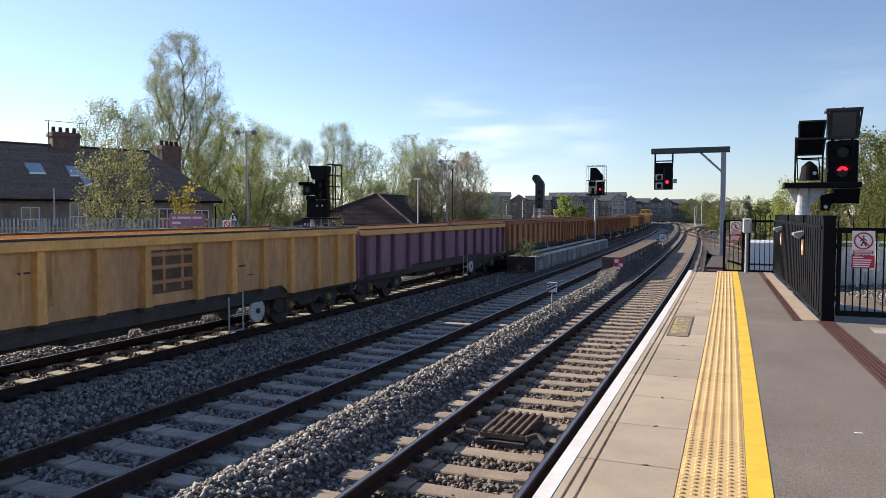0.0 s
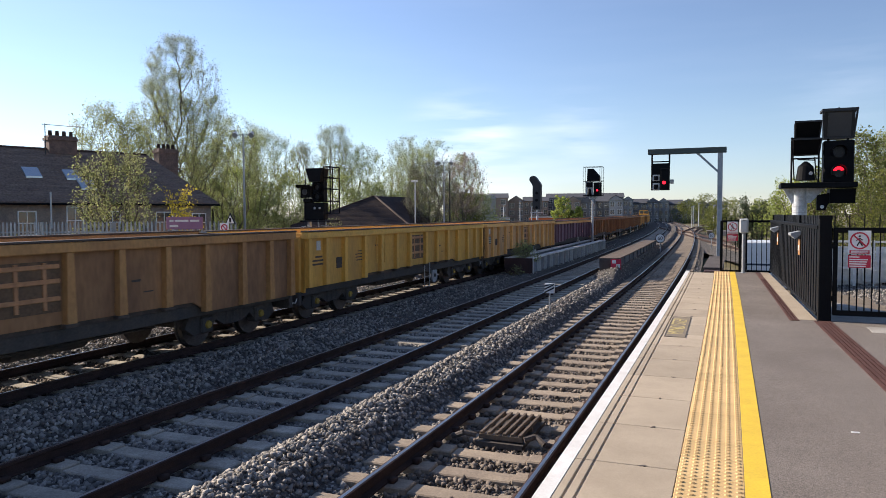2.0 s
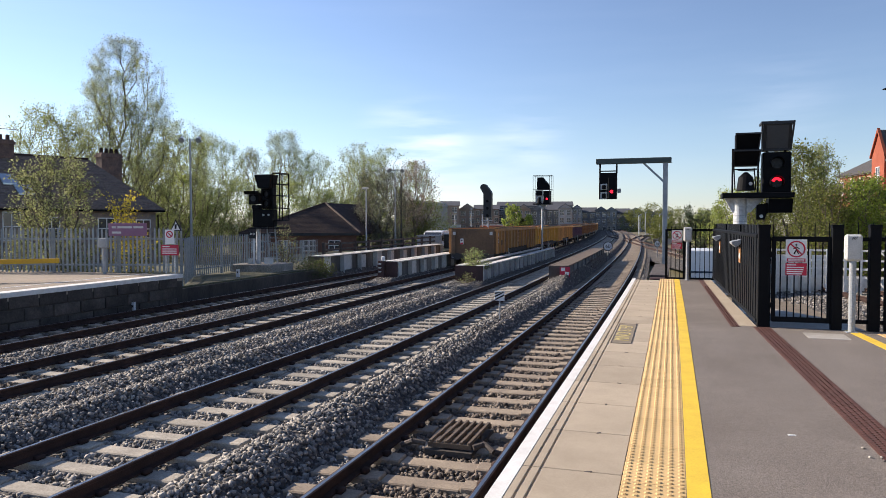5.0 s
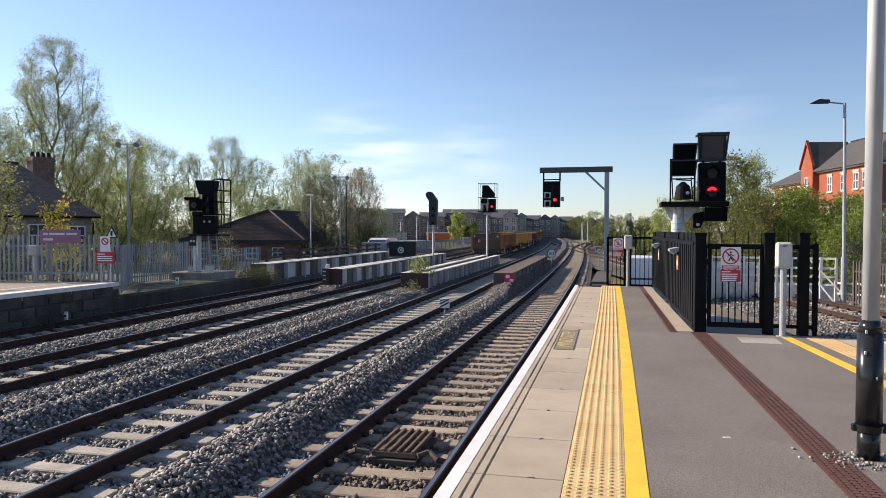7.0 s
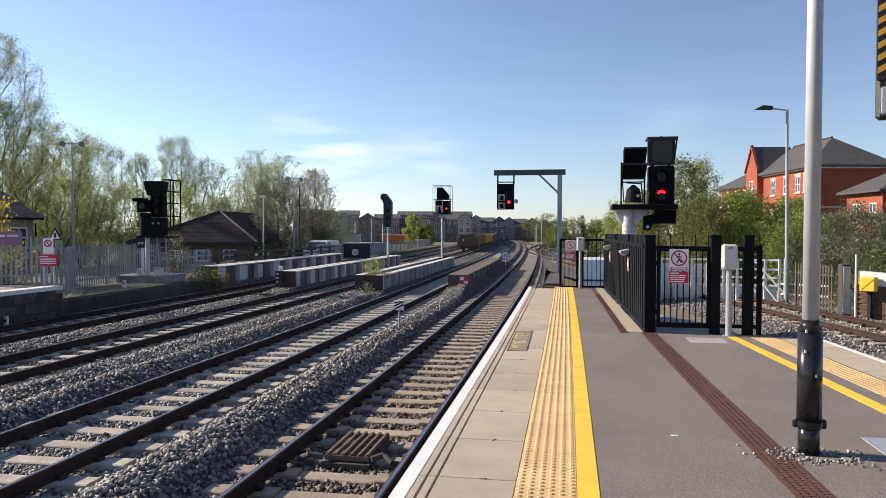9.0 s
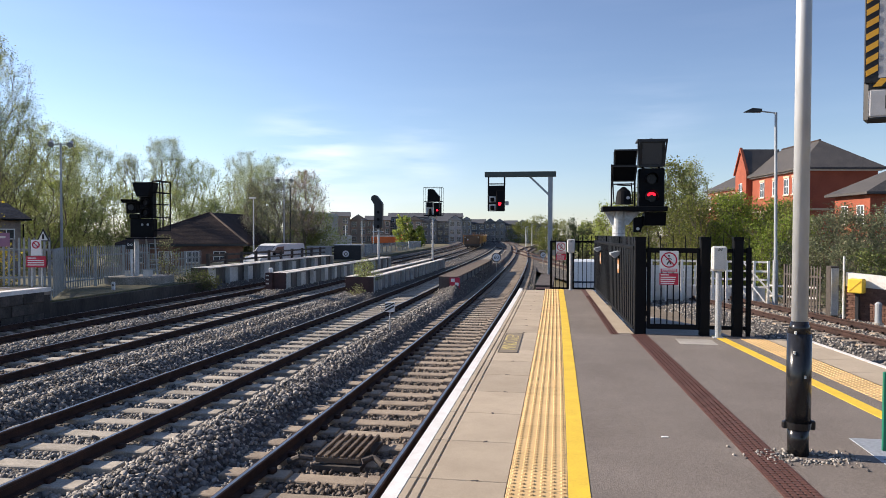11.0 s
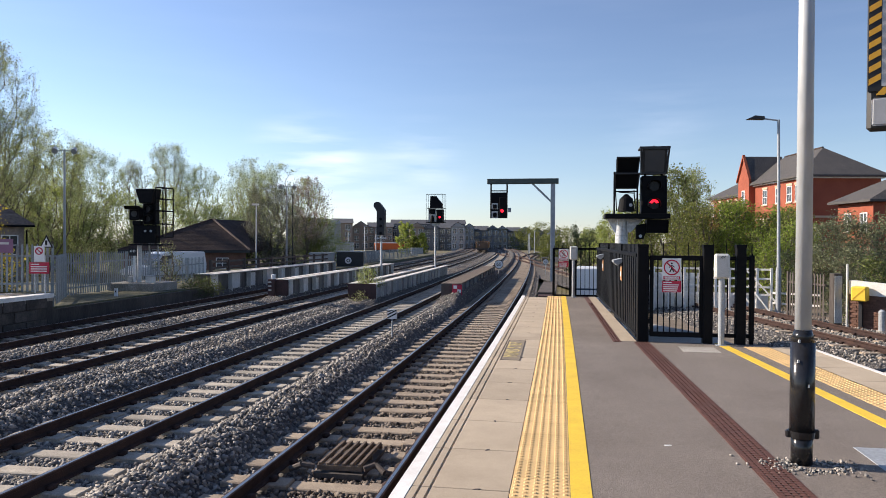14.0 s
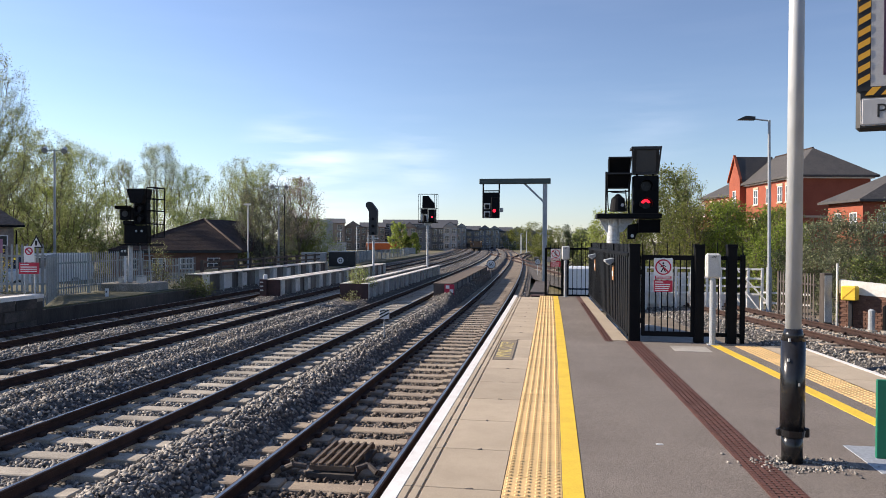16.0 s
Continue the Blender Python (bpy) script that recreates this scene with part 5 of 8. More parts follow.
def build_gates():
    y = 12.40
    root = thing("gate_fence", "black steel railing gate and posts across the platform end", "gate")
    for x, w in ((1.25, 0.17), (2.28, 0.15), (2.79, 0.15)):
        post(root, x, y, 1.61, w)
    leaf = thing("gate", "black steel gate with upright bars and a warning sign", "gate")
    for x in (1.395, 2.185):
        pb("stile", leaf, M["black"], x - 0.03, x + 0.03, y - 0.03, y + 0.03, 0.1, 1.42, 0.004)
    for z in (0.13, 1.39):
        pb("rail", leaf, M["black"], 1.37, 2.21, y - 0.028, y + 0.028, z - 0.04, z + 0.04, 0.004)
    for i in range(1, 8):
        x = 1.395 + 0.79 * i / 8
        pbar("upright", leaf, M["black"], (x, y, 0.1), (x, y, 1.42), 0.010, n=6)
    for z in (0.35, 1.15):
        bm = box(B(), 1.33, 1.40, y - 0.06, y - 0.02, z - 0.04, z + 0.04, 0.008)
        part("hinge", bm, M["black"], leaf)
    # second leaf towards the far edge, and the spiked fence behind
    railing(root, 2.34, 2.98, y + 0.02, 0.13, 1.39, 1.44, 0.11)
    pb("stile", root, M["black"], 2.93, 3.0, y - 0.03, y + 0.05, 0.06, 1.44, 0.004)
    back = thing("spiked_fence", "black spiked steel fence behind the gate", "fence")
    for i in range(9):
        x = 1.4 + i * 0.2
        bm = bar(B(), (x, y + 0.16, 1.36), (x, y + 0.16, 1.6), 0.008, 0.008, 6)
        bar(bm, (x, y + 0.16, 1.6), (x, y + 0.16, 1.66), 0.008, 0.001, 6)
        part("spike", bm, M["black"], back)
    for z in (1.38,):
        pb("rail", back, M["black"], 1.34, 3.0, y + 0.14, y + 0.18, z - 0.02, z + 0.02)
    for x in (1.34, 3.0):
        pb("post", back, M["black"], x - 0.03, x + 0.03, y + 0.13, y + 0.19, -0.03, 1.42)
    warning_sign("warning_sign", pose(1.71, y - 0.04, 1.03), 0.30, "white and red no-entry warning sign fixed to the gate")
    card_reader(2.45, 12.15, 1.47, "grey help point on a steel post beside the gate")
    # the far end
    y = 21.95
    root = thing("gate_fence", "black steel railing and gate at the platform's far end", "gate")
    post(root, 0.22, y, 1.5, 0.16)
    railing(root, -0.36, 0.12, y, 0.02, 1.42, 1.5, 0.1)
    railing(root, 0.30, 0.93, y + 0.03, 0.02, 1.42, 1.58, 0.11)
    for x in (-0.37, 0.12):
        pb("stile", root, M["black"], x - 0.035, x + 0.035, y - 0.03, y + 0.03, -0.1, 1.44, 0.004)
    warning_sign("warning_sign", pose(-0.08, y - 0.05, 1.07), 0.29, "small white and red no-entry sign on the far gate")
    card_reader(0.21, 21.6, 1.5, "grey help point on a steel post at the far gate")
    # closed panel along the platform
    p0, p1 = Vector((1.19, 12.48, 0)), Vector((0.92, 21.9, 0))
    d = p1 - p0
    ln, ang = d.length, math.degrees(math.atan2(-d.x, d.y))
    root = thing("fence_panel", "dark grey ribbed steel fence panels with two wall lamps", "fence", pose(p0.x, p0.y, 0, 0, 0, ang))
    n = 62
    for i in range(n):
        a = ln * i / n
        pb("ribbed_sheet", root, M["panelgrey"], -0.02 - (0.012 if i % 2 else 0), 0.02, a, a + ln / n - 0.012, 0.07, 1.43)
    pb("backing", root, M["panelgrey"], 0.015, 0.035, 0, ln, 0.08, 1.42)
    pb("rail", root, M["black"], -0.045, 0.05, 0, ln, 1.40, 1.46, 0.006)
    pb("rail", root, M["black"], -0.045, 0.05, 0, ln, 0.06, 0.11, 0.006)
    for k in range(4):
        a = ln * k / 3.0
        pb("post", root, M["black"], 0.03, 0.11, a - 0.04, a + 0.04, -0.03, 1.6)
    for i in range(44):
        a = ln * (i + 0.5) / 44
        pb("spiked_bar", root, M["panelgrey"], 0.06, 0.075, a - 0.07, a + 0.07, 1.40, 1.61)
    for a, z in ((7.0, 1.30), (2.45, 1.30)):
        lamp = thing("wall_lamp", "pale wedge-shaped bulkhead lamp on the fence panel", "lamp", pose(p0.x + d.x * a / ln, p0.y + d.y * a / ln, 0, 0, 0, ang))
        bm = prism(B(), [(-0.035, z + 0.02), (-0.20, z - 0.02), (-0.20, z - 0.06), (-0.12, z - 0.12), (-0.035, z - 0.05)], "y", -0.22, 0.22)
        part("housing", bm, M["galvpaint"], lamp)
        bm = prism(B(), [(-0.19, z - 0.063), (-0.12, z - 0.123), (-0.04, z - 0.06)], "y", -0.2, 0.2)
        part("diffuser", bm, M["dotgrey"], lamp)
        plate = thing("notice_plate", "small orange notice plate under the lamp", "notice", pose(p0.x + d.x * (a - 0.1) / ln, p0.y + d.y * (a - 0.1) / ln, 0, 0, 0, ang))
        pb("plate", plate, M["noticeplate"], -0.05, -0.036, -0.14, 0.14, z - 0.42, z - 0.13, 0.003)
        pb("label", plate, M["paleplate"], -0.053, -0.049, -0.09, 0.09, z - 0.34, z - 0.24)


def build_pole():
    root = thing("lamp_post", "galvanised steel lamp column in a black root sleeve", "lamp post", pose(1.76, 5.82, 0))
    pbar("column", root, M["poleskin"], (0, 0, 0.9), (0, 0, 5.6), 0.058, 0.052, 24)
    bm = bar(B(), (0, 0, 0.0), (0, 0, 0.23), 0.076, 0.076, 24)
    bar(bm, (0, 0, 0.22), (0, 0, 0.92), 0.088, 0.086, 24)
    bar(bm, (0, 0, 0.92), (0, 0, 1.01), 0.086, 0.06, 24)
    sl = part("root_sleeve", bm, M["sleeveblack"], root, "glossy black root sleeve")
    for ob in (root.children[0], sl):
        ob.data.polygons.foreach_set("use_smooth", [abs(p.normal.z) < 0.9 for p in ob.data.polygons])
    bm = bar(B(), (0, 0, 0.2), (0, 0, 0.25), 0.088, 0.094, 24)
    box(bm, 0.07, 0.12, -0.02, 0.02, 0.19, 0.26, 0.008)
    box(bm, -0.115, -0.07, -0.02, 0.02, 0.195, 0.25, 0.008)
    part("clamp", bm, M["sleeveblack"], sl)
    bm = B()
    for x, z in ((-0.055, 0.78), (-0.05, 0.93), (0.02, 0.60)):
        box(bm, x - 0.006, x + 0.006, -0.09, -0.07, z - 0.01, z + 0.012)
    part("paint_chip", bm, M["paleplate"], sl)
    pb("lantern", root, M["darkgrey"], -0.1, 0.5, -0.1, 0.1, 5.6, 5.72, 0.03)
    rng = np.random.default_rng(8)
    a, r = rng.uniform(0, 6.28, 260), 0.09 + np.abs(rng.normal(0, 0.11, 260))
    p = np.stack([1.78 + r * np.cos(a) * 1.5 + 0.05, 5.76 + r * np.sin(a) * 0.75 - 0.03, np.full(260, 0.006)], -1)
    stones("gravel", p, 0.016, M["stone"], rng, "scatter of small broken stones at the foot of the lamp column")
    # information display with hazard-striped frame
    root = thing("display_board", "hanging information display with black and orange striped frame", "display board", pose(1.765, 4.70, 2.33, 0, 0, -12))
    pb("back_plate", root, M["signblack"], 0, 1.25, 0.0, 0.05, 0.0, 1.15, 0.02)
    fr = pb("hazard_frame", root, M["signblack"], 0.0, 0.07, -0.012, 0.01, 0.235, 1.15)
    for i in range(13):
        z = 0.27 + i * 0.072
        bm = prism(B(), [(0.004, z), (0.066, z + 0.034), (0.066, z + 0.07), (0.004, z + 0.036)], "y", -0.016, -0.011)
        part("stripe", bm, M["orange"], fr)
    fb = pb("hazard_frame", root, M["signblack"], 0.07, 1.25, -0.012, 0.01, 0.205, 0.262)
    for i in range(14):
        x = 0.04 + i * 0.085
        bm = prism(B(), [(x, 0.21), (x + 0.045, 0.21), (x + 0.085, 0.257), (x + 0.04, 0.257)], "y", -0.016, -0.011)
        part("stripe", bm, M["orange"], fb)
    pb("display_border", root, M["dotgrey"], 0.07, 1.25, -0.012, 0.01, 0.262, 1.15)
    pb("display", root, M["purpledisp"], 0.135, 1.25, -0.016, -0.01, 0.325, 1.15)
    pb("name_plate", root, M["dotgrey"], 0.02, 1.23, -0.014, -0.001, 0.03, 0.195, 0.01)
    letters(root, "P", 0.115, M["signblack"], pose(0.128, -0.0155, 0.112, 90, 0, 0))
    pbar("hanger", root, M["darkgrey"], (1.2, 0.1, -2.33), (1.2, 0.1, 1.3), 0.05)
    # green notice stand
    root = thing("notice_stand", "green notice board on two short legs", "notice board", pose(1.935, 4.80, 0, 0, 0, -6))
    pb("board", root, M["green"], 0.0, 0.62, -0.012, 0.012, 0.34, 0.825, 0.004)
    pb("inset", root, M["signblack"], 0.055, 0.57, -0.016, -0.011, 0.45, 0.74)
    for x in (0.12, 0.52):
        pb("leg", root, M["galvpaint"], x - 0.02, x + 0.02, 0.012, 0.04, 0, 0.6)


M["sleeveblack"] = mat("sleeve_gloss_black", (0.012, 0.012, 0.013), (0.018, 0.018, 0.02), 0.2, big=3, fine=40, bump=0.05, fineamt=0.1)


# ---- signals ----
def hood_box(bm, x0, x1, y0, y1, z0, z1, fwd):
    """A hooded box whose top leans forward over its front."""
    prism(bm, [(y1, z0), (y1, z1), (y0 - fwd, z1), (y0, z0)], "x", x0, x1)
    return bm


def round_hood(root, x, y, z, r, material, ln=0.3, name="lens_hood"):
    vs, bm = [], B()
    n = 14
    a0, a1 = math.radians(-30), math.radians(210)
    for k in (0, 1):
        for rr in (r, r - 0.012):
            vs.append([bm.verts.new((x + rr * math.cos(a0 + (a1 - a0) * i / n), y - k * ln, z + rr * math.sin(a0 + (a1 - a0) * i / n))) for i in range(n + 1)])
    for i in range(n):
        for a, b in ((0, 2), (2, 3), (3, 1), (1, 0)):
            bm.faces.new((vs[a][i], vs[a][i + 1], vs[b][i + 1], vs[b][i]))
    return part(name, bm, material, root)


def lens(root, x, y, z, r, lit):
    bm = disc(B(), (x, y, z), r, 0.03, "y", 20)
    return part("lens", bm, M["redlamp"] if lit else M["darklens"], root, "lit red aspect" if lit else "")


def build_near_signal():
    root = thing("railway_signal", "black colour-light signal with route indicators on a steel column", "railway signal", pose(0, 17.5, -0.157) @ Matrix.Scale(1.094, 4))
    pbar("column", root, M["galv"], (1.17, 0.1, -1.3), (1.17, 0.1, 2.15), 0.135, 0.135, 22)
    bm = B()
    for z in (1.55, 1.66, 1.78):
        bar(bm, (1.17, 0.1, z), (1.17, 0.1, z + 0.012), 0.139, 0.139, 22)
    part("strap", bm, M["galvpaint"], root)
    bm = prism(B(), [(0.86, 2.14), (1.62, 2.14), (1.36, 1.85), (1.02, 1.85)], "y", 0.03, 0.17)
    part("bracket", bm, M["galv"], root)
    pb("deck", root, M["black"], 0.80, 2.13, -0.35, 0.4, 2.14, 2.24, 0.01)
    head = pb("signal_head", root, M["black"], 1.57, 2.10, -0.05, 0.3, 2.24, 3.06, 0.02, "black signal head with two aspects")
    lens(head, 1.83, -0.06, 2.45, 0.105, False)
    part("lit_arc", ring(B(), (1.83, -0.08, 2.45), 0.045, 0.10, 0.012, 14, math.radians(20), math.radians(165)), M["redlamp"], head, "red light glinting in the hood")
    round_hood(head, 1.83, -0.05, 2.45, 0.135, M["black"], 0.22)
    lens(head, 1.83, -0.06, 2.83, 0.105, False)
    round_hood(head, 1.83, -0.05, 2.83, 0.135, M["black"], 0.22)
    bm = hood_box(B(), 1.57, 2.09, -0.02, 0.35, 3.1, 3.62, 0.14)
    box(bm, 1.52, 2.14, -0.2, 0.3, 3.62, 3.66)
    ri = part("route_indicator", bm, M["darkgrey"], root)
    bm = prism(B(), [(-0.026, 3.14), (-0.155, 3.58), (-0.165, 3.58), (-0.036, 3.14)], "x", 1.63, 2.03)
    part("indicator_face", bm, M["dispgrey"], ri)
    bm = B()
    for p0, p1 in (((1.58, -0.03, 3.11), (2.08, -0.03, 3.11)), ((1.54, -0.18, 3.62), (2.12, -0.18, 3.62)), ((1.58, -0.03, 3.11), (1.54, -0.18, 3.62)), ((2.08, -0.03, 3.11), (2.12, -0.18, 3.62))):
        beam(bm, p0, p1, 0.035, 0.035)
    bar(bm, (1.83, 0.05, 3.66), (1.83, 0.05, 3.70), 0.02, n=8)
    part("rim", bm, M["darkgrey"], ri)
    bm = B()
    for x in (1.66, 2.0):
        bar(bm, (x, 0.1, 3.04), (x, 0.1, 3.12), 0.025, n=8)
    part("stem", bm, M["black"], root)
    # angled sunshades and bell on the other side
    for z0, z1 in ((2.80, 3.10), (3.14, 3.44)):
        bm = prism(B(), [(0.3, z0), (0.3, z1), (-0.22, z1), (-0.02, z0)], "x", 1.02 if z0 < 3 else 1.06, 1.50)
        rb = part("route_box", bm, M["black"], root)
        xl = 1.02 if z0 < 3 else 1.06
        bm = beam(B(), (xl - 0.02, -0.225, z1 - 0.01), (1.52, -0.225, z1 - 0.01), 0.03, 0.03)
        beam(bm, (xl - 0.01, -0.225, z1), (xl + 0.01, -0.02, z0), 0.025, 0.025)
        beam(bm, (1.51, -0.225, z1), (1.49, -0.02, z0), 0.025, 0.025)
        part("hood_rim", bm, M["darkgrey"], rb)
    bm = B()
    for p0, p1 in (((1.05, -0.12, 2.3), (1.02, -0.16, 2.78)), ((1.44, -0.12, 2.3), (1.40, -0.2, 2.74)), ((1.1, -0.14, 2.7), (1.42, -0.14, 2.68))):
        bar(bm, p0, p1, 0.012, n=6)
    part("cable", bm, M["black"], root)
    bm = B()
    for x in (1.0, 1.48):
        bar(bm, (x, -0.1, 2.24), (x, -0.1, 3.14), 0.018, n=8)
    for z in (2.72, 3.12):
        bar(bm, (1.0, -0.1, z), (1.48, -0.1, z), 0.014, n=8)
    part("frame", bm, M["black"], root)
    bm = bar(B(), (1.25, -0.12, 2.29), (1.25, -0.12, 2.56), 0.18, 0.14, 18)
    bar(bm, (1.25, -0.12, 2.56), (1.25, -0.12, 2.66), 0.14, 0.03, 18)
    part("position_light", bm, M["black"], root)
    bm = disc(B(), (1.33, -0.26, 2.42), 0.035, 0.05, "y", 12)
    part("lens", bm, M["dotgrey"], root)
    # lower counter-light box
    bm = prism(B(), [(1.47, 1.70), (1.62, 1.70), (1.66, 1.82), (1.86, 1.95), (1.86, 2.08), (1.47, 2.0)], "y", -0.02, 0.12)
    part("arm", bm, M["black"], root)
    bm = hood_box(B(), 1.68, 2.12, -0.1, 0.3, 1.84, 2.12, 0.1)
    part("lower_box", bm, M["black"], root)
    bm = disc(B(), (1.56, -0.03, 1.77), 0.035, 0.02, "y", 12)
    part("bolt", bm, M["galv"], root)
    pb("foot", root, M["concrete"], 0.8, 1.55, -0.25, 0.45, -1.65, -1.28)


M["dispgrey"] = mat("indicator_face", (0.05, 0.055, 0.06), (0.06, 0.065, 0.07), 0.35, bump=0.0)


def caged_signal(name, label, m, w, h, lit, cage=True):
    """A dark signal with sunshades inside a light steel cage; x across, z from the deck."""
    root = thing(name, label, "railway signal", m)
    pb("deck", root, M["black"], -w / 2, w / 2, -0.3, 0.5, -0.06, 0.02)
    head = pb("signal_head", root, M["black"], 0.02 * w, 0.42 * w, 0.0, 0.25, 0.02, h * 0.46, 0.02)
    if lit:
        lens(head, 0.22 * w, -0.01, h * 0.18, 0.075, True)
    else:
        for z in (0.15, 0.34):
            lens(head, 0.22 * w, -0.01, h * z, 0.10, False)
            round_hood(head, 0.22 * w, 0, h * z, 0.13, M["black"], 0.25)
    bm = prism(B(), [(-0.32 * w, h * 0.5), (0.36 * w, h * 0.5), (0.36 * w, h * 0.66), (0.0, h * 0.94), (-0.3 * w, h * 0.94)], "y", -0.12, 0.3)
    part("sunshade", bm, M["black"], root)
    bm = box(B(), -0.38 * w, -0.05 * w, -0.05, 0.2, h * 0.30, h * 0.46, 0.02)
    part("route_box", bm, M["black"], root)
    bm = bar(B(), (-0.2 * w, 0, 0.04), (-0.2 * w, 0, h * 0.24), 0.13 * w, 0.06 * w, 14)
    part("position_light", bm, M["black"], root)
    if cage:
        pb("backboard", root, M["paleplate"], -0.42 * w, 0.0, 0.1, 0.12, 0.02, h * 0.48)
    bm = B()
    if cage:
        for x in (-w / 2, w / 2, 0.40 * w):
            for y in (-0.3, 0.5):
                bar(bm, (x, y, 0), (x, y, h), 0.016, n=6)
        for z in (h * 0.5, h):
            for y in (-0.3, 0.5):
                bar(bm, (-w / 2, y, z), (w / 2, y, z), 0.016, n=6)
            for x in (-w / 2, w / 2):
                bar(bm, (x, -0.3, z), (x, 0.5, z), 0.016, n=6)
        part("cage", bm, M["darkgrey"], root)
    else:
        bm.free()
    return root


def build_signals():
    # mid signal on its post at the end of a girder
    root = caged_signal("railway_signal", "caged red signal on a slim grey post beyond the bridge", pose(-9.55, 52.8, 2.97), 1.33, 2.05, True)
    pbar("post", root, M["galv"], (-0.05, 0.1, -3.6), (-0.05, 0.1, -0.05), 0.075, 0.07, 12)
    pb("bracket", root, M["galv"], -0.3, 0.25, 0, 0.2, -0.25, -0.05)
    # bent banner-type signal seen from its side
    root = thing("railway_signal", "tall dark signal with a bent hood on a pale post", "railway signal", pose(-13.1, 49.4, 0))
    arc = [(0.02 + 0.25 * math.cos(radians(a)), 4.05 + 0.25 * math.sin(radians(a))) for a in range(45, 226, 20)]
    bm = prism(B(), [(0.0, 1.95), (0.56, 1.95), (0.58, 3.66), (0.52, 3.80)] + arc + [(0.0, 3.62)], "y", -0.2, 0.2)
    part("signal_head", bm, M["darkgrey"], root)
    for z in (2.1, 2.6, 3.1):
        part("boss", disc(B(), (0.3, -0.22, z), 0.1, 0.05, "y", 12), M["black"], root)
    pbar("post", root, M["galv"], (0.28, 0, -0.5), (0.28, 0, 1.95), 0.08, 0.08, 10)
    pb("platform", root, M["galv"], -0.15, 0.6, -0.25, 0.25, 1.72, 1.78)
    # gantry
    root = thing("signal_gantry", "green-grey steel cantilever gantry carrying a red signal", "signal gantry", pose(0, 45.0, 0))
    pb("post", root, M["galvpaint"], -0.98, -0.70, -0.14, 0.14, -1.5, 5.15, 0.01)
    bm = box(B(), -4.88, -0.5, -0.2, 0.2, 5.14, 5.46, 0.02)
    part("beam", bm, M["gantrygreen"], root)
    bm = beam(B(), (-2.1, 0, 5.16), (-0.95, 0, 4.05), 0.12, 0.12)
    part("brace", bm, M["galvpaint"], root)
    bm = B()
    for x in (-4.65, -3.65):
        bar(bm, (x, 0, 4.6), (x, 0, 5.16), 0.05, n=8)
    bar(bm, (-4.65, 0, 4.72), (-3.65, 0, 4.72), 0.035, n=8)
    part("hanger", bm, M["black"], root)
    pb("backboard", root, M["black"], -4.70, -3.62, -0.05, 0.05, 3.02, 4.62, 0.03)
    head = pb("signal_head", root, M["black"], -4.12, -3.64, -0.25, -0.05, 3.05, 4.3, 0.02)
    lens(head, -3.93, -0.27, 3.47, 0.10, True)
    for z0, z1 in ((3.05, 3.45), (3.58, 3.95)):
        pb("white_panel", root, M["paleplate"], -4.6, -4.2, -0.075, -0.05, z0, z1)
        pb("route_box", root, M["black"], -4.52, -4.28, -0.2, -0.07, z0 + 0.04, z1 - 0.08, 0.03)
    pb("telephone_box", root, M["galvpaint"], -3.6, -3.4, -0.1, 0.1, 3.4, 3.65, 0.02)
    # signal on the concrete base past the opposite platform
    root = thing("railway_signal", "dark signal cluster with ladder on a concrete base", "railway signal", pose(-17.99, 28.2, 1.42))
    for x in (0.96, 1.3):
        for y in (-0.2, 0.6):
            pbar("cage_post", root, M["black"], (x, y, 0.3), (x, y, 2.38), 0.025, n=6)
    for z in (0.3, 0.85, 1.4, 1.9, 2.38):
        for y in (-0.2, 0.6):
            pbar("cage_rail", root, M["black"], (0.96, y, z), (1.3, y, z), 0.022, n=6)
        for x in (0.96, 1.3):
            pbar("cage_rail", root, M["black"], (x, -0.2, z), (x, 0.6, z), 0.022, n=6)
    bm = prism(B(), [(0.12, 2.32), (0.98, 2.32), (0.84, 1.72), (0.32, 1.72)], "y", -0.35, 0.25)
    part("route_indicator", bm, M["black"], root)
    head = pb("signal_head", root, M["black"], 0.32, 0.92, -0.1, 0.2, 0.82, 1.74, 0.03)
    for z in (1.06, 1.48):
        part("lens", disc(B(), (0.62, -0.12, z), 0.14, 0.03, "y", 20), M["darkgrey"], head)
        part("lens_hood", ring(B(), (0.62, -0.2, z), 0.15, 0.18, 0.2, 20), M["black"], head)
    low = pb("lower_case", root, M["black"], -0.16, 0.92, -0.08, 0.25, 0.02, 0.8, 0.03)
    for x in (0.42, 0.68):
        part("lens", disc(B(), (x, -0.1, 0.55), 0.05, 0.03, "y", 14), M["galvpaint"], low)
    side = pb("side_head", root, M["black"], -0.3, 0.2, -0.15, 0.15, 1.02, 1.56, 0.03)
    part("lens", disc(B(), (-0.05, -0.17, 1.28), 0.13, 0.03, "y", 18), M["darkgrey"], side)
    part("lens_hood", hood_box(B(), -0.32, 0.22, -0.4, -0.15, 1.46, 1.6, 0.1), M["black"], side)
    side = pb("side_head", root, M["black"], -0.18, 0.26, -0.12, 0.15, 0.8, 1.0, 0.03)
    for x in (-0.16, 0.2):
        pbar("strut", root, M["black"], (x, 0.1, 0.7), (x, 0.1, 1.9), 0.022, n=6)
    pb("foot_plate", root, M["black"], -0.3, 1.3, -0.2, 0.6, -0.06, 0.0)
    bm = bar(B(), (0.0, 0.15, -1.63), (0.0, 0.15, -0.05), 0.1, 0.1, 14)
    part("post", bm, M["galv"], root)
    pb("flat_plate", root, M["signwhite"], -0.16, -0.08, -0.05, 0.0, -1.63, -0.4)
    bm = B()
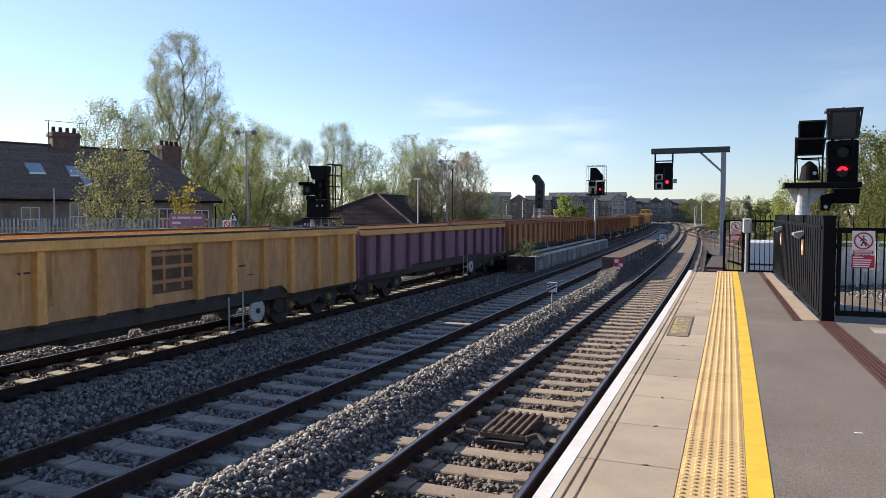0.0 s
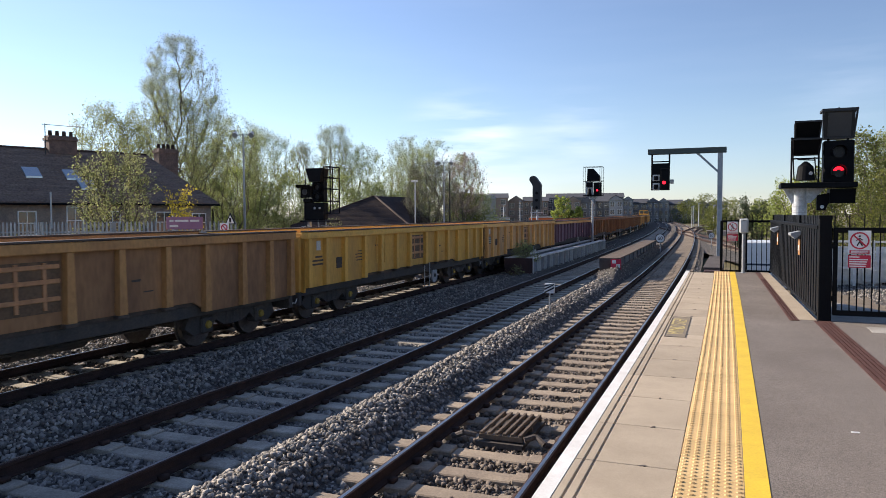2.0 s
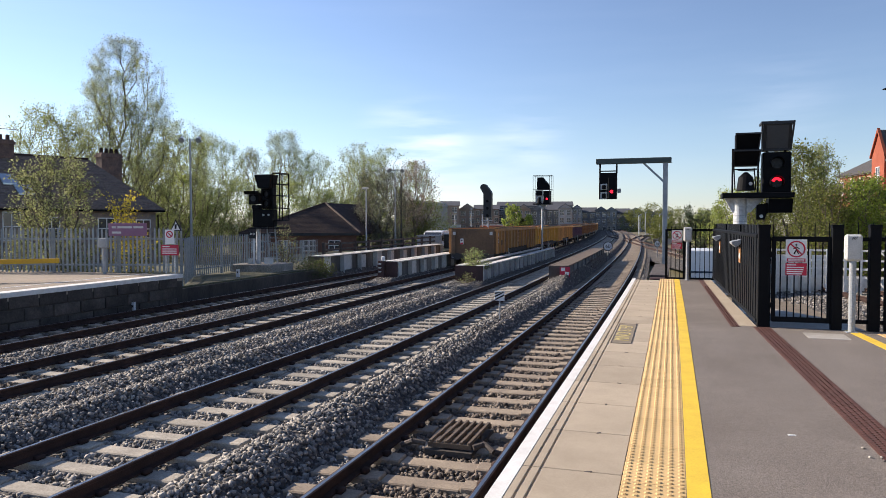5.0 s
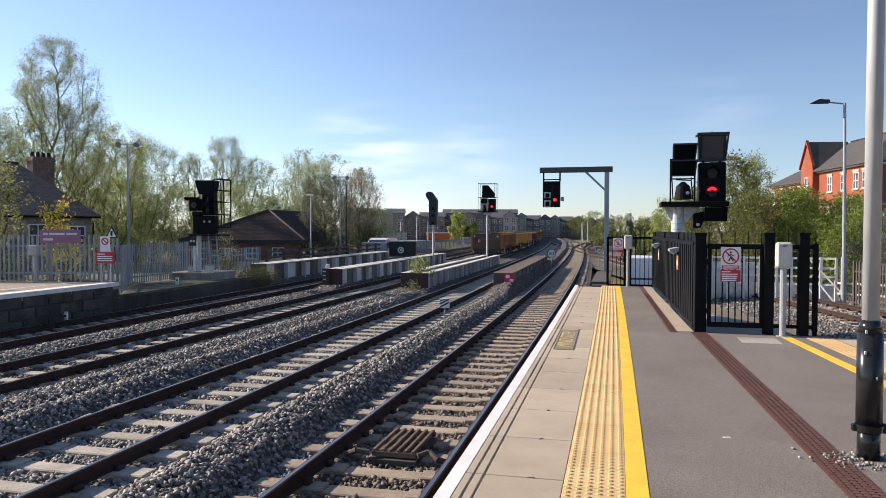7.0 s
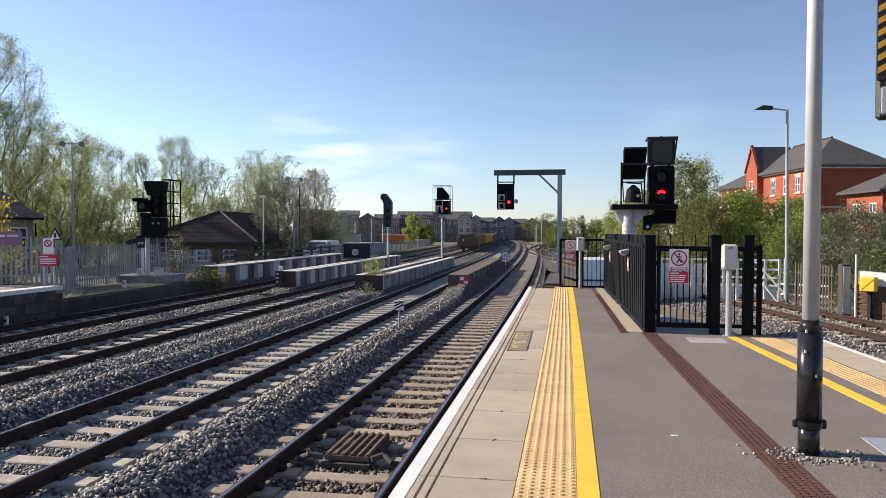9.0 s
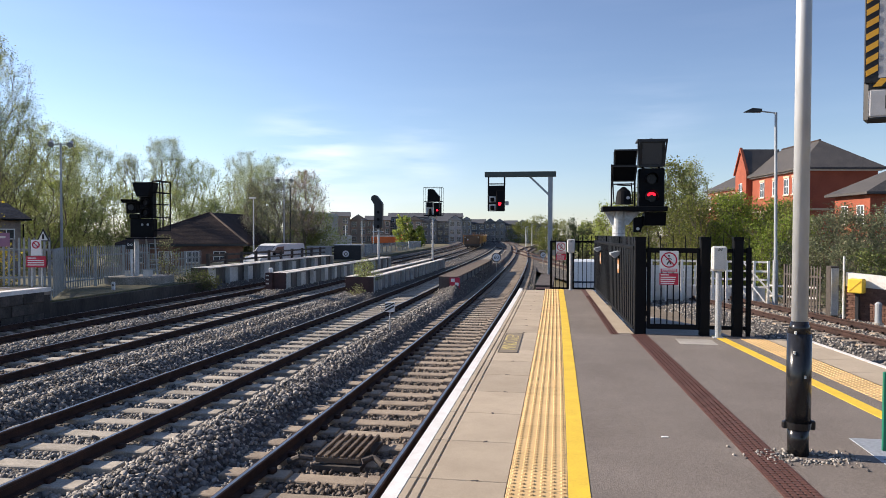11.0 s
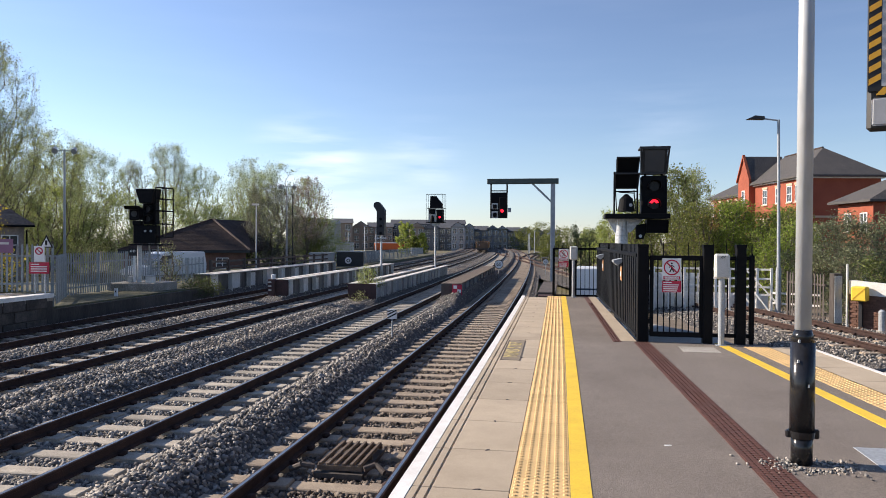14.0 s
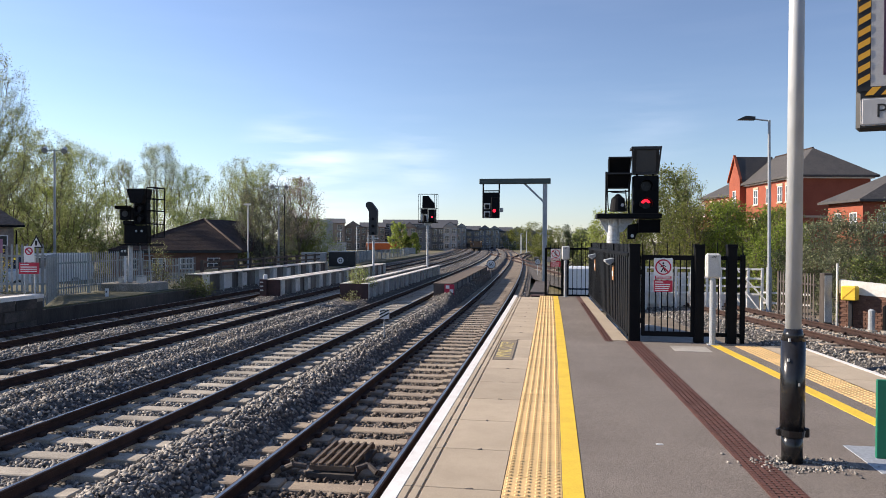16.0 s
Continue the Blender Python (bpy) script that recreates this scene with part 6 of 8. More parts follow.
    for s in (-1, 1):
        beam(bm, (0.55 + s * 0.2, 0.5, -1.62), (0.42 + s * 0.2, 0.5, 0.1), 0.05, 0.05)
    for k in range(7):
        z = -1.4 + k * 0.23
        beam(bm, (0.33 + 0.016 * (7 - k), 0.5, z), (0.75 + 0.016 * (7 - k), 0.5, z), 0.04, 0.03)
    part("ladder", bm, M["galvpaint"], root)
    pb("number_plate", root, M["signblack"], -0.32, 0.02, -0.1, -0.06, -0.5, -0.2)
    bm = B()
    for x in (-0.22, -0.08):
        ring(bm, (x, -0.105, -0.3), 0.03, 0.05, 0.01, 14)
    part("number_bar", bm, M["signwhite"], root)
    base = thing("concrete_plinth", "weathered concrete plinth under the signal", "plinth")
    bm = box(B(), -19.05, -16.95, 27.7, 29.6, -1.3, -0.22, 0.03)
    part("plinth", bm, M["oldconcrete"], base)
    for x0, x1, y0, h in ((-17.5, -17.2, 28.0, 0.28), (-18.4, -18.2, 28.1, 0.22)):
        cab = thing("junction_box", "small pale equipment box on the plinth", "equipment box")
        pb("box", cab, M["paleplate"], x0, x1, y0, y0 + 0.3, -0.22, -0.22 + h, 0.02)
        pb("lid", cab, M["galvpaint"], x0 - 0.01, x1 + 0.01, y0 - 0.01, y0 + 0.31, -0.22 + h, -0.19 + h)


M["gantrygreen"] = mat("gantry_green_grey", (0.05, 0.07, 0.065), (0.07, 0.085, 0.08), 0.6, bump=0.05)


# ---- the bridge and trackside ----
def girder(base, y0, y1, top, width, label, end_red=False, ribs=1.55, twin=False, depth=0.9, dark=False, reach=0.22, web="girderweb", pale_bays=False):
    root = thing("bridge_girder", label, "bridge girder", kind="structure")
    f = lambda u: (lambda y: base + u - bend(y))
    ys = list(np.linspace(y0, y1, 14))
    def seg(name, u0, u1, z0, z1, mt, lab=""):
        ob = strip(name, f(u0), f(u1), z0, z1, ys, mt, lab, root, kind="")
        return ob
    sides = (-width / 2, width / 2)
    low = top - depth - 0.3
    for u in sides:
        # shade on the webs and sun on the flanges are put into their paints
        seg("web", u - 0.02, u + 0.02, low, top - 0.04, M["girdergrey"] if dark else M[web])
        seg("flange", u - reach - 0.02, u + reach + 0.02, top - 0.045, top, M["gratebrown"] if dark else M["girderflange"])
    if not twin and width / 2 > reach + 0.03:
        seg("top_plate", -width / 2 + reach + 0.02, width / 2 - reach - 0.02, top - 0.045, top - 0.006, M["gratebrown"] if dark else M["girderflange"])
    n = int((y1 - y0) / ribs)
    for i in range(n + 1):
        y = y0 + 0.1 + (y1 - y0 - 0.2) * i / n
        for s in (-1, 1):
            u = s * (width / 2 + 0.02)
            bm = prism(B(), [(0, low), (s * reach * (0.25 if dark else 1.0), low), (s * reach, top - 0.05), (0, top - 0.05)], "y", -0.02, 0.02)
            part("stiffener", bm, M["girdergrey"] if dark else M["girder"], root).matrix_basis = pose(base + u - bend(y), y, 0, 0, 0, heading(y))
    # added plates widen the pale share of each bay
    if pale_bays:
        for i in range(n):
            ya = y0 + 0.1 + (y1 - y0 - 0.2) * i / n
            yb = ya + (y1 - y0 - 0.2) / n * (0.62 if i % 2 else 0.5)
            strip("web_plate", f(width / 2 + 0.02), f(width / 2 + 0.035), low, top - 0.05 - 0.05 * (i % 3), [ya, (ya + yb) / 2, yb], M["girder"], "pale plate added over part of a web bay", root, kind="")
    for y in (y0, y1):
        bm = box(B(), -width / 2 - reach, width / 2 + reach, -0.03, 0.03, low, top - 0.01)
        part("end_plate", bm, M["redend"] if end_red else M["girderdark"], root).matrix_basis = pose(base - bend(y), y - 0.03, 0)
    return root


# blue-grey holds the dark girder's side shade; flange paint is lightened as if sunlit
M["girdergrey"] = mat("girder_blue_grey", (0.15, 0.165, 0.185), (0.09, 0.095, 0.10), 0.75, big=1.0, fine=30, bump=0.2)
M["girderflange"] = mat("girder_flange_sunlit", (0.70, 0.68, 0.64), (0.45, 0.41, 0.37), 0.8, big=1.5, fine=30, bump=0.2)


def speed_disc(x, y, z, r, text, foot):
    root = thing("speed_sign", "round white speed sign with black figures on a short post", "speed sign", pose(x, y, z, 0, 0, 0))
    pbar("post", root, M["galvpaint"], (0, 0.05, foot - z), (0, 0.05, r * 0.5), 0.03)
    part("disc", disc(B(), (0, 0, 0), r, 0.03, "y", 26), M["signwhite"], root)
    part("rim", ring(B(), (0, -0.018, 0), r * 0.86, r, 0.012), M["girderdark"], root)
    letters(root, text, r * 1.05, M["signblack"], pose(0, -0.022, 0, 90, 0, 0))


def build_trackside():
    girder(-4.55, 31.0, 52.0, -0.22, 0.72, "low dark bridge girder between two lines with a red end", False, 1.8, depth=0.6, dark=True, reach=0.05)
    girder(-8.42, 30.6, 53.5, -0.26, 0.94, "grey ribbed bridge girder pair with weeds at its end", True, 1.3, twin=True, depth=0.68, reach=0.16, web="girdergreyweb")
    girder(-12.4, 31.2, 54.0, -0.17, 0.34, "weathered ribbed bridge girder between two lines", True, 1.9, depth=0.75, reach=0.2, pale_bays=True)
    girder(-16.75, 32.2, 53.0, -0.04, 0.36, "long pale painted bridge girder with rust stains", False, 2.1, depth=0.9, reach=0.24, pale_bays=True)
    # chequered marker on the red end
    y = 30.9
    root = thing("chequer_marker", "red and white chequered marker on the girder end", "marker board", pose(-4.33 - bend(y), y, 0))
    pb("board", root, M["signred"], -0.14, 0.29, -0.06, -0.035, -0.78, -0.26)
    for x, z in ((0.0, -0.37), (0.17, -0.54)):
        pb("white_square", root, M["signwhite"], x - 0.08, x + 0.08, -0.07, -0.058, z - 0.07, z + 0.07)
    y = 31.05
    root = thing("chequer_marker", "small red marker post with a white cap beside the girder", "marker board", pose(-12.75 - bend(y), y, 0))
    pb("post", root, M["redend"], -0.17, 0.14, -0.1, 0.1, -1.15, -0.16)
    pb("cap", root, M["signwhite"], -0.02, 0.14, -0.08, 0.08, -0.16, 0.06, 0.03)
    bm = B()
    for k in range(3):
        box(bm, -0.14, 0.0, -0.115, -0.098, -0.32 - k * 0.18, -0.26 - k * 0.18)
    part("stripe", bm, M["paleplate"], root)
    speed_disc(-4.78, 52.0, -0.08, 0.33, "60", -1.15)
    speed_disc(-1.62, 58.0, -0.05, 0.24, "50", -1.1)
    # short brown parapet beside the line, past the platform end
    for x0, y0, y1 in ((-0.98, 26.0, 33.5),):
        root = thing("parapet", "low brown steel parapet box beside the platform end", "parapet")
        pb("body", root, M["redend"], x0, x0 + 0.55, y0, y1, -1.2, -0.30, 0.02)
        pb("cover", root, M["girderdark"], x0 - 0.05, x0 + 0.6, y0 + 0.6, y1, -0.30, -0.22, 0.01)
    # striped marker in the stone heap
    root = thing("striped_marker", "small post with a black and white striped head in the ballast", "marker post", pose(-4.42, 18.2, 0))
    pbar("post", root, M["galvpaint"], (0, 0, -1.0), (0, 0, -0.33), 0.022, n=8)
    hd = pb("head", root, M["signwhite"], -0.125, 0.125, -0.03, 0.03, -0.38, -0.13, 0.004)
    for k in range(4):
        a = -0.32 + k * 0.085
        bm = prism(B(), [(-0.122, a - 0.09 + 0.03), (-0.122, a - 0.05 + 0.03), (0.122, a + 0.11), (0.122, a + 0.07)], "y", -0.036, -0.029)
        for v in bm.verts:
            v.co.z = min(-0.133, max(-0.377, v.co.z))
        part("stripe", bm, M["signblack"], hd)
    # grating between the rails, with cable ducts either side
    root = thing("track_grating", "rusty slatted steel grating over a box between the rails", "grating", pose(-2.60, 8.62, 0))
    for k in range(6):
        x = -0.24 + k * 0.096
        pb("slat", root, M["gratebrown"], x - 0.021, x + 0.021, -0.48, 0.48, -1.0, -0.955, 0.006)
    for y in (-0.46, 0.0, 0.46):
        pb("crossbar", root, M["gratebrown"], -0.27, 0.27, y - 0.03, y + 0.03, -1.04, -0.985)
    pb("pit", root, M["bogie"], -0.29, 0.29, -0.55, 0.55, -1.12, -1.06)
    for s, pts in ((-1, [(-0.3, -0.5, -1.0), (-0.45, -0.52, -0.98), (-0.6, -0.5, -1.05)]), (1, [(0.3, -0.5, -1.0), (0.42, -0.42, -0.97), (0.55, -0.5, -1.03), (0.62, -0.45, -1.06)])):
        bm = B()
        for a, b in zip(pts, pts[1:]):
            bar(bm, a, b, 0.035, n=8)
        part("cable_duct", bm, M["girderdark"], root)


M["gratebrown"] = mat("grating_rust", (0.17, 0.125, 0.088), (0.10, 0.075, 0.056), 0.8, 0.1, big=4, bump=0.2)


# ---- opposite platform and palisade fence ----
def palisade(name, label, pts, height, z0, pitch=0.155, paint="palisade"):
    """Pointed steel pales on two rails between posts, along straight legs."""
    for (xa, ya), (xb, yb) in zip(pts, pts[1:]):
        d = Vector((xb - xa, yb - ya, 0))
        ln = d.length
        bays = max(1, round(ln / 2.75))
        ang = math.degrees(math.atan2(d.y, d.x))
        for k in range(bays):
            a0, a1 = ln * k / bays, ln * (k + 1) / bays
            root = thing(name, label, "fence", pose(xa + d.x * k / bays, ya + d.y * k / bays, z0, 0, 0, ang), group="palisade fence bays")
            span = a1 - a0
            pb("post", root, M[paint], -0.05, 0.05, 0.03, 0.13, -0.3, height + 0.02)
            for z in (0.3, height - 0.35):
                pb("rail", root, M[paint], 0, span, 0.0, 0.04, z - 0.03, z + 0.03)
            n = int(span / pitch)
            src = None
            for i in range(n):
                x = span * (i + 0.5) / n
                if src is None:
                    bm = prism(B(), [(-0.034, 0.04), (0.034, 0.04), (0.034, height - 0.06), (0.012, height + 0.04), (0.0, height), (-0.012, height + 0.04), (-0.034, height - 0.06)], "y", -0.014, 0.0)
                    src = PALE.get((height, paint)) or part("pale", bm, M[paint], root)
                    if (height, paint) in PALE:
                        bm.free()
                        share("pale", src, root, pose(x, 0, 0))
                    else:
                        src.matrix_basis = pose(x, 0, 0)
                        PALE[height, paint] = src
                else:
                    share("pale", src, root, pose(x, 0, 0, 0, 0, random.uniform(-4, 4)))


PALE = {}


def build_opposite():
    e = -15.62
    ys = list(np.linspace(-12, 20.3, 40))
    strip("opposite_platform_wall", lambda y: e - 0.06 - bend(y) - 0.5, L(e - 0.04), -1.5, -0.16, ys, M["wall_dark"], "dark stained masonry wall of the opposite platform", cat="platform wall")
    strip("opposite_platform", lambda y: -34 + 0 * y, L(e - 0.02), -0.3, -0.10, ys, M["oldplat"], "worn pale paving of the opposite platform", cat="platform")
    strip("opposite_edge", L(e - 0.42), L(e), -0.2, -0.075, ys, M["white"], "worn white coping edge of the opposite platform", cat="edge line")
    strip("opposite_edge", L(e - 1.5), L(e - 1.42), -0.12, -0.094, ys, M["white"], "thin white line on the opposite platform", cat="line marking")
    # masonry courses
    root = thing("opposite_wall_stones", "dark coursed blocks in the opposite platform wall", "masonry", kind="structure")
    bm = box(B(), -0.05, 0.03, -0.44, 0.44, -0.15, 0.15, 0.012)
    src = part("block", bm, M["wallblock"], root)
    rnd = random.Random(4)
    first = True
    for r in range(3):
        y = 3.0 + (0.45 if r % 2 else 0)
        while y < 20:
            m = pose(e - 0.035 - bend(y) + rnd.uniform(-0.012, 0.012), y, -0.35 - r * 0.33, 0, 0, heading(y))
            if first:
                src.matrix_basis, first = m, False
            else:
                share("block", src, root, m)
            y += 0.92
    # lower wall and ground past the platform end
    strip("low_wall", lambda y: -30 + 0 * y, lambda y: -15.95 - bend(y), -1.5, -0.62, list(np.linspace(20.32, 31.8, 12)), M["wall_dark"], "low dark retaining wall past the platform end", cat="wall")
    strip("verge", lambda y: -30 + 0 * y, lambda y: -16.1 - bend(y), -0.64, -0.56, list(np.linspace(20.34, 31.7, 12)), M["verge"], "bare verge past the platform end", cat="ground")
    strip("embankment", lambda y: -27 + 0 * y, lambda y: -17.3 - bend(y), -1.5, -0.75, list(np.linspace(31.8, 120, 24)), M["verge"], "rough stony verge along the bridge approach", cat="ground")
    # the road passes between the fence and the cottages
    vs, fs = [], []
    for k, (rx, ry, rz, hd) in enumerate(ROAD):
        a = radians(hd)
        for o in (-2.0, 1.5):
            vs += [(rx + o * math.cos(a), ry - o * math.sin(a), rz), (rx + o * math.cos(a), ry - o * math.sin(a), -1.9)]
        if k:
            b = k * 4
            fs += [(b - 4, b - 2, b + 2, b), (b - 4, b, b + 1, b - 3), (b - 2, b - 1, b + 3, b + 2)]
    tagged(mesh_ob("road", vs, fs, M["roadtar"]), "grey tarred road behind the fence", "road", kind="structure")
    palisade("palisade_fence", "grey galvanised palisade fence bay with pointed pales", [(-34.5, 16.2), (-20.8, 19.75), (-16.3, 21.0)], 1.55, -0.12)
    palisade("palisade_fence", "grey galvanised palisade fence bay with pointed pales", [(-16.3, 21.0), (-18.6, 24.6), (-19.3, 31.5)], 1.6, -0.55)
    palisade("palisade_fence", "low grey palisade fence bay along the bridge approach", [(-19.3, 31.5), (-20.4, 38.5)], 1.35, -0.75, 0.2)
    # timber rail fence beyond
    root = thing("rail_fence", "dark weathered post and rail fence by the bridge", "fence")
    for k in range(13):
        y = 39 + k * 2.3
        x = -20.25 - (y - 39) * 0.02
        pb("post", root, M["girderdark"], x - 0.08, x + 0.08, y - 0.08, y + 0.08, -0.8, 0.42)
        if k < 12:
            for z in (-0.05, 0.3):
                part("rail", beam(B(), (x, y, z), (x - 0.046, y + 2.3, z), 0.06, 0.12), M["girderdark"], root)
    # purple sponsor board on the fence
    root = thing("name_board", "faded purple name board with unreadable pale lettering on the fence", "sign", pose(-18.0, 20.35, 0, 0, 0, 15.5))
    pb("board", root, M["magenta"], -0.72, 0.62, -0.06, -0.03, 1.18, 1.62, 0.006)
    bm = B()
    for x0, x1, z in ((-0.6, -0.45, 1.48), (-0.4, 0.1, 1.48), (0.16, 0.5, 1.48), (-0.6, -0.28, 1.3)):
        box(bm, x0, x1, -0.066, -0.058, z - 0.035, z + 0.035)
    part("lettering_bar", bm, M["paleplate"], root)
    for x in (-0.5, 0.4):
        pb("bracket", root, M["galvpaint"], x - 0.02, x + 0.02, -0.03, 0.02, 1.1, 1.6)
    # warning sign post
    root = thing("sign_post", "post with triangular and red warning signs beside the platform gate", "warning sign", pose(-16.55, 20.62, -0.1, 0, 0, 12))
    for x in (-0.16, 0.16):
        pbar("post", root, M["galv"], (x, 0, 0), (x, 0, 1.2), 0.025, n=8)
    pn = pb("red_panel", root, M["signred"], -0.31, 0.31, -0.05, -0.03, 0.62, 0.98, 0.004)
    bm = B()
    for i, z in enumerate((0.92, 0.84, 0.77, 0.70)):
        box(bm, -0.26, (0.0 if i == 0 else 0.24), -0.056, -0.049, z - 0.016, z + 0.016)
    part("lettering_bar", bm, M["signwhite"], pn)
    pb("white_panel", root, M["signwhite"], -0.16, 0.16, -0.05, -0.03, 1.0, 1.5, 0.004)
    bm = ring(B(), (0, -0.06, 1.34), 0.085, 0.12, 0.012)
    beam(bm, (-0.07, -0.06, 1.41), (0.07, -0.06, 1.27), 0.012, 0.03)
    part("prohibition_ring", bm, M["signred"], root)
    bm = prism(B(), [(0.0, 1.45), (0.42, 1.45), (0.21, 1.86)], "y", -0.02, 0.0)
    tri = part("triangle", bm, M["signblack"], root)
    bm = prism(B(), [(0.06, 1.485), (0.36, 1.485), (0.21, 1.77)], "y", -0.028, -0.02)
    tr = part("triangle_face", bm, M["signwhite"], tri)
    bm = bar(B(), (0.21, -0.03, 1.52), (0.21, -0.03, 1.68), 0.03, 0.04, 8)
    part("pictogram", bm, M["signblack"], tri)
    # post with a pale box in front of the fence
    root = thing("equipment_post", "pale equipment box on a grey post by the fence", "equipment box", pose(-18.55, 19.75, -0.1, 0, 0, 14))
    pbar("post", root, M["galvpaint"], (0, 0, 0), (0, 0, 0.9), 0.06, n=10)
    pb("box", root, M["galvpaint"], -0.14, 0.14, -0.12, 0.1, 0.88, 1.22, 0.03)
    # yellow hand rail at the platform edge of the stairs
    root = thing("hand_rail", "yellow painted timber guard rail on the opposite platform", "guard rail")
    bm = beam(B(), (-27.0, 9.5, 0.46), (-17.75, 17.1, 0.50), 0.08, 0.14)
    part("rail", bm, M["yellowdull"], root)
    for a in (0.28, 0.55, 0.84):
        x, y = -27.0 + 9.25 * a, 9.5 + 7.6 * a
        pb("post", root, M["yellowdull"], x - 0.07, x + 0.07, y - 0.05, y + 0.05, -0.11, 0.44)
    # small white stake markers
    for x, y, z, h in ((-15.6, 17.9, -1.12, 0.35), (-16.7, 25.2, -0.6, 0.35)):
        root = thing("distance_marker", "small white marker stake by the wall", "marker post", pose(x - bend(y), y, z))
        pb("stake", root, M["signwhite"], -0.06, 0.06, -0.03, 0.03, 0, h)
        pb("mark", root, M["signblack"], -0.03, 0.03, -0.034, -0.028, h * 0.55, h * 0.75)


M["wallblock"] = mat("wall_block", (0.10, 0.082, 0.070), (0.045, 0.038, 0.033), 0.9, big=1.5, fine=18, bump=0.5, dist=0.02, rnd=0.25)
M["yellowdull"] = mat("rail_yellow", (0.62, 0.36, 0.02), (0.5, 0.29, 0.03), 0.6, big=3, bump=0.1)


WALL_TURN = pose(9.1, 25.5, 0, 0, 0, -35) @ pose(-9.1, -25.5, 0)


def build_right_side():
    """White railing, lamp, brick pier with yellow box and fence beyond the branch."""
    root = thing("railing", "white painted metal railing beside the branch line", "railing")
    pts = [(1.9, 31.4), (3.6, 31.2), (6.0, 30.9), (8.0, 30.4)]
    for (xa, ya), (xb, yb) in zip(pts, pts[1:]):
        n = 4
        for z in (-0.45, -0.15, 0.18, 0.55):
            part("rail", beam(B(), (xa, ya, z), (xb, yb, z), 0.05, 0.075), M["white"], root)
        for k in range(n + (xb == 8.0)):
            x, y = xa + (xb - xa) * k / n, ya + (yb - ya) * k / n
            pb("post", root, M["white"], x - 0.045, x + 0.045, y - 0.045, y + 0.045, -1.3, 0.6)
    for k in range(9):
        x = 2.0 + k * 0.42
        pb("panel", root, M["white"], x, x + 0.36, 31.46, 31.5, -1.0, 0.35)
    for k in range(2):
        part("loop_rail", beam(B(), (6.6 + 0.5 * k, 30.2, -0.05), (7.3 + 0.5 * k, 29.9, -1.05), 0.05, 0.05), M["white"], root)
    part("brace", beam(B(), (7.1, 30.5, 0.5), (8.2, 30.2, -0.8), 0.06, 0.06), M["white"], root)
    for z in (-0.35, -0.75):
        part("rail", beam(B(), (8.0, 30.2, z), (9.4, 29.2, z), 0.05, 0.07), M["white"], root)
    pb("wall", root, M["white"], 3.4, 8.2, 31.6, 31.75, -1.3, -0.55)
    # lamp column on the far side
    root = thing("street_lamp", "grey steel street lamp with a flat lantern", "street lamp", pose(8.15, 30.0, -1.25))
    pbar("column", root, M["galvpaint"], (0, 0, 0), (0, 0, 1.9), 0.1, 0.1, 12)
    pbar("mast", root, M["galvpaint"], (0, 0, 1.9), (-0.06, 0, 7.65), 0.065, 0.05, 12)
    pbar("arm", root, M["galvpaint"], (-0.06, 0, 7.62), (-0.75, 0, 7.72), 0.03, n=8)
    bm = prism(B(), [(-1.25, 7.68), (-0.6, 7.66), (-0.6, 7.78), (-0.95, 7.82)], "y", -0.13, 0.13)
    part("lantern", bm, M["darkgrey"], root)
    # grey cabinet, pipe, brick pier and wall with white coping
    root = thing("cabinet", "tall grey steel cabinet at the track side", "cabinet")
    pb("body", root, M["wall_dark"], 8.66, 8.94, 25.6, 26.0, -1.15, 0.62, 0.02)
    pb("door", root, M["galvpaint"], 8.69, 8.91, 25.57, 25.6, -1.0, 0.55)
    pb("handle", root, M["darkgrey"], 8.9, 8.93, 25.54, 25.57, -0.2, 0.0)
    pbar("pipe", root, M["paleplate"], (9.04, 25.5, -1.15), (9.04, 25.5, 0.95), 0.035, n=8)
    root = thing("brick_wall", "red-brown brick boundary wall with white-painted top courses", "wall", WALL_TURN, kind="structure")
    bm = box(B(), 9.1, 16.0, 25.5, 25.8, -1.3, -0.02)
    part("lower_wall", bm, M["brickdark"], root)
    bm = prism(B(), [(9.1, -0.02), (16.0, -0.35), (16.0, -0.1), (9.1, 0.42)], "y", 25.49, 25.81)
    part("upper_courses", bm, M["white"], root)
    bm = box(B(), -0.105, 0.105, -0.02, 0.02, -0.032, 0.032, 0.004)
    src = part("brick", bm, M["brickdark"], root)
    src.matrix_basis = pose(9.22, 25.5, -1.2)
    for r in range(15):
        for k in range(15):
            if r + k:
                share("brick", src, root, pose(9.22 + k * 0.225 + (0.11 if r % 2 else 0), 25.495, -1.2 + r * 0.076))
    root = thing("grit_box", "bright yellow box fixed to the brick wall", "box", WALL_TURN @ pose(9.48, 25.2, 0.08))
    bm = box(B(), -0.22, 0.22, -0.12, 0.26, -0.30, 0.16, 0.03)
    part("body", bm, M["yellow"], root)
    part("crease", beam(B(), (-0.17, -0.125, -0.24), (0.17, -0.125, 0.1), 0.01, 0.02), M["orange"], root)
    pb("bracket", root, M["darkgrey"], -0.05, 0.05, 0.1, 0.25, -1.15, -0.28)
    for x, y, h, mt in ((9.62, 24.3, 0.62, "galvpaint"), (10.0, 24.2, 0.75, "black")):
        root = thing("bollard", "short steel bollard beside the branch line", "bollard", pose(x, y, -1.1))
        bm = bar(B(), (0, 0, 0), (0, 0, h), 0.1, 0.1, 14)
        bar(bm, (0, 0, h), (0, 0, h + 0.06), 0.1, 0.04, 14)
        part("body", bm, M[mt], root)
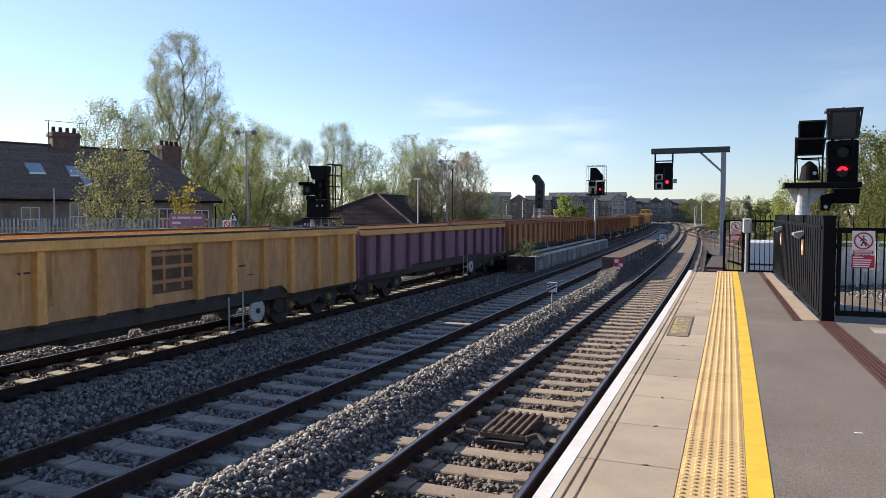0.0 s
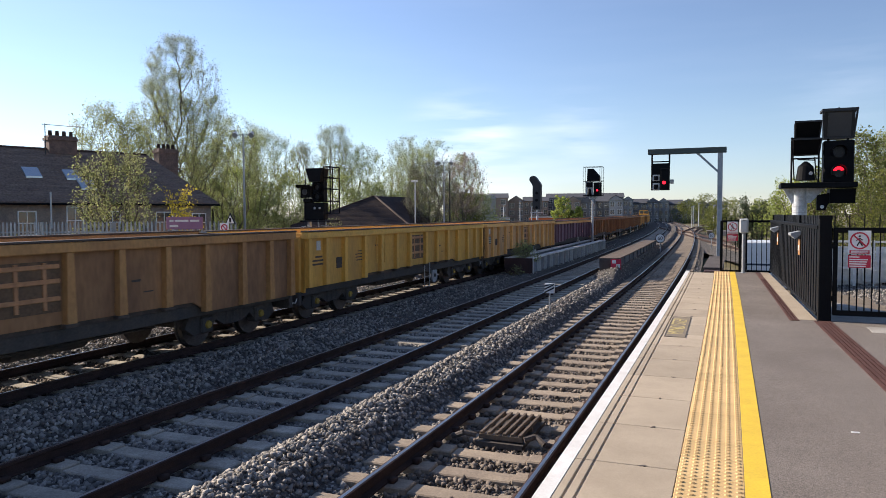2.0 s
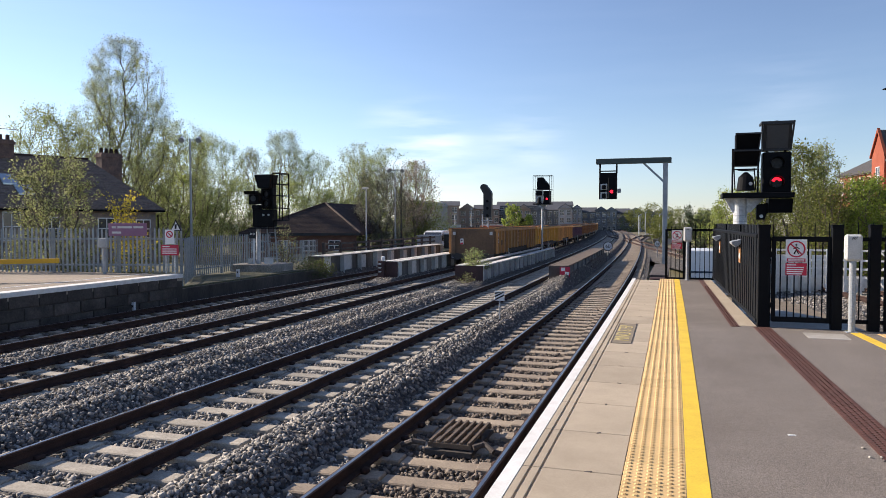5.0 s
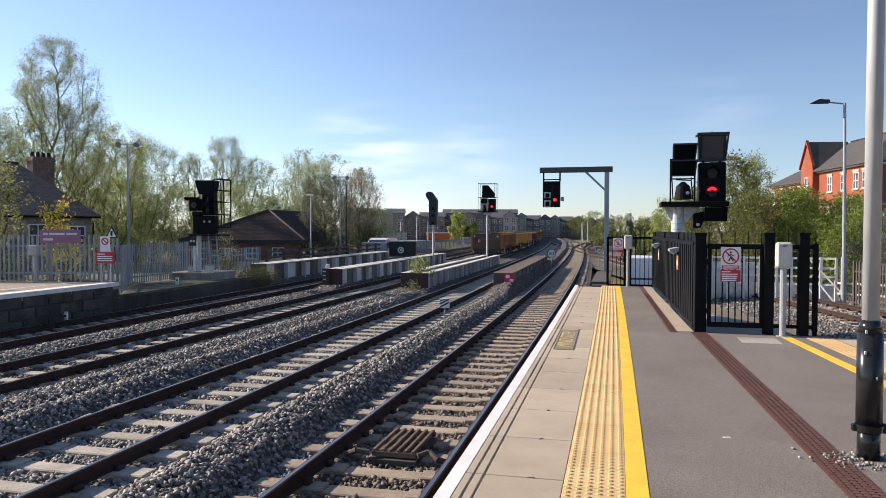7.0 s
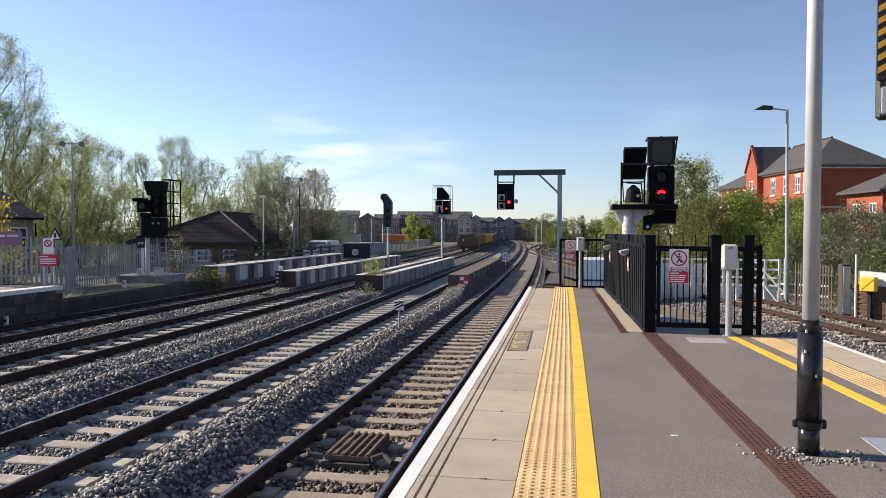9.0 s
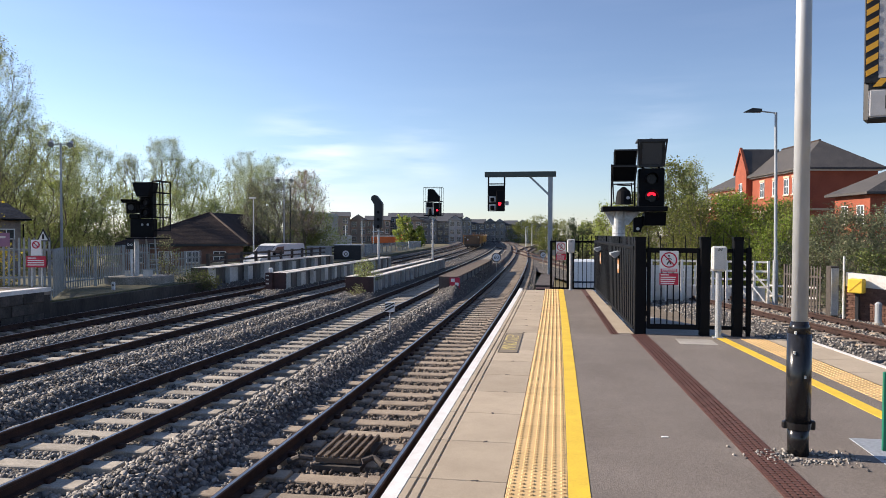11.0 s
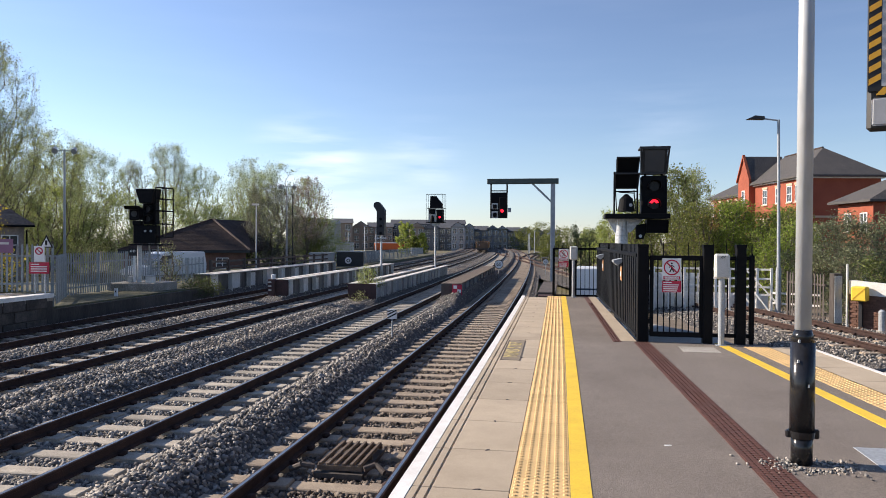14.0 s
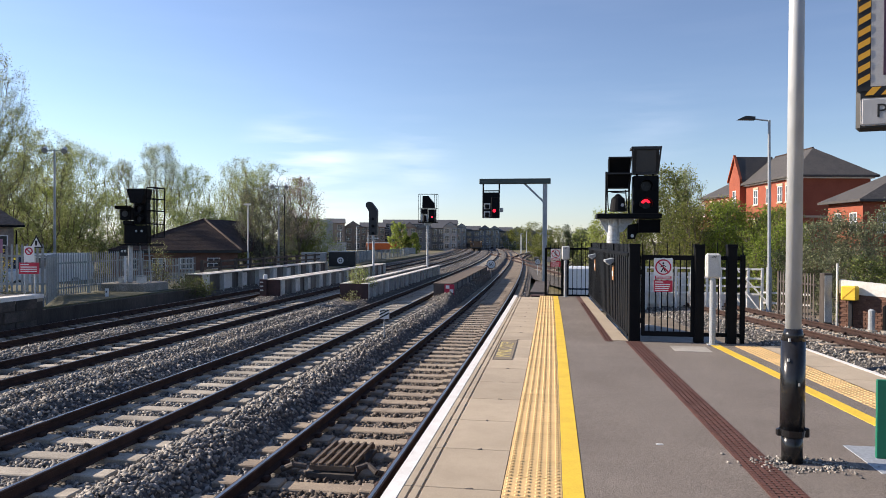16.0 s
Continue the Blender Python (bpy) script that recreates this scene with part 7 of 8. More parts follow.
        pbar("foot", root, M["concrete"], (0, 0, -0.1), (0, 0, 0.03), 0.16, n=14)
    # dark paint covers both weathering and the shade on this fence
    palisade("palisade_fence", "dark weathered paled fence bay beside the hedge", [(8.0, 28.4), (8.6, 26.2)], 1.75, -1.2, paint="girderdark")
    palisade("palisade_fence", "grey galvanised palisade fence bay by the brick wall", [(10.35, 24.2), (13.0, 22.3)], 1.9, -1.25)
    # white van-like store behind the gate
    root = thing("site_cabin", "white equipment cabin behind the far fence", "cabin")
    pb("body", root, M["vanwhite"], 0.2, 2.4, 30.0, 32.2, -1.2, 0.55, 0.04)
    pb("stripe", root, M["locoblue"], 0.19, 2.41, 29.985, 30.0, -0.35, -0.28)
    pb("door", root, M["renderlight"], 1.3, 1.9, 29.98, 30.0, -1.1, 0.3)


build_gates()
build_pole()
build_near_signal()
build_signals()
build_trackside()
build_opposite()
build_right_side()


# ---- trees and shrubs ----
def outline(shape, f):
    """Half width of a crown at the height fraction f of the crown, as a share of the widest."""
    if shape == "spire":
        return np.minimum(1.0, 0.55 + f * 1.4) * np.clip(1.02 - f, 0, 1) ** 0.5
    if shape == "vase":
        return np.minimum(1.0, 0.30 + 1.1 * f) * np.sqrt(np.clip(1 - (np.maximum(f - 0.5, 0) / 0.52) ** 2, 0, 1))
    if shape == "bush":
        return np.sqrt(np.clip(1 - (f * 0.98) ** 2.2, 0, 1))
    return np.sqrt(np.clip(1 - ((f - 0.45) / 0.57) ** 2, 0, 1))


def limbs_of(rng, height, half, shape, base, count, stems, bend_cost, up):
    """Grows limbs to points spread through the crown, each from the limb that it reaches by the shortest climb."""
    n = count * 3
    f = rng.random(n)
    a = rng.uniform(0, 2 * math.pi, n)
    k1, k2, k3 = rng.uniform(0, 6.28, 3)
    lump = 0.86 + 0.16 * np.sin(2 * a + k1 + 3 * f) + 0.13 * np.sin(3 * a + k2 - 7 * f) + 0.10 * np.sin(5 * a + k3 + 11 * f)
    prof = outline(shape, f)
    keep = rng.random(n) < 0.15 + 0.85 * prof
    r = half * prof * lump * rng.random(n) ** 0.42
    z0 = height * base
    pts = np.stack([r * np.cos(a), r * np.sin(a), z0 + (height - z0) * f], -1)[keep]
    for c in pts[rng.choice(len(pts), 9)]:
        pts = pts[np.linalg.norm((pts - c) / (half * 0.20, half * 0.20, half * 0.26), axis=1) > 1]
    pts = pts[:count]
    P, parent, path = [np.zeros(3)], [-1], [0.0]
    for sidx in range(stems):
        b = 2 * math.pi * (sidx + rng.random()) / stems
        lean = np.array([math.cos(b), math.sin(b), 0]) * (half * 0.22 if stems > 1 else half * 0.05)
        last, steps = 0, 5
        for q in range(1, steps + 1):
            e = np.array([0, 0, height * max(base, 0.1) * 1.15 * q / steps]) + lean * (q / steps) ** 1.3 + rng.normal(0, 0.012 * height * 0.5, 3) * (1, 1, 0)
            P.append(e)
            parent.append(last)
            path.append(path[last] + np.linalg.norm(e - P[last]))
            last = len(P) - 1
    m = len(P)
    N = np.zeros((m + 2 * len(pts), 3))
    L_ = np.zeros(m + 2 * len(pts))
    N[:m], L_[:m] = P, path
    par = list(parent)
    tips = []
    for t in pts[np.argsort(np.linalg.norm(pts - (0, 0, z0), axis=1))]:
        d = t - N[:m]
        dist = np.linalg.norm(d, axis=1)
        flat = np.hypot(d[:, 0], d[:, 1])
        cost = dist + bend_cost * L_[:m] + 1.6 * np.maximum(0, up * flat - d[:, 2])
        k = int(np.argmin(cost))
        mid = (N[k] + t) / 2 + rng.normal(0, 0.035, 3) * dist[k] - np.array([0, 0, 0.03 * dist[k]])
        N[m], L_[m] = mid, L_[k] + dist[k] / 2
        N[m + 1], L_[m + 1] = t, L_[k] + dist[k]
        par += [k, m]
        tips.append(m + 1)
        m += 2
    par = np.array(par)
    load = np.zeros(m)
    load[tips] = 1
    for k in range(m - 1, 0, -1):
        load[par[k]] += load[k]
    return N[:m], par, load, np.array(tips)


def tubes(P0, P1, R0, R1, k):
    """Tapered tubes with k sides between pairs of points."""
    D = P1 - P0
    D = D / (np.linalg.norm(D, axis=1)[:, None] + 1e-9)
    ref = np.where(np.abs(D[:, 2:3]) > 0.9, np.array([[1.0, 0, 0]]), np.array([[0, 0, 1.0]]))
    A = np.cross(D, ref)
    A /= np.linalg.norm(A, axis=1)[:, None] + 1e-9
    C = np.cross(D, A)
    ang = np.arange(k) * 2 * math.pi / k
    ca, sa = np.cos(ang)[None, :, None], np.sin(ang)[None, :, None]
    side = A[:, None] * ca + C[:, None] * sa
    V = np.concatenate([P0[:, None] + side * R0[:, None, None], P1[:, None] + side * R1[:, None, None]], 1).reshape(-1, 3)
    j = np.arange(k)
    q = np.stack([j, (j + 1) % k, (j + 1) % k + k, j + k], -1)
    return V, (q[None] + (np.arange(len(P0)) * 2 * k)[:, None, None]).reshape(-1, 4)


def tree(name, label, x, y, z, top, half, leaf, count, size, seed, shape="oval", base=0.22, nodes=260, twigs=5, twig=None, clump=0.10, up=0.55, stems=1, thick=1.0, bend_cost=0.7, cat="tree", group=""):
    """Tapered trunk, limbs that fork into the crown, fine twigs at their ends and leaves along the twigs."""
    rng = np.random.default_rng(seed)
    height = top - z
    N, par, load, tips = limbs_of(rng, height, half, shape, base, nodes, stems, bend_cost, up)
    idx = np.arange(1, len(N))
    tip = 0.009 * thick
    R = tip * np.maximum(load, 1) ** 0.50
    V, Q = tubes(N[par[idx]], N[idx], np.minimum(R[par[idx]], R[idx] * 1.5), R[idx], 4)
    # twigs spring from the limbs' ends, turned outwards and up
    src = np.repeat(tips, twigs)
    ln = (twig or 0.055 * height) * rng.uniform(0.5, 1.3, len(src))
    P0 = N[src] + (N[par[src]] - N[src]) * rng.random(len(src))[:, None] * 0.8
    d = N[src] - N[par[src]]
    d = d / (np.linalg.norm(d, axis=1)[:, None] + 1e-9) * 0.7 + rng.normal(0, 0.55, (len(src), 3)) + np.array([0, 0, 0.35])
    d /= np.linalg.norm(d, axis=1)[:, None]
    P1 = P0 + d * ln[:, None]
    P1[:, 2] = np.minimum(P1[:, 2], height * 1.01)
    V2, Q2 = tubes(P0, P1, np.full(len(src), 0.0075 * thick), np.full(len(src), 0.004), 3)
    root = thing(name, label, cat, pose(x, y, z - 0.05), group)
    fast_mesh("trunk", np.concatenate([V, V2]), np.concatenate([Q, Q2 + len(V)]), M["bark"], root)
    w = np.linalg.norm(P1 - P0, axis=1)
    ids = rng.choice(len(src), count, p=w / w.sum())
    f = rng.random(count)[:, None] ** 0.8
    c = P0[ids] * (1 - f) + P1[ids] * f + rng.normal(0, clump, (count, 3))
    c = c[c[:, 2] > 0.05]
    n = len(c)
    s = size * rng.uniform(0.6, 1.35, n)
    quad = np.array([(-0.5, 0, 0), (0, -0.30, 0.06), (0.5, 0, 0), (0, 0.30, 0.06)])
    v = np.einsum("nij,kj->nki", turns(n, rng), quad) * s[:, None, None] + c[:, None]
    fast_mesh("crown", v.reshape(-1, 3), np.arange(n * 4).reshape(n, 4), M[leaf], root)
    return root


def shrub(label, x, y, z, top, half, leaf, count, size, seed, clump=0.08, group=""):
    return tree("shrub", label, x, y, z, top, half, leaf, count, size, seed, shape="bush", base=0.06, nodes=70, twigs=3, twig=0.16 * (top - z), clump=clump, up=0.3, stems=4, thick=0.8, cat="shrub", group=group)


def build_trees():
    g = -1.6
    sp, rw = "tall tree in fresh spring leaf with bare limbs showing", "trees behind the station"
    tree("tree", "very tall poplar in sparse spring leaf behind the cottages", -41.2, 46.2, g, 15.7, 5.8, "leaf_poplar", 60000, 0.095, 1, shape="spire", base=0.2, nodes=800, twigs=5, twig=0.85, clump=0.17, up=0.9, stems=2, thick=1.1, group=rw)
    T = [(-42.4, 40.3, 9.8, 3.1, "leaf_poplar", 13000, 5, "vase", 0.2, 0.9), (-40.8, 51.6, 10.2, 3.9, "leaf_poplar", 15000, 4, "oval", 0.12, 0.6), (-46.5, 65.1, 11.0, 3.3, "leaf_poplar", 15000, 5, "oval", 0.2, 1.0),
         (-45.6, 70.6, 9.9, 1.9, "leaf_poplar", 2600, 6, "vase", 0.45, 0.8), (-43.0, 73.3, 11.9, 2.7, "leaf_poplar", 7500, 7, "oval", 0.5, 1.0), (-40.2, 75.0, 9.6, 3.6, "leaf_spring", 13000, 8, "vase", 0.12, 1.1),
         (-36.9, 79.8, 11.0, 3.2, "leaf_poplar", 11000, 9, "oval", 0.2, 1.1), (-33.4, 78.6, 10.2, 3.4, "leaf_spring", 13000, 10, "oval", 0.15, 1.0), (-50.5, 61.0, 10.4, 3.6, "leaf_poplar", 9000, 18, "vase", 0.2, 1.0),
         (-66.0, 68.4, 12.2, 5.4, "leaf_spring", 9000, 19, "oval", 0.2, 0.8), (-58.7, 38.3, 12.4, 4.5, "leaf_spring", 8000, 20, "oval", 0.2, 0.8), (-30.4, 82.0, 8.8, 3.0, "leaf_spring", 9000, 28, "oval", 0.15, 1.0), (-38.6, 86.0, 10.2, 3.6, "leaf_spring", 9000, 29, "vase", 0.15, 1.0),
         (-43.0, 57.5, 9.4, 3.2, "leaf_spring", 10000, 30, "oval", 0.15, 0.9)]
    for x, y, top, half, lf, n, sd, sh, bs, up in T:
        tree("tree", sp, x, y, g, top, half, lf, int(n * 1.35), 0.115, sd, shape=sh, base=bs, nodes=240, twigs=4, twig=0.85, clump=0.2, up=up * 0.85, stems=2, thick=1.05, group=rw)
    for i, (x, y, top, half, lf, n) in enumerate([(-43.6, 56.5, 6.0, 3.2, "leaf_bright", 8000), (-40.6, 61.5, 6.0, 3.4, "leaf_spring", 8000), (-39.4, 67.4, 5.8, 3.4, "leaf_spring", 7500), (-36.0, 70.3, 5.2, 3.2, "leaf_spring", 7500), (-46.0, 50.5, 5.4, 3.4, "leaf_bright", 7000), (-33.2, 72.0, 5.0, 3.2, "leaf_spring", 7000), (-48.0, 56.0, 6.4, 3.6, "leaf_bright", 7000)]):
        tree("tree", "young tree in yellow-green spring leaf with many stems", x, y, g, top, half, lf, n, 0.15, 40 + i, shape="vase", base=0.05, nodes=150, twigs=4, twig=0.7, clump=0.22, up=1.1, stems=5, thick=1.1, group=rw)
    tree("tree", "dense thorn tree with silvery leaves and white blossom", -26.1, 62.6, g, 6.6, 3.3, "leaf_hawthorn", 17000, 0.11, 11, shape="oval", base=0.1, nodes=260, twigs=5, twig=0.5, clump=0.16, up=0.4, stems=2)
    tree("tree", "small tree with pale pinkish blossom", -26.4, 71.6, g, 8.0, 2.4, "leaf_pink", 5000, 0.11, 12, shape="oval", base=0.3, nodes=160, twigs=5, twig=0.6, clump=0.10, up=0.9)
    shrub("round green shrub beside the road", -26.2, 72.6, g, 3.7, 2.3, "leaf_green", 6500, 0.13, 13, 0.2)
    under = [(-50, 44), (-47.5, 47.5), (-45.5, 52), (-45, 56), (-42.5, 59.5), (-40.5, 63), (-38.5, 66), (-36, 67.5), (-33.5, 69.5), (-31, 72), (-28.5, 74.5), (-26, 76.5), (-52, 50), (-49, 56), (-46, 62), (-42, 68), (-37, 73)]
    for i, (x, y) in enumerate(under):
        shrub("yellow-green undergrowth bush below the trees", x, y, g, 2.2 + 1.9 * ((i * 37) % 10) / 10, 2.9, "leaf_spring" if i % 3 else "leaf_bright", 3000, 0.18, 200 + i, 0.3, "undergrowth bushes")
    # in front of the cottages
    tree("tree", "small bushy tree with fresh leaves before the cottages", -26.0, 24.9, g, 4.9, 2.15, "leaf_fresh", 9500, 0.10, 14, shape="oval", base=0.14, nodes=260, twigs=5, twig=0.4, clump=0.09, up=0.5, stems=3)
    shrub("yellow flowering shrub beside the fence", -23.2, 26.2, g, 3.0, 1.0, "leaf_yellow", 2600, 0.11, 15, 0.08)
    for i, (x, y, top, half, lf, n) in enumerate([(-20.6, 20.6, 0.9, 1.0, "leaf_dark", 1800), (-22.6, 20.0, 1.1, 1.1, "leaf_fresh", 1800), (-18.6, 21.2, 0.7, 0.8, "leaf_dark", 1300), (-25.0, 19.6, 0.9, 1.2, "leaf_green", 1500), (-27.5, 19.0, 1.3, 1.3, "leaf_fresh", 1600)]):
        shrub("low shrub growing through the palisade fence", x, y, -0.9, top, half, lf, n, 0.07, 60 + i, 0.10)
    # weeds on the bridge and by the signal
    shrub("clump of dry green weeds at the girder's end", -8.75, 31.4, -0.5, 0.42, 0.8, "leaf_spring", 1500, 0.06, 70, 0.07)
    shrub("dry grass hanging before the girder's end", -8.75, 30.2, -1.1, -0.55, 0.45, "leaf_fresh", 300, 0.06, 73, 0.05)
    shrub("weeds and brambles beside the signal plinth", -16.6, 30.4, -1.0, 0.0, 0.9, "leaf_dark", 1600, 0.07, 71, 0.10)
    shrub("green brambles below the girder's end", -16.4, 31.2, -1.0, -0.15, 0.7, "leaf_green", 1200, 0.07, 74, 0.08)
    shrub("tall pale weeds by the fence", -19.0, 32.4, -0.8, 1.5, 0.8, "leaf_fresh", 700, 0.07, 72, 0.06)
    # right-hand side
    for i, (x, y, top, half, lf, n, sz, lab) in enumerate([
            (6.0, 44.6, 5.9, 2.1, "leaf_green", 12000, 0.13, "dense green tree beyond the branch line"),
            (8.6, 51.2, 6.6, 1.3, "leaf_poplar", 5500, 0.12, "slim pale birch beyond the branch line"),
            (3.6, 53.9, 3.9, 1.8, "leaf_bright", 6000, 0.14, "bright green tree near the far gate"),
            (9.0, 41.0, 3.7, 1.9, "leaf_vivid", 11000, 0.12, "dense bright green tree beyond the railing"),
            (12.2, 43.3, 3.5, 1.8, "leaf_vivid", 9000, 0.13, "bright green tree before the brick flats"),
            (6.9, 40.4, 3.6, 1.6, "leaf_green", 8000, 0.12, "green tree beyond the railing"),
            (4.7, 47.8, 4.2, 1.4, "leaf_green", 6000, 0.13, "green tree beyond the branch line"),
            (10.4, 36.6, 2.6, 1.7, "leaf_vivid", 7000, 0.11, "leafy hedge tree beside the railing"),
            (17.5, 41.5, 3.6, 2.2, "leaf_grey", 5500, 0.13, "dull green tree by the brick house"),
            (7.5, 48.5, 6.2, 1.5, "leaf_poplar", 5500, 0.13, "tree in spring leaf beyond the branch line"),
            (10.8, 47.5, 3.9, 1.5, "leaf_vivid", 5200, 0.13, "green tree before the brick flats"), (9.6, 45.0, 4.1, 1.5, "leaf_green", 7500, 0.12, "green tree before the brick flats"), (10.9, 41.2, 3.3, 1.5, "leaf_vivid", 8500, 0.12, "bright green tree before the brick flats"), (11.6, 39.6, 3.3, 1.4, "leaf_green", 7000, 0.11, "leafy tree before the brick flats"), (12.9, 36.4, 3.0, 1.5, "leaf_grey", 7500, 0.10, "grey-green tree beside the hedge")]):
        tree("tree", lab, x, y, g, top, half, lf, n, sz, 80 + i, shape="oval", base=0.08, nodes=180, twigs=4, twig=0.55, clump=0.16, up=0.7, stems=3)
    for i, (x, y, top, half, lf, n) in enumerate([(11.3, 34.2, 2.5, 1.7, "leaf_grey", 6500), (13.4, 35.5, 2.4, 1.6, "leaf_grey", 5500), (12.0, 27.4, 1.45, 1.3, "leaf_ivy", 8000), (14.2, 27.0, 1.5, 1.4, "leaf_ivy", 7000), (10.6, 27.6, 1.1, 0.9, "leaf_ivy", 4500), (15.5, 33.0, 2.4, 1.6, "leaf_grey", 5500), (9.2, 32.5, 1.2, 1.1, "leaf_dark", 3500), (11.0, 30.2, 1.5, 1.3, "leaf_grey", 5000)]):
        shrub("tangled grey-green hedge shrub behind the wall" if lf == "leaf_grey" else "ivy-green hedge shrub behind the wall", x, y, g, top, half, lf, n, 0.08, 110 + i, 0.12)
    tree("tree", "small dark conifer beyond the far gate", 0.6, 60.0, g, 3.0, 0.9, "conifer", 2600, 0.13, 130, shape="spire", base=0.05, nodes=80, twigs=5, clump=0.12, up=0.1)
    tree("tree", "small dark bush tree beyond the far gate", 1.8, 60.0, g, 2.5, 1.3, "leaf_dark", 3000, 0.13, 131, base=0.1, nodes=90, clump=0.16, stems=3)
    for i, (x, y, top, half, lf) in enumerate([(-7.6, 219.9, 6.7, 5.5, "leaf_green"), (-13.5, 236.0, 5.4, 5.0, "leaf_green"), (-1.0, 180.0, 5.0, 5.0, "leaf_green"), (6.0, 150.0, 4.5, 4.5, "leaf_green"), (-37.3, 165.9, 6.0, 2.3, "leaf_bright"), (-33.4, 166.7, 3.2, 1.5, "leaf_bright"), (-35.6, 168.0, 2.4, 2.0, "leaf_green"), (3.4, 110.0, 3.4, 3.0, "leaf_bright"), (9.0, 90.0, 4.0, 3.5, "leaf_spring"), (14.0, 88.0, 5.0, 3.6, "leaf_green"), (-2.5, 118.0, 2.6, 2.2, "leaf_green")]):
        tree("tree", "rounded tree in green leaf in the distance", x, y, -2.5, top, half, lf, 4200, 0.30 if y > 140 else 0.2, 140 + i, base=0.1, nodes=110, twigs=5, twig=0.16 * half, clump=0.07 * half, stems=3)


# ---- buildings ----
def window(root, x, y, z, w, h, glazing=1, sill=True, arch=False, facing=-1):
    """A framed window in a wall facing local -y; y is the wall's outer face."""
    t = 0.06
    ring_v = [(px, py, pz) for py in (y - 0.03, y + 0.06) for px, pz in ((x - w / 2, z), (x + w / 2, z), (x + w / 2, z + h), (x - w / 2, z + h), (x - w / 2 + t, z + t), (x + w / 2 - t, z + t), (x + w / 2 - t, z + h - t), (x - w / 2 + t, z + h - t))]
    ring_f = []
    for k in range(4):
        n = (k + 1) % 4
        ring_f += [(k, n, n + 4, k + 4), (n + 8, k + 8, k + 12, n + 12), (k, k + 8, n + 8, n), (k + 4, n + 4, n + 12, k + 12)]
    win = mesh_ob("window", ring_v, ring_f, M["frame"], root)
    part("pane", box(B(), x - w / 2 + t, x + w / 2 - t, y - 0.005, y + 0.015, z + t, z + h - t), M["glass"], win)
    for k in range(glazing):
        xx = x - w / 2 + w * (k + 1) / (glazing + 1)
        part("glazing_bar", box(B(), xx - 0.025, xx + 0.025, y - 0.028, y + 0.05, z + t, z + h - t), M["frame"], win)
    part("glazing_bar", box(B(), x - w / 2 + t, x + w / 2 - t, y - 0.025, y + 0.047, z + h * 0.5 - 0.025, z + h * 0.5 + 0.025), M["frame"], win)
    if arch:
        part("arch_head", prism(B(), [(x - w / 2, z + h), (x + w / 2, z + h), (x + w * 0.3, z + h + 0.16), (x, z + h + 0.22), (x - w * 0.3, z + h + 0.16)], "y", y - 0.03, y + 0.04), M["frame"], win)
    if sill:
        part("sill", box(B(), x - w / 2 - 0.08, x + w / 2 + 0.08, y - 0.1, y + 0.05, z - 0.09, z), M["stonetrim"], win)
    return win


def hip_roof(root, x0, x1, y0, y1, ze, zr, hipl, hipr, material, over=0.35, courses=0, name="roof"):
    """A hipped roof over a rectangle; ridge along x."""
    x0, x1, y0, y1 = x0 - over, x1 + over, y0 - over, y1 + over
    ym = (y0 + y1) / 2
    a, b = x0 + hipl, x1 - hipr
    v = [(x0, y0, ze), (x1, y0, ze), (x1, y1, ze), (x0, y1, ze), (a, ym, zr), (b, ym, zr), (x0, y0, ze - 0.14), (x1, y0, ze - 0.14), (x1, y1, ze - 0.14), (x0, y1, ze - 0.14)]
    f = [(0, 1, 5, 4), (1, 2, 5), (2, 3, 4, 5), (3, 0, 4), (6, 9, 8, 7), (0, 6, 7, 1), (1, 7, 8, 2), (2, 8, 9, 3), (3, 9, 6, 0)]
    roof = mesh_ob(name, v, f, material, root)
    # lapped courses on the slope that faces the line
    for k in range(courses):
        t0, t1 = k / courses, (k + 1) / courses
        def at(t, lift):
            return [(x0 + (a - x0) * t, y0 + (ym - y0) * t, ze + (zr - ze) * t + lift), (x1 + (b - x1) * t, y0 + (ym - y0) * t, ze + (zr - ze) * t + lift)]
        p, q = at(t0, 0.022), at(t1, 0.010)
        p2 = at(t0, 0.0)
        mesh_ob("course", [p[0], p[1], q[1], q[0], p2[0], p2[1]], [(0, 1, 2, 3), (4, 5, 1, 0)], material, roof)
    bm = bar(B(), (a, ym, zr), (b, ym, zr), 0.09, n=8)
    part("ridge", bm, M["tilebrown"], roof)
    return roof


def chimney(root, x, y, z0, z1, w, d, pots):
    bm = box(B(), x - w / 2, x + w / 2, y - d / 2, y + d / 2, z0, z1)
    box(bm, x - w / 2 - 0.07, x + w / 2 + 0.07, y - d / 2 - 0.07, y + d / 2 + 0.07, z1 - 0.28, z1 - 0.12)
    box(bm, x - w / 2 - 0.04, x + w / 2 + 0.04, y - d / 2 - 0.04, y + d / 2 + 0.04, z0 + (z1 - z0) * 0.35, z0 + (z1 - z0) * 0.42)
    st = part("chimney", bm, M["chimneybrick"], root, "brick chimney stack")
    for i in range(pots):
        px = x - w / 2 + w * (i + 0.5) / pots
        part("chimney_pot", bar(B(), (px, y, z1), (px, y, z1 + 0.32), 0.12, 0.1, 10), M["tilebrown"], st)


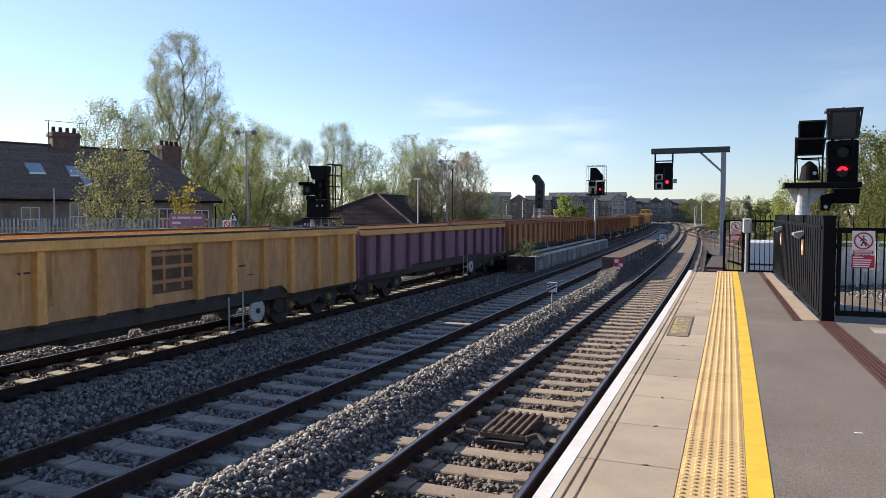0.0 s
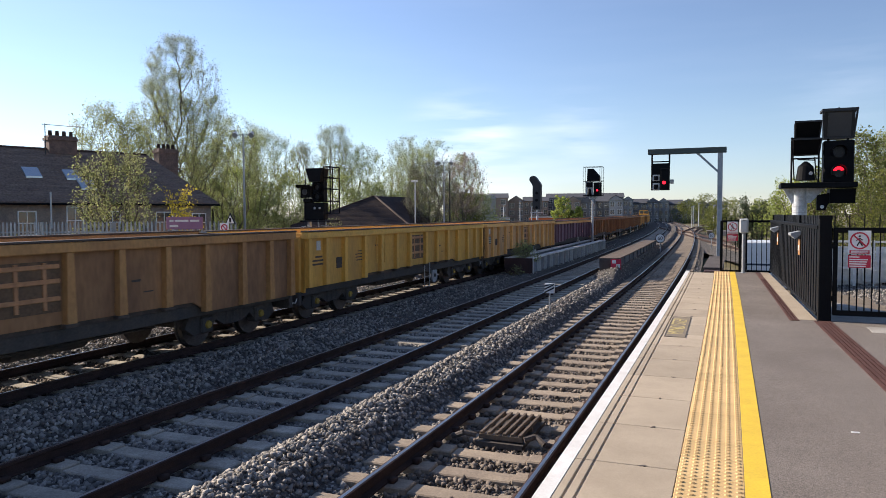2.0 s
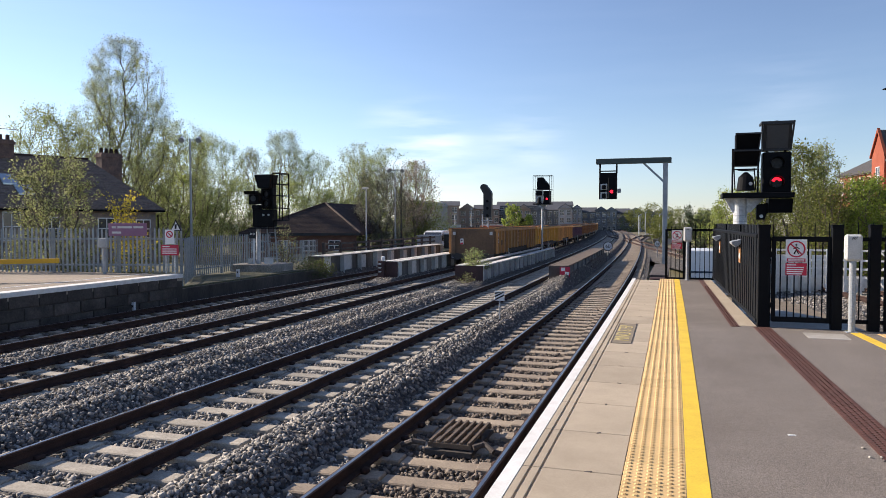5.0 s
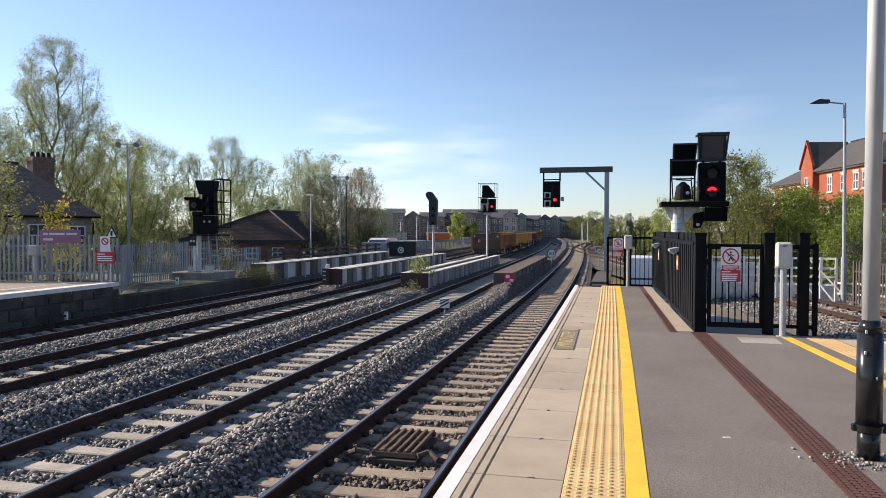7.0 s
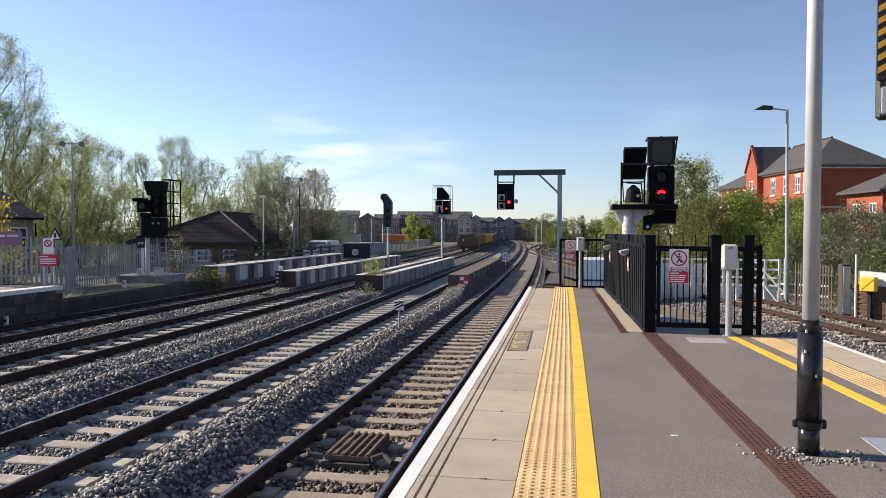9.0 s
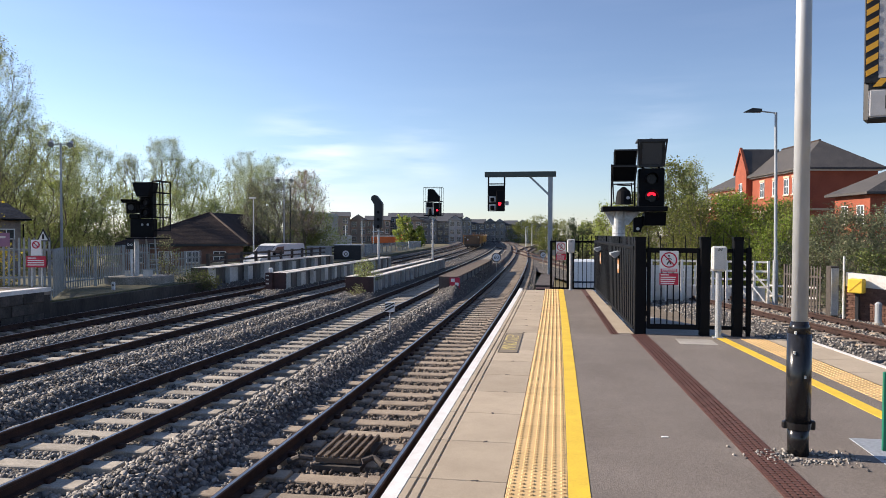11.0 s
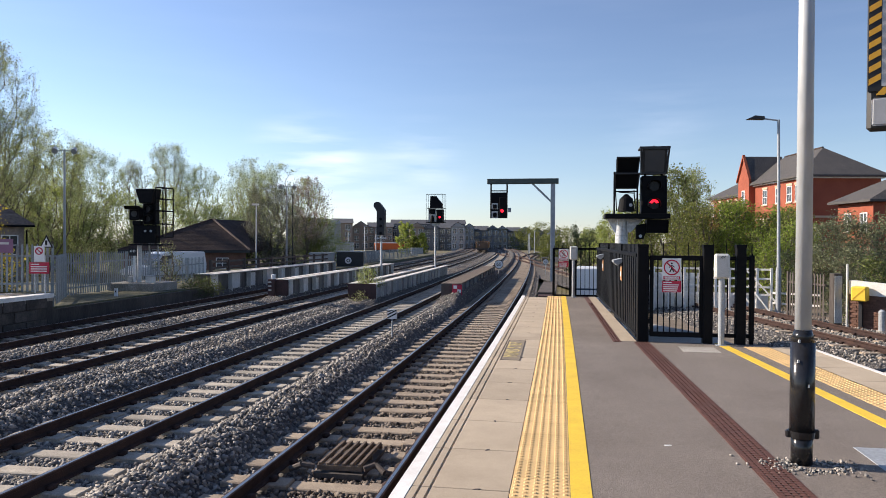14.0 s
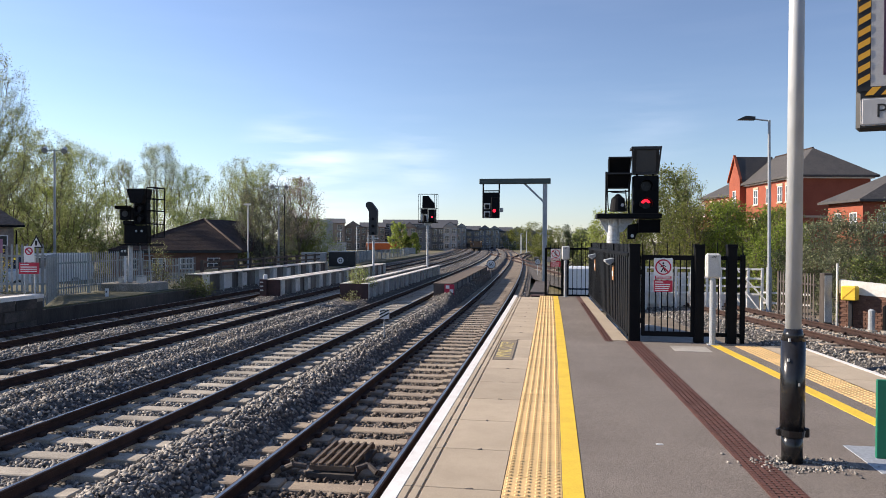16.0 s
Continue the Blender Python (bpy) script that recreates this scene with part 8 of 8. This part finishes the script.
def build_cottages():
    root = thing("cottage_row", "row of dark stone cottages with slate roof and chimneys", "house", pose(-36.2, 26.8, 0, 0, 0, 69.8))
    x0, x1 = -16.0, 12.4
    bm = box(B(), x0, x1, 0, 8.2, -1.9, 2.42)
    part("wall", bm, M["stonewall"], root)
    hip_roof(root, x0, x1, 0, 8.2, 2.45, 5.72, 0.6, 2.7, M["slate"], 0.4, 26)
    part("gutter", bar(B(), (x0 - 0.4, -0.43, 2.35), (x1 + 0.4, -0.43, 2.35), 0.06, n=8), M["black"], root)
    for x in (4.6, 12.5, -4):
        part("drainpipe", bar(B(), (x, -0.1, -1.8), (x, -0.1, 2.1), 0.05, n=8), M["black"], root)
    part("vent_pipe", bar(B(), (2.45, -0.5, 1.0), (2.45, -0.5, 3.0), 0.05, n=8), M["paleplate"], root)
    for x, w, h, ar in ((1.4, 0.95, 1.35, False), (3.9, 0.95, 1.6, True), (6.0, 0.95, 1.35, False), (9.2, 1.1, 1.3, False), (11.55, 1.0, 1.2, False), (-2.0, 0.95, 1.35, False), (-5.0, 0.95, 1.5, True)):
        window(root, x, 0.0, 0.62, w, h, 1, True, ar)
    for x, t in ((1.9, 0.42), (4.05, 0.40), (4.55, 0.22)):
        y, z = -0.4 + 4.5 * t, 2.47 + 3.27 * t
        y2, z2 = -0.4 + 4.5 * (t + 0.17), 2.47 + 3.27 * (t + 0.17)
        me = mesh_ob("skylight", [(x, y, z + 0.1), (x + 0.85, y, z + 0.1), (x + 0.85, y2, z2 + 0.1), (x, y2, z2 + 0.1), (x, y, z), (x + 0.85, y, z), (x + 0.85, y2, z2), (x, y2, z2)], [(0, 1, 2, 3), (4, 5, 1, 0), (5, 6, 2, 1), (7, 4, 0, 3), (6, 7, 3, 2)], M["skylight"], root)
    chimney(root, 4.75, 4.1, 4.9, 6.55, 1.6, 0.8, 4)
    chimney(root, 11.5, 4.1, 4.0, 6.2, 1.35, 0.8, 4)
    bm = bar(B(), (3.7, 3.6, 5.3), (3.7, 3.6, 7.2), 0.025, n=6)
    bar(bm, (3.5, 3.6, 7.15), (6.0, 3.6, 7.15), 0.018, n=6)
    for k in range(7):
        bar(bm, (4.9 + k * 0.15, 3.35, 7.15), (4.9 + k * 0.15, 3.85, 7.15), 0.012, n=5)
    part("aerial", bm, M["darkgrey"], root, "thin television aerial")


M["hiptile"] = mat("hip_tile_clay", (0.20, 0.145, 0.115), (0.13, 0.10, 0.08), 0.9, big=2, fine=12, bump=0.3)


def build_hut():
    a, c = Vector((-34.5, 51.5, 0)), Vector((-25.8, 56.4, 0))
    u = (c - a).normalized()
    ang = math.degrees(math.atan2(u.y, u.x))
    root = thing("station_hut", "low brown brick building with a wide hipped tile roof", "building", pose(a.x, a.y, 0, 0, 0, ang))
    w = (c - a).length
    bm = box(B(), 0.3, w - 0.3, 0.3, 12.5, -1.9, 0.75)
    part("wall", bm, M["brickdark"], root)
    # hipped roof with the ridge running away
    ym, ze, zr = w / 2 + 1.6, 0.72, 3.35
    v = [(0, 0, ze), (w, 0, ze), (w + 3.4, 13, ze), (0, 13, ze), (w * 0.72, 4.2, zr), (w * 0.72 + 3.4, 9.0, zr), (0, 0, ze - 0.2), (w, 0, ze - 0.2), (w + 3.4, 13, ze - 0.2), (0, 13, ze - 0.2)]
    f = [(0, 1, 4), (1, 2, 5, 4), (2, 3, 5), (3, 0, 4, 5), (6, 7, 8, 9), (0, 6, 7, 1), (1, 7, 8, 2), (2, 8, 9, 3), (3, 9, 6, 0)]
    roof = mesh_ob("roof", v, f, M["tilebrown"], root)
    n = 24
    for k in range(n):
        t0, t1 = k / n, (k + 1) / n
        ap = Vector(v[4])
        def at(p, t, dz):
            q = Vector(p).lerp(ap, t)
            return (q.x, q.y - 0.02, q.z + dz)
        p, q = [at(v[0], t0, 0.02), at(v[1], t0, 0.02)], [at(v[0], t1, 0.012), at(v[1], t1, 0.012)]
        lo = [at(v[0], t0, 0.0), at(v[1], t0, 0.0)]
        mesh_ob("course", [p[0], p[1], q[1], q[0], lo[0], lo[1]], [(0, 1, 2, 3), (4, 5, 1, 0)], M["tilebrown"], roof)
    part("hip_tile", bar(B(), v[1], v[4], 0.1, n=8), M["hiptile"], roof)
    part("hip_tile", bar(B(), v[0], v[4], 0.09, n=8), M["tilebrown"], roof)
    part("fascia", box(B(), 0.0, w, -0.03, 0.02, ze - 0.22, ze - 0.02), M["darkgrey"], root)
    for k in range(4):
        window(root, 1.5 + k * 2.1, 0.3, -0.8, 1.0, 0.9)


def build_brick_flats():
    u = Vector((-0.15, 0.989, 0))
    ang = math.degrees(math.atan2(u.y, u.x)) - 180
    # local x runs towards the camera along the lit front; the front faces local -y after the turn
    root = thing("brick_flats", "three-storey red brick block of flats with dark tile roof", "apartment building", pose(17.3 + u.x * 25, 57.3 + u.y * 25, 0, 0, 0, ang))
    part("wall", box(B(), 13.8, 25, 0, 5.6, -2.5, 6.55), M["brick"], root)
    hip_roof(root, 13.8, 25, 0, 5.6, 6.6, 9.0, 2.2, 3.4, M["flatroof"], 0.45)
    part("eaves_band", box(B(), 13.6, 25.2, -0.2, 5.8, 6.36, 6.5), M["frame"], root)
    # two lower wings stepping down behind
    for x0, x1, ze, zr in ((5.0, 13.78, 5.95, 7.5), (0.0, 4.98, 4.7, 6.2)):
        part("wall", box(B(), x0, x1, 0.1, 5.5, -2.5, ze - 0.05), M["brick"], root)
        hip_roof(root, x0, x1, 0.1, 5.5, ze, zr, 0.6, 0.3, M["flatroof"], 0.3)
        part("eaves_band", box(B(), x0, x1, -0.06, 5.66, ze - 0.2, ze - 0.15), M["frame"], root)
    part("string_course", box(B(), -0.03, 25.03, -0.03, 5.63, 3.45, 3.6), M["stonetrim"], root)
    part("gable_bay", prism(B(), [(13.7, -2.5), (16.1, -2.5), (16.1, 6.9), (14.9, 8.7), (13.7, 6.9)], "y", -0.5, 2.5), M["brick"], root)
    part("gable_roof", prism(B(), [(13.5, 6.8), (14.9, 8.9), (16.3, 6.8), (16.3, 7.0), (14.9, 9.1), (13.5, 7.0)], "y", -0.4, 2.8), M["flatroof"], root)
    part("gable_coping", prism(B(), [(13.5, 6.85), (14.9, 9.0), (16.3, 6.85), (16.3, 7.05), (14.9, 9.25), (13.5, 7.05)], "y", -0.62, -0.4), M["brick"], root)
    def front_window(x, y, z, w, h):
        return window(root, x, y, z, w, h)
    for z in (4.7, 1.9, -0.8):
        for x in (3.0, 5.5, 8.0, 10.2, 12.2, 18.2, 20.6, 22.6, 24.0):
            dz = 0.0 if x > 14 else -0.6 if x > 5 else -1.8
            front_window(x, 0.0 if x > 14 else 0.1, z + dz, 0.85, 1.25)
            part("lintel", box(B(), x - 0.5, x + 0.5, -0.05, 0.12, z + dz + 1.28, z + dz + 1.45), M["stonetrim"], root)
        front_window(14.9, -0.5, z, 0.7, 1.4)
    part("quoin", box(B(), 24.9, 25.04, -0.05, 0.3, -2.5, 6.4), M["brickdark"], root)
    # the lower house in front
    root = thing("brick_house", "two-storey red brick house with dark hipped roof", "house", pose(17.9 + u.x * 8, 46.6 + u.y * 8, 0, 0, 0, ang))
    part("wall", box(B(), 4.0, 8, 0, 9.0, -2.5, 4.15), M["brick"], root)
    hip_roof(root, 4.0, 8, 0, 9.0, 4.2, 6.6, 2.3, 2.3, M["flatroof"], 0.45, name="roof")
    for x, z in ((5.2, 2.3), (7.0, 2.3), (5.2, -0.6), (7.0, -0.6)):
        window(root, x, 0, z, 0.8, 1.15)
    for yy in (1.4, 4.0, 6.5):
        win = window(root, 0, 0, 2.2, 1.1, 1.2, 2)
        win.matrix_basis = pose(8.0, yy, 0, 0, 0, 90)
    part("string_course", box(B(), 3.97, 8.03, -0.03, 9.03, 1.2, 1.32), M["stonetrim"], root)


def flats_block(x, y, w, d, z1, turn, wall, label, rows, cols, gable):
    h = min(1.9, w * 0.36) if gable else 1.5
    root = thing("apartment_building", label, "apartment building", pose(x, y, 0, 0, 0, turn), group="flats in the distance")
    part("wall", box(B(), -w / 2, w / 2, 0, d, -4, z1 - h), M[wall], root)
    if gable:
        bm = prism(B(), [(-w / 2 - 0.25, z1 - h), (w / 2 + 0.25, z1 - h), (0, z1)], "y", -0.3, d)
    else:
        bm = prism(B(), [(-0.4, z1 - h), (d + 0.4, z1 - h), (d / 2, z1)], "x", -w / 2 - 0.3, w / 2 + 0.3)
    part("roof", bm, M["farroof"], root)
    if gable:
        part("gable_wall", prism(B(), [(-w / 2, z1 - h), (w / 2, z1 - h), (0, z1 - 0.2)], "y", -0.35, 0.3), M[wall], root)
    src = None
    for r in range(rows):
        for c in range(cols):
            xx = -w / 2 + w * (c + 0.5) / cols
            zz = z1 - h - 2.0 - r * 2.3
            if src is None:
                src = window(root, 0, 0, 0, min(1.5, w / cols * 0.62), 1.5, 1, False)
                src.matrix_basis = pose(xx, 0, zz)
            else:
                k = share("window", src, root, pose(xx, 0, zz))
                for ch in src.children:
                    share("pane" if ch.name.startswith("pane") else "glazing_bar", ch, k, Matrix.Identity(4))
    return root


def build_far():
    rnd = random.Random(2)
    rows = [(-66.9, 211.7, 5.8, 8.1, 18, "flatsbrown", 0), (-63.4, 219.0, 5.3, 7.4, 16, "flatsbrown", 1), (-58.5, 224.5, 7.9, 7.2, 15, "flatsbrown", 0), (-45.1, 217.4, 4.3, 7.0, 14, "flatsbrown", 1), (-41.2, 220.2, 4.9, 6.9, 11, "render", 1), (-37.1, 222.9, 4.2, 6.8, 9, "render", 0), (-32.5, 217.6, 4.1, 7.1, 8, "renderlight", 1), (-29.9, 224.0, 2.9, 6.8, 8, "renderlight", 1),
            (-27.6, 234.4, 4.8, 6.3, 7, "render", 0), (-23.7, 234.8, 3.7, 6.5, 6, "render", 1), (-20.9, 239.1, 3.2, 6.4, 5, "renderlight", 1), (-17.8, 245.3, 4.4, 6.1, 4, "render", 0), (-14.1, 251.6, 4.7, 6.4, 3, "renderlight", 1), (-10.2, 261.8, 4.8, 6.0, 2, "render", 1), (-5.5, 274.9, 6.3, 5.8, 1, "render", 0)]
    for x, y, w, top, turn, wall, gb in rows:
        flats_block(x, y, w, 12, top, turn, wall, "grey and brown apartment block with pitched roof in the distance", 3, 4 if w > 6.5 else 2, gb)
    # long terrace roof behind
    flats_block(-46, 240, 25, 10, 8.5, 11, "render", "long grey apartment terrace with slate roof far off", 3, 10, 0)
    # pale round-ended hall
    root = thing("pale_hall", "pale curved-roof hall far behind the trees", "building", pose(-63.0, 180, 0))
    part("wall", box(B(), -9, 1, 0, 14, -3, 5.8), M["renderlight"], root)
    part("roof", prism(B(), [(-9.2, 5.8), (1.2, 5.8), (0.6, 6.9), (-3, 7.4), (-8, 7.0)], "y", -0.2, 14), M["renderlight"], root)
    # depot: orange locomotive, containers, fences
    root = thing("locomotive", "orange shunting locomotive standing in the yard", "locomotive", pose(-44.6, 184.6, -1.95, 0, 0, -76))
    part("body", box(B(), -1.4, 1.4, -5, 4.2, 0.9, 2.6, 0.1), M["busorange"], root)
    part("cab", box(B(), -1.45, 1.45, 2.6, 5.0, 0.9, 3.3, 0.12), M["busorange"], root)
    part("roof", box(B(), -1.2, 1.2, -5, 2.6, 2.6, 2.85, 0.05), M["paleplate"], root)
    part("underframe", box(B(), -1.3, 1.3, -5.1, 5.0, 0.3, 0.9), M["bogie"], root)
    part("cab_window", box(B(), -1.48, 1.48, 3.0, 4.6, 2.2, 2.9), M["glass"], root)
    for x, y, w, d, z0, z1, mt, lab in ((-19.3, 63.2, 2.4, 2.4, -1.6, 0.5, "darkgrey", "dark grey relay cabinet beside the yard"), (-21.2, 60.9, 2.1, 2.1, -1.6, 0.38, "galvpaint", "grey relay cabinet beside the yard"), (-30.0, 90.2, 5.6, 2.4, -1.6, 1.2, "paleplate", "pale site cabin in the yard"), (-24.5, 118.2, 2.0, 1.6, -1.6, 0.2, "renderlight", "pale equipment cabin beside the sidings"), (-22.6, 84.0, 2.0, 1.6, -1.6, 0.2, "paleplate", "pale equipment box in the yard")):
        root = thing("equipment_cabin", lab, "cabin", pose(x, y, 0, 0, 0, 15))
        part("body", box(B(), -w / 2, w / 2, 0, d, z0, z1, 0.03), M[mt], root)
        part("lid", box(B(), -w / 2 - 0.05, w / 2 + 0.05, -0.05, d + 0.05, z1, z1 + 0.08), M["galvpaint"], root)
        part("door", box(B(), -w * 0.2, w * 0.2, -0.03, 0.0, z0 + 0.1, z1 - 0.15), M[mt], root)
    root = thing("disc_sign", "small round white sign on the relay cabinet", "sign", pose(-19.4, 63.0, -0.25, 0, 0, 15))
    part("disc", disc(B(), (0, -0.06, 0), 0.3, 0.03, "y", 20), M["signwhite"], root)
    part("mark", ring(B(), (0, -0.08, 0), 0.1, 0.16, 0.02), M["signblack"], root)
    palisade("palisade_fence", "grey steel fence bay round the yard", [(-19.6, 68), (-20.9, 78), (-22.2, 108)], 1.75, -1.35, 0.24)
    # lamp columns on the left
    for x, y, top, tw in ((-33.3, 43.8, 7.6, True), (-24.9, 62.1, 6.46, True)):
        root = thing("street_lamp", "grey lamp column with two round floodlights", "street lamp", pose(x, y, 0, 0, 0, 20))
        part("column", bar(B(), (0, 0, -1.7), (0, 0, top), 0.1, 0.06, 10), M["galvpaint"], root)
        part("crossarm", bar(B(), (-0.55, 0, top - 0.1), (0.6, 0, top - 0.05), 0.035, n=8), M["galvpaint"], root)
        for xx in (-0.6, 0.65):
            part("floodlight", bar(B(), (xx, 0.12, top + 0.12), (xx + (0.06 if xx < 0 else 0), -0.25, top - 0.15), 0.1, 0.2, 16), M["galvpaint"], root)
    for x, y, top in ((-25.35, 56.6, 4.45), (-24.4, 62.3, 5.65)):
        root = thing("street_lamp", "slim pale lamp post beside the road", "street lamp", pose(x, y, 0))
        part("column", bar(B(), (0, 0, -1.7), (0, 0, top), 0.07, 0.05, 8), M["galv"] if top < 5 else M["darkgrey"], root)
        if top < 5:
            part("lantern", box(B(), -0.35, 0.2, -0.12, 0.12, top - 0.02, top + 0.12, 0.03), M["paleplate"], root)
    # slim masts in the yard and along the line
    for x, y, top in ((-38, 110, 3.4), (-34.5, 112, 3.1), (-33.5, 118, 3.8), (-31, 116, 2.8), (-6.5, 150, 3.5), (-3.5, 140, 3.0), (-1.8, 128, 2.4), (-8.8, 170, 3.0), (-9.5, 190, 3.4)):
        root = thing("mast", "slim pale steel mast beside the yard", "mast", pose(x, y, 0))
        part("column", bar(B(), (0, 0, -2), (0, 0, top), 0.09, 0.06, 8), M["galv"], root)
        part("head", box(B(), -0.15, 0.3, -0.1, 0.1, top - 0.05, top + 0.1), M["galvpaint"], root)
    # far footbridge over the lines
    root = thing("footbridge", "dark footbridge over the lines in the distance", "bridge", pose(-21.5, 300, 0, 0, 0, 4))
    part("deck", box(B(), -6, 12, 0, 2.5, 1.8, 4.2), M["darkgrey"], root)
    for x in (-5.5, 11.5):
        part("pier", box(B(), x - 0.5, x + 0.5, 0, 2.5, -2, 1.8), M["renderlight"], root)
    part("parapet", box(B(), -6.2, 12.2, -0.15, 0.0, 1.6, 2.3), M["paleplate"], root)
    # heaps of pale stone and equipment by the junction
    for x, y, w, h, mt in ((-3.4, 112, 0.8, 0.5, "dirt"), (-1.6, 104, 1.2, 0.7, "concrete"), (-5.2, 132, 2.0, 0.8, "dirt")):
        root = thing("junction_equipment", "low pale equipment housing beside the junction", "equipment box", pose(x, y, -1.5))
        part("housing", box(B(), -w / 2, w / 2, 0, 1.2, 0, h, 0.1), M[mt], root)
        part("cover", box(B(), -w / 2 - 0.05, w / 2 + 0.05, -0.05, 1.25, h, h + 0.08), M["concrete"], root)


build_cottages()
build_hut()
build_brick_flats()
build_far()
build_trees()

build_stones()
motions()
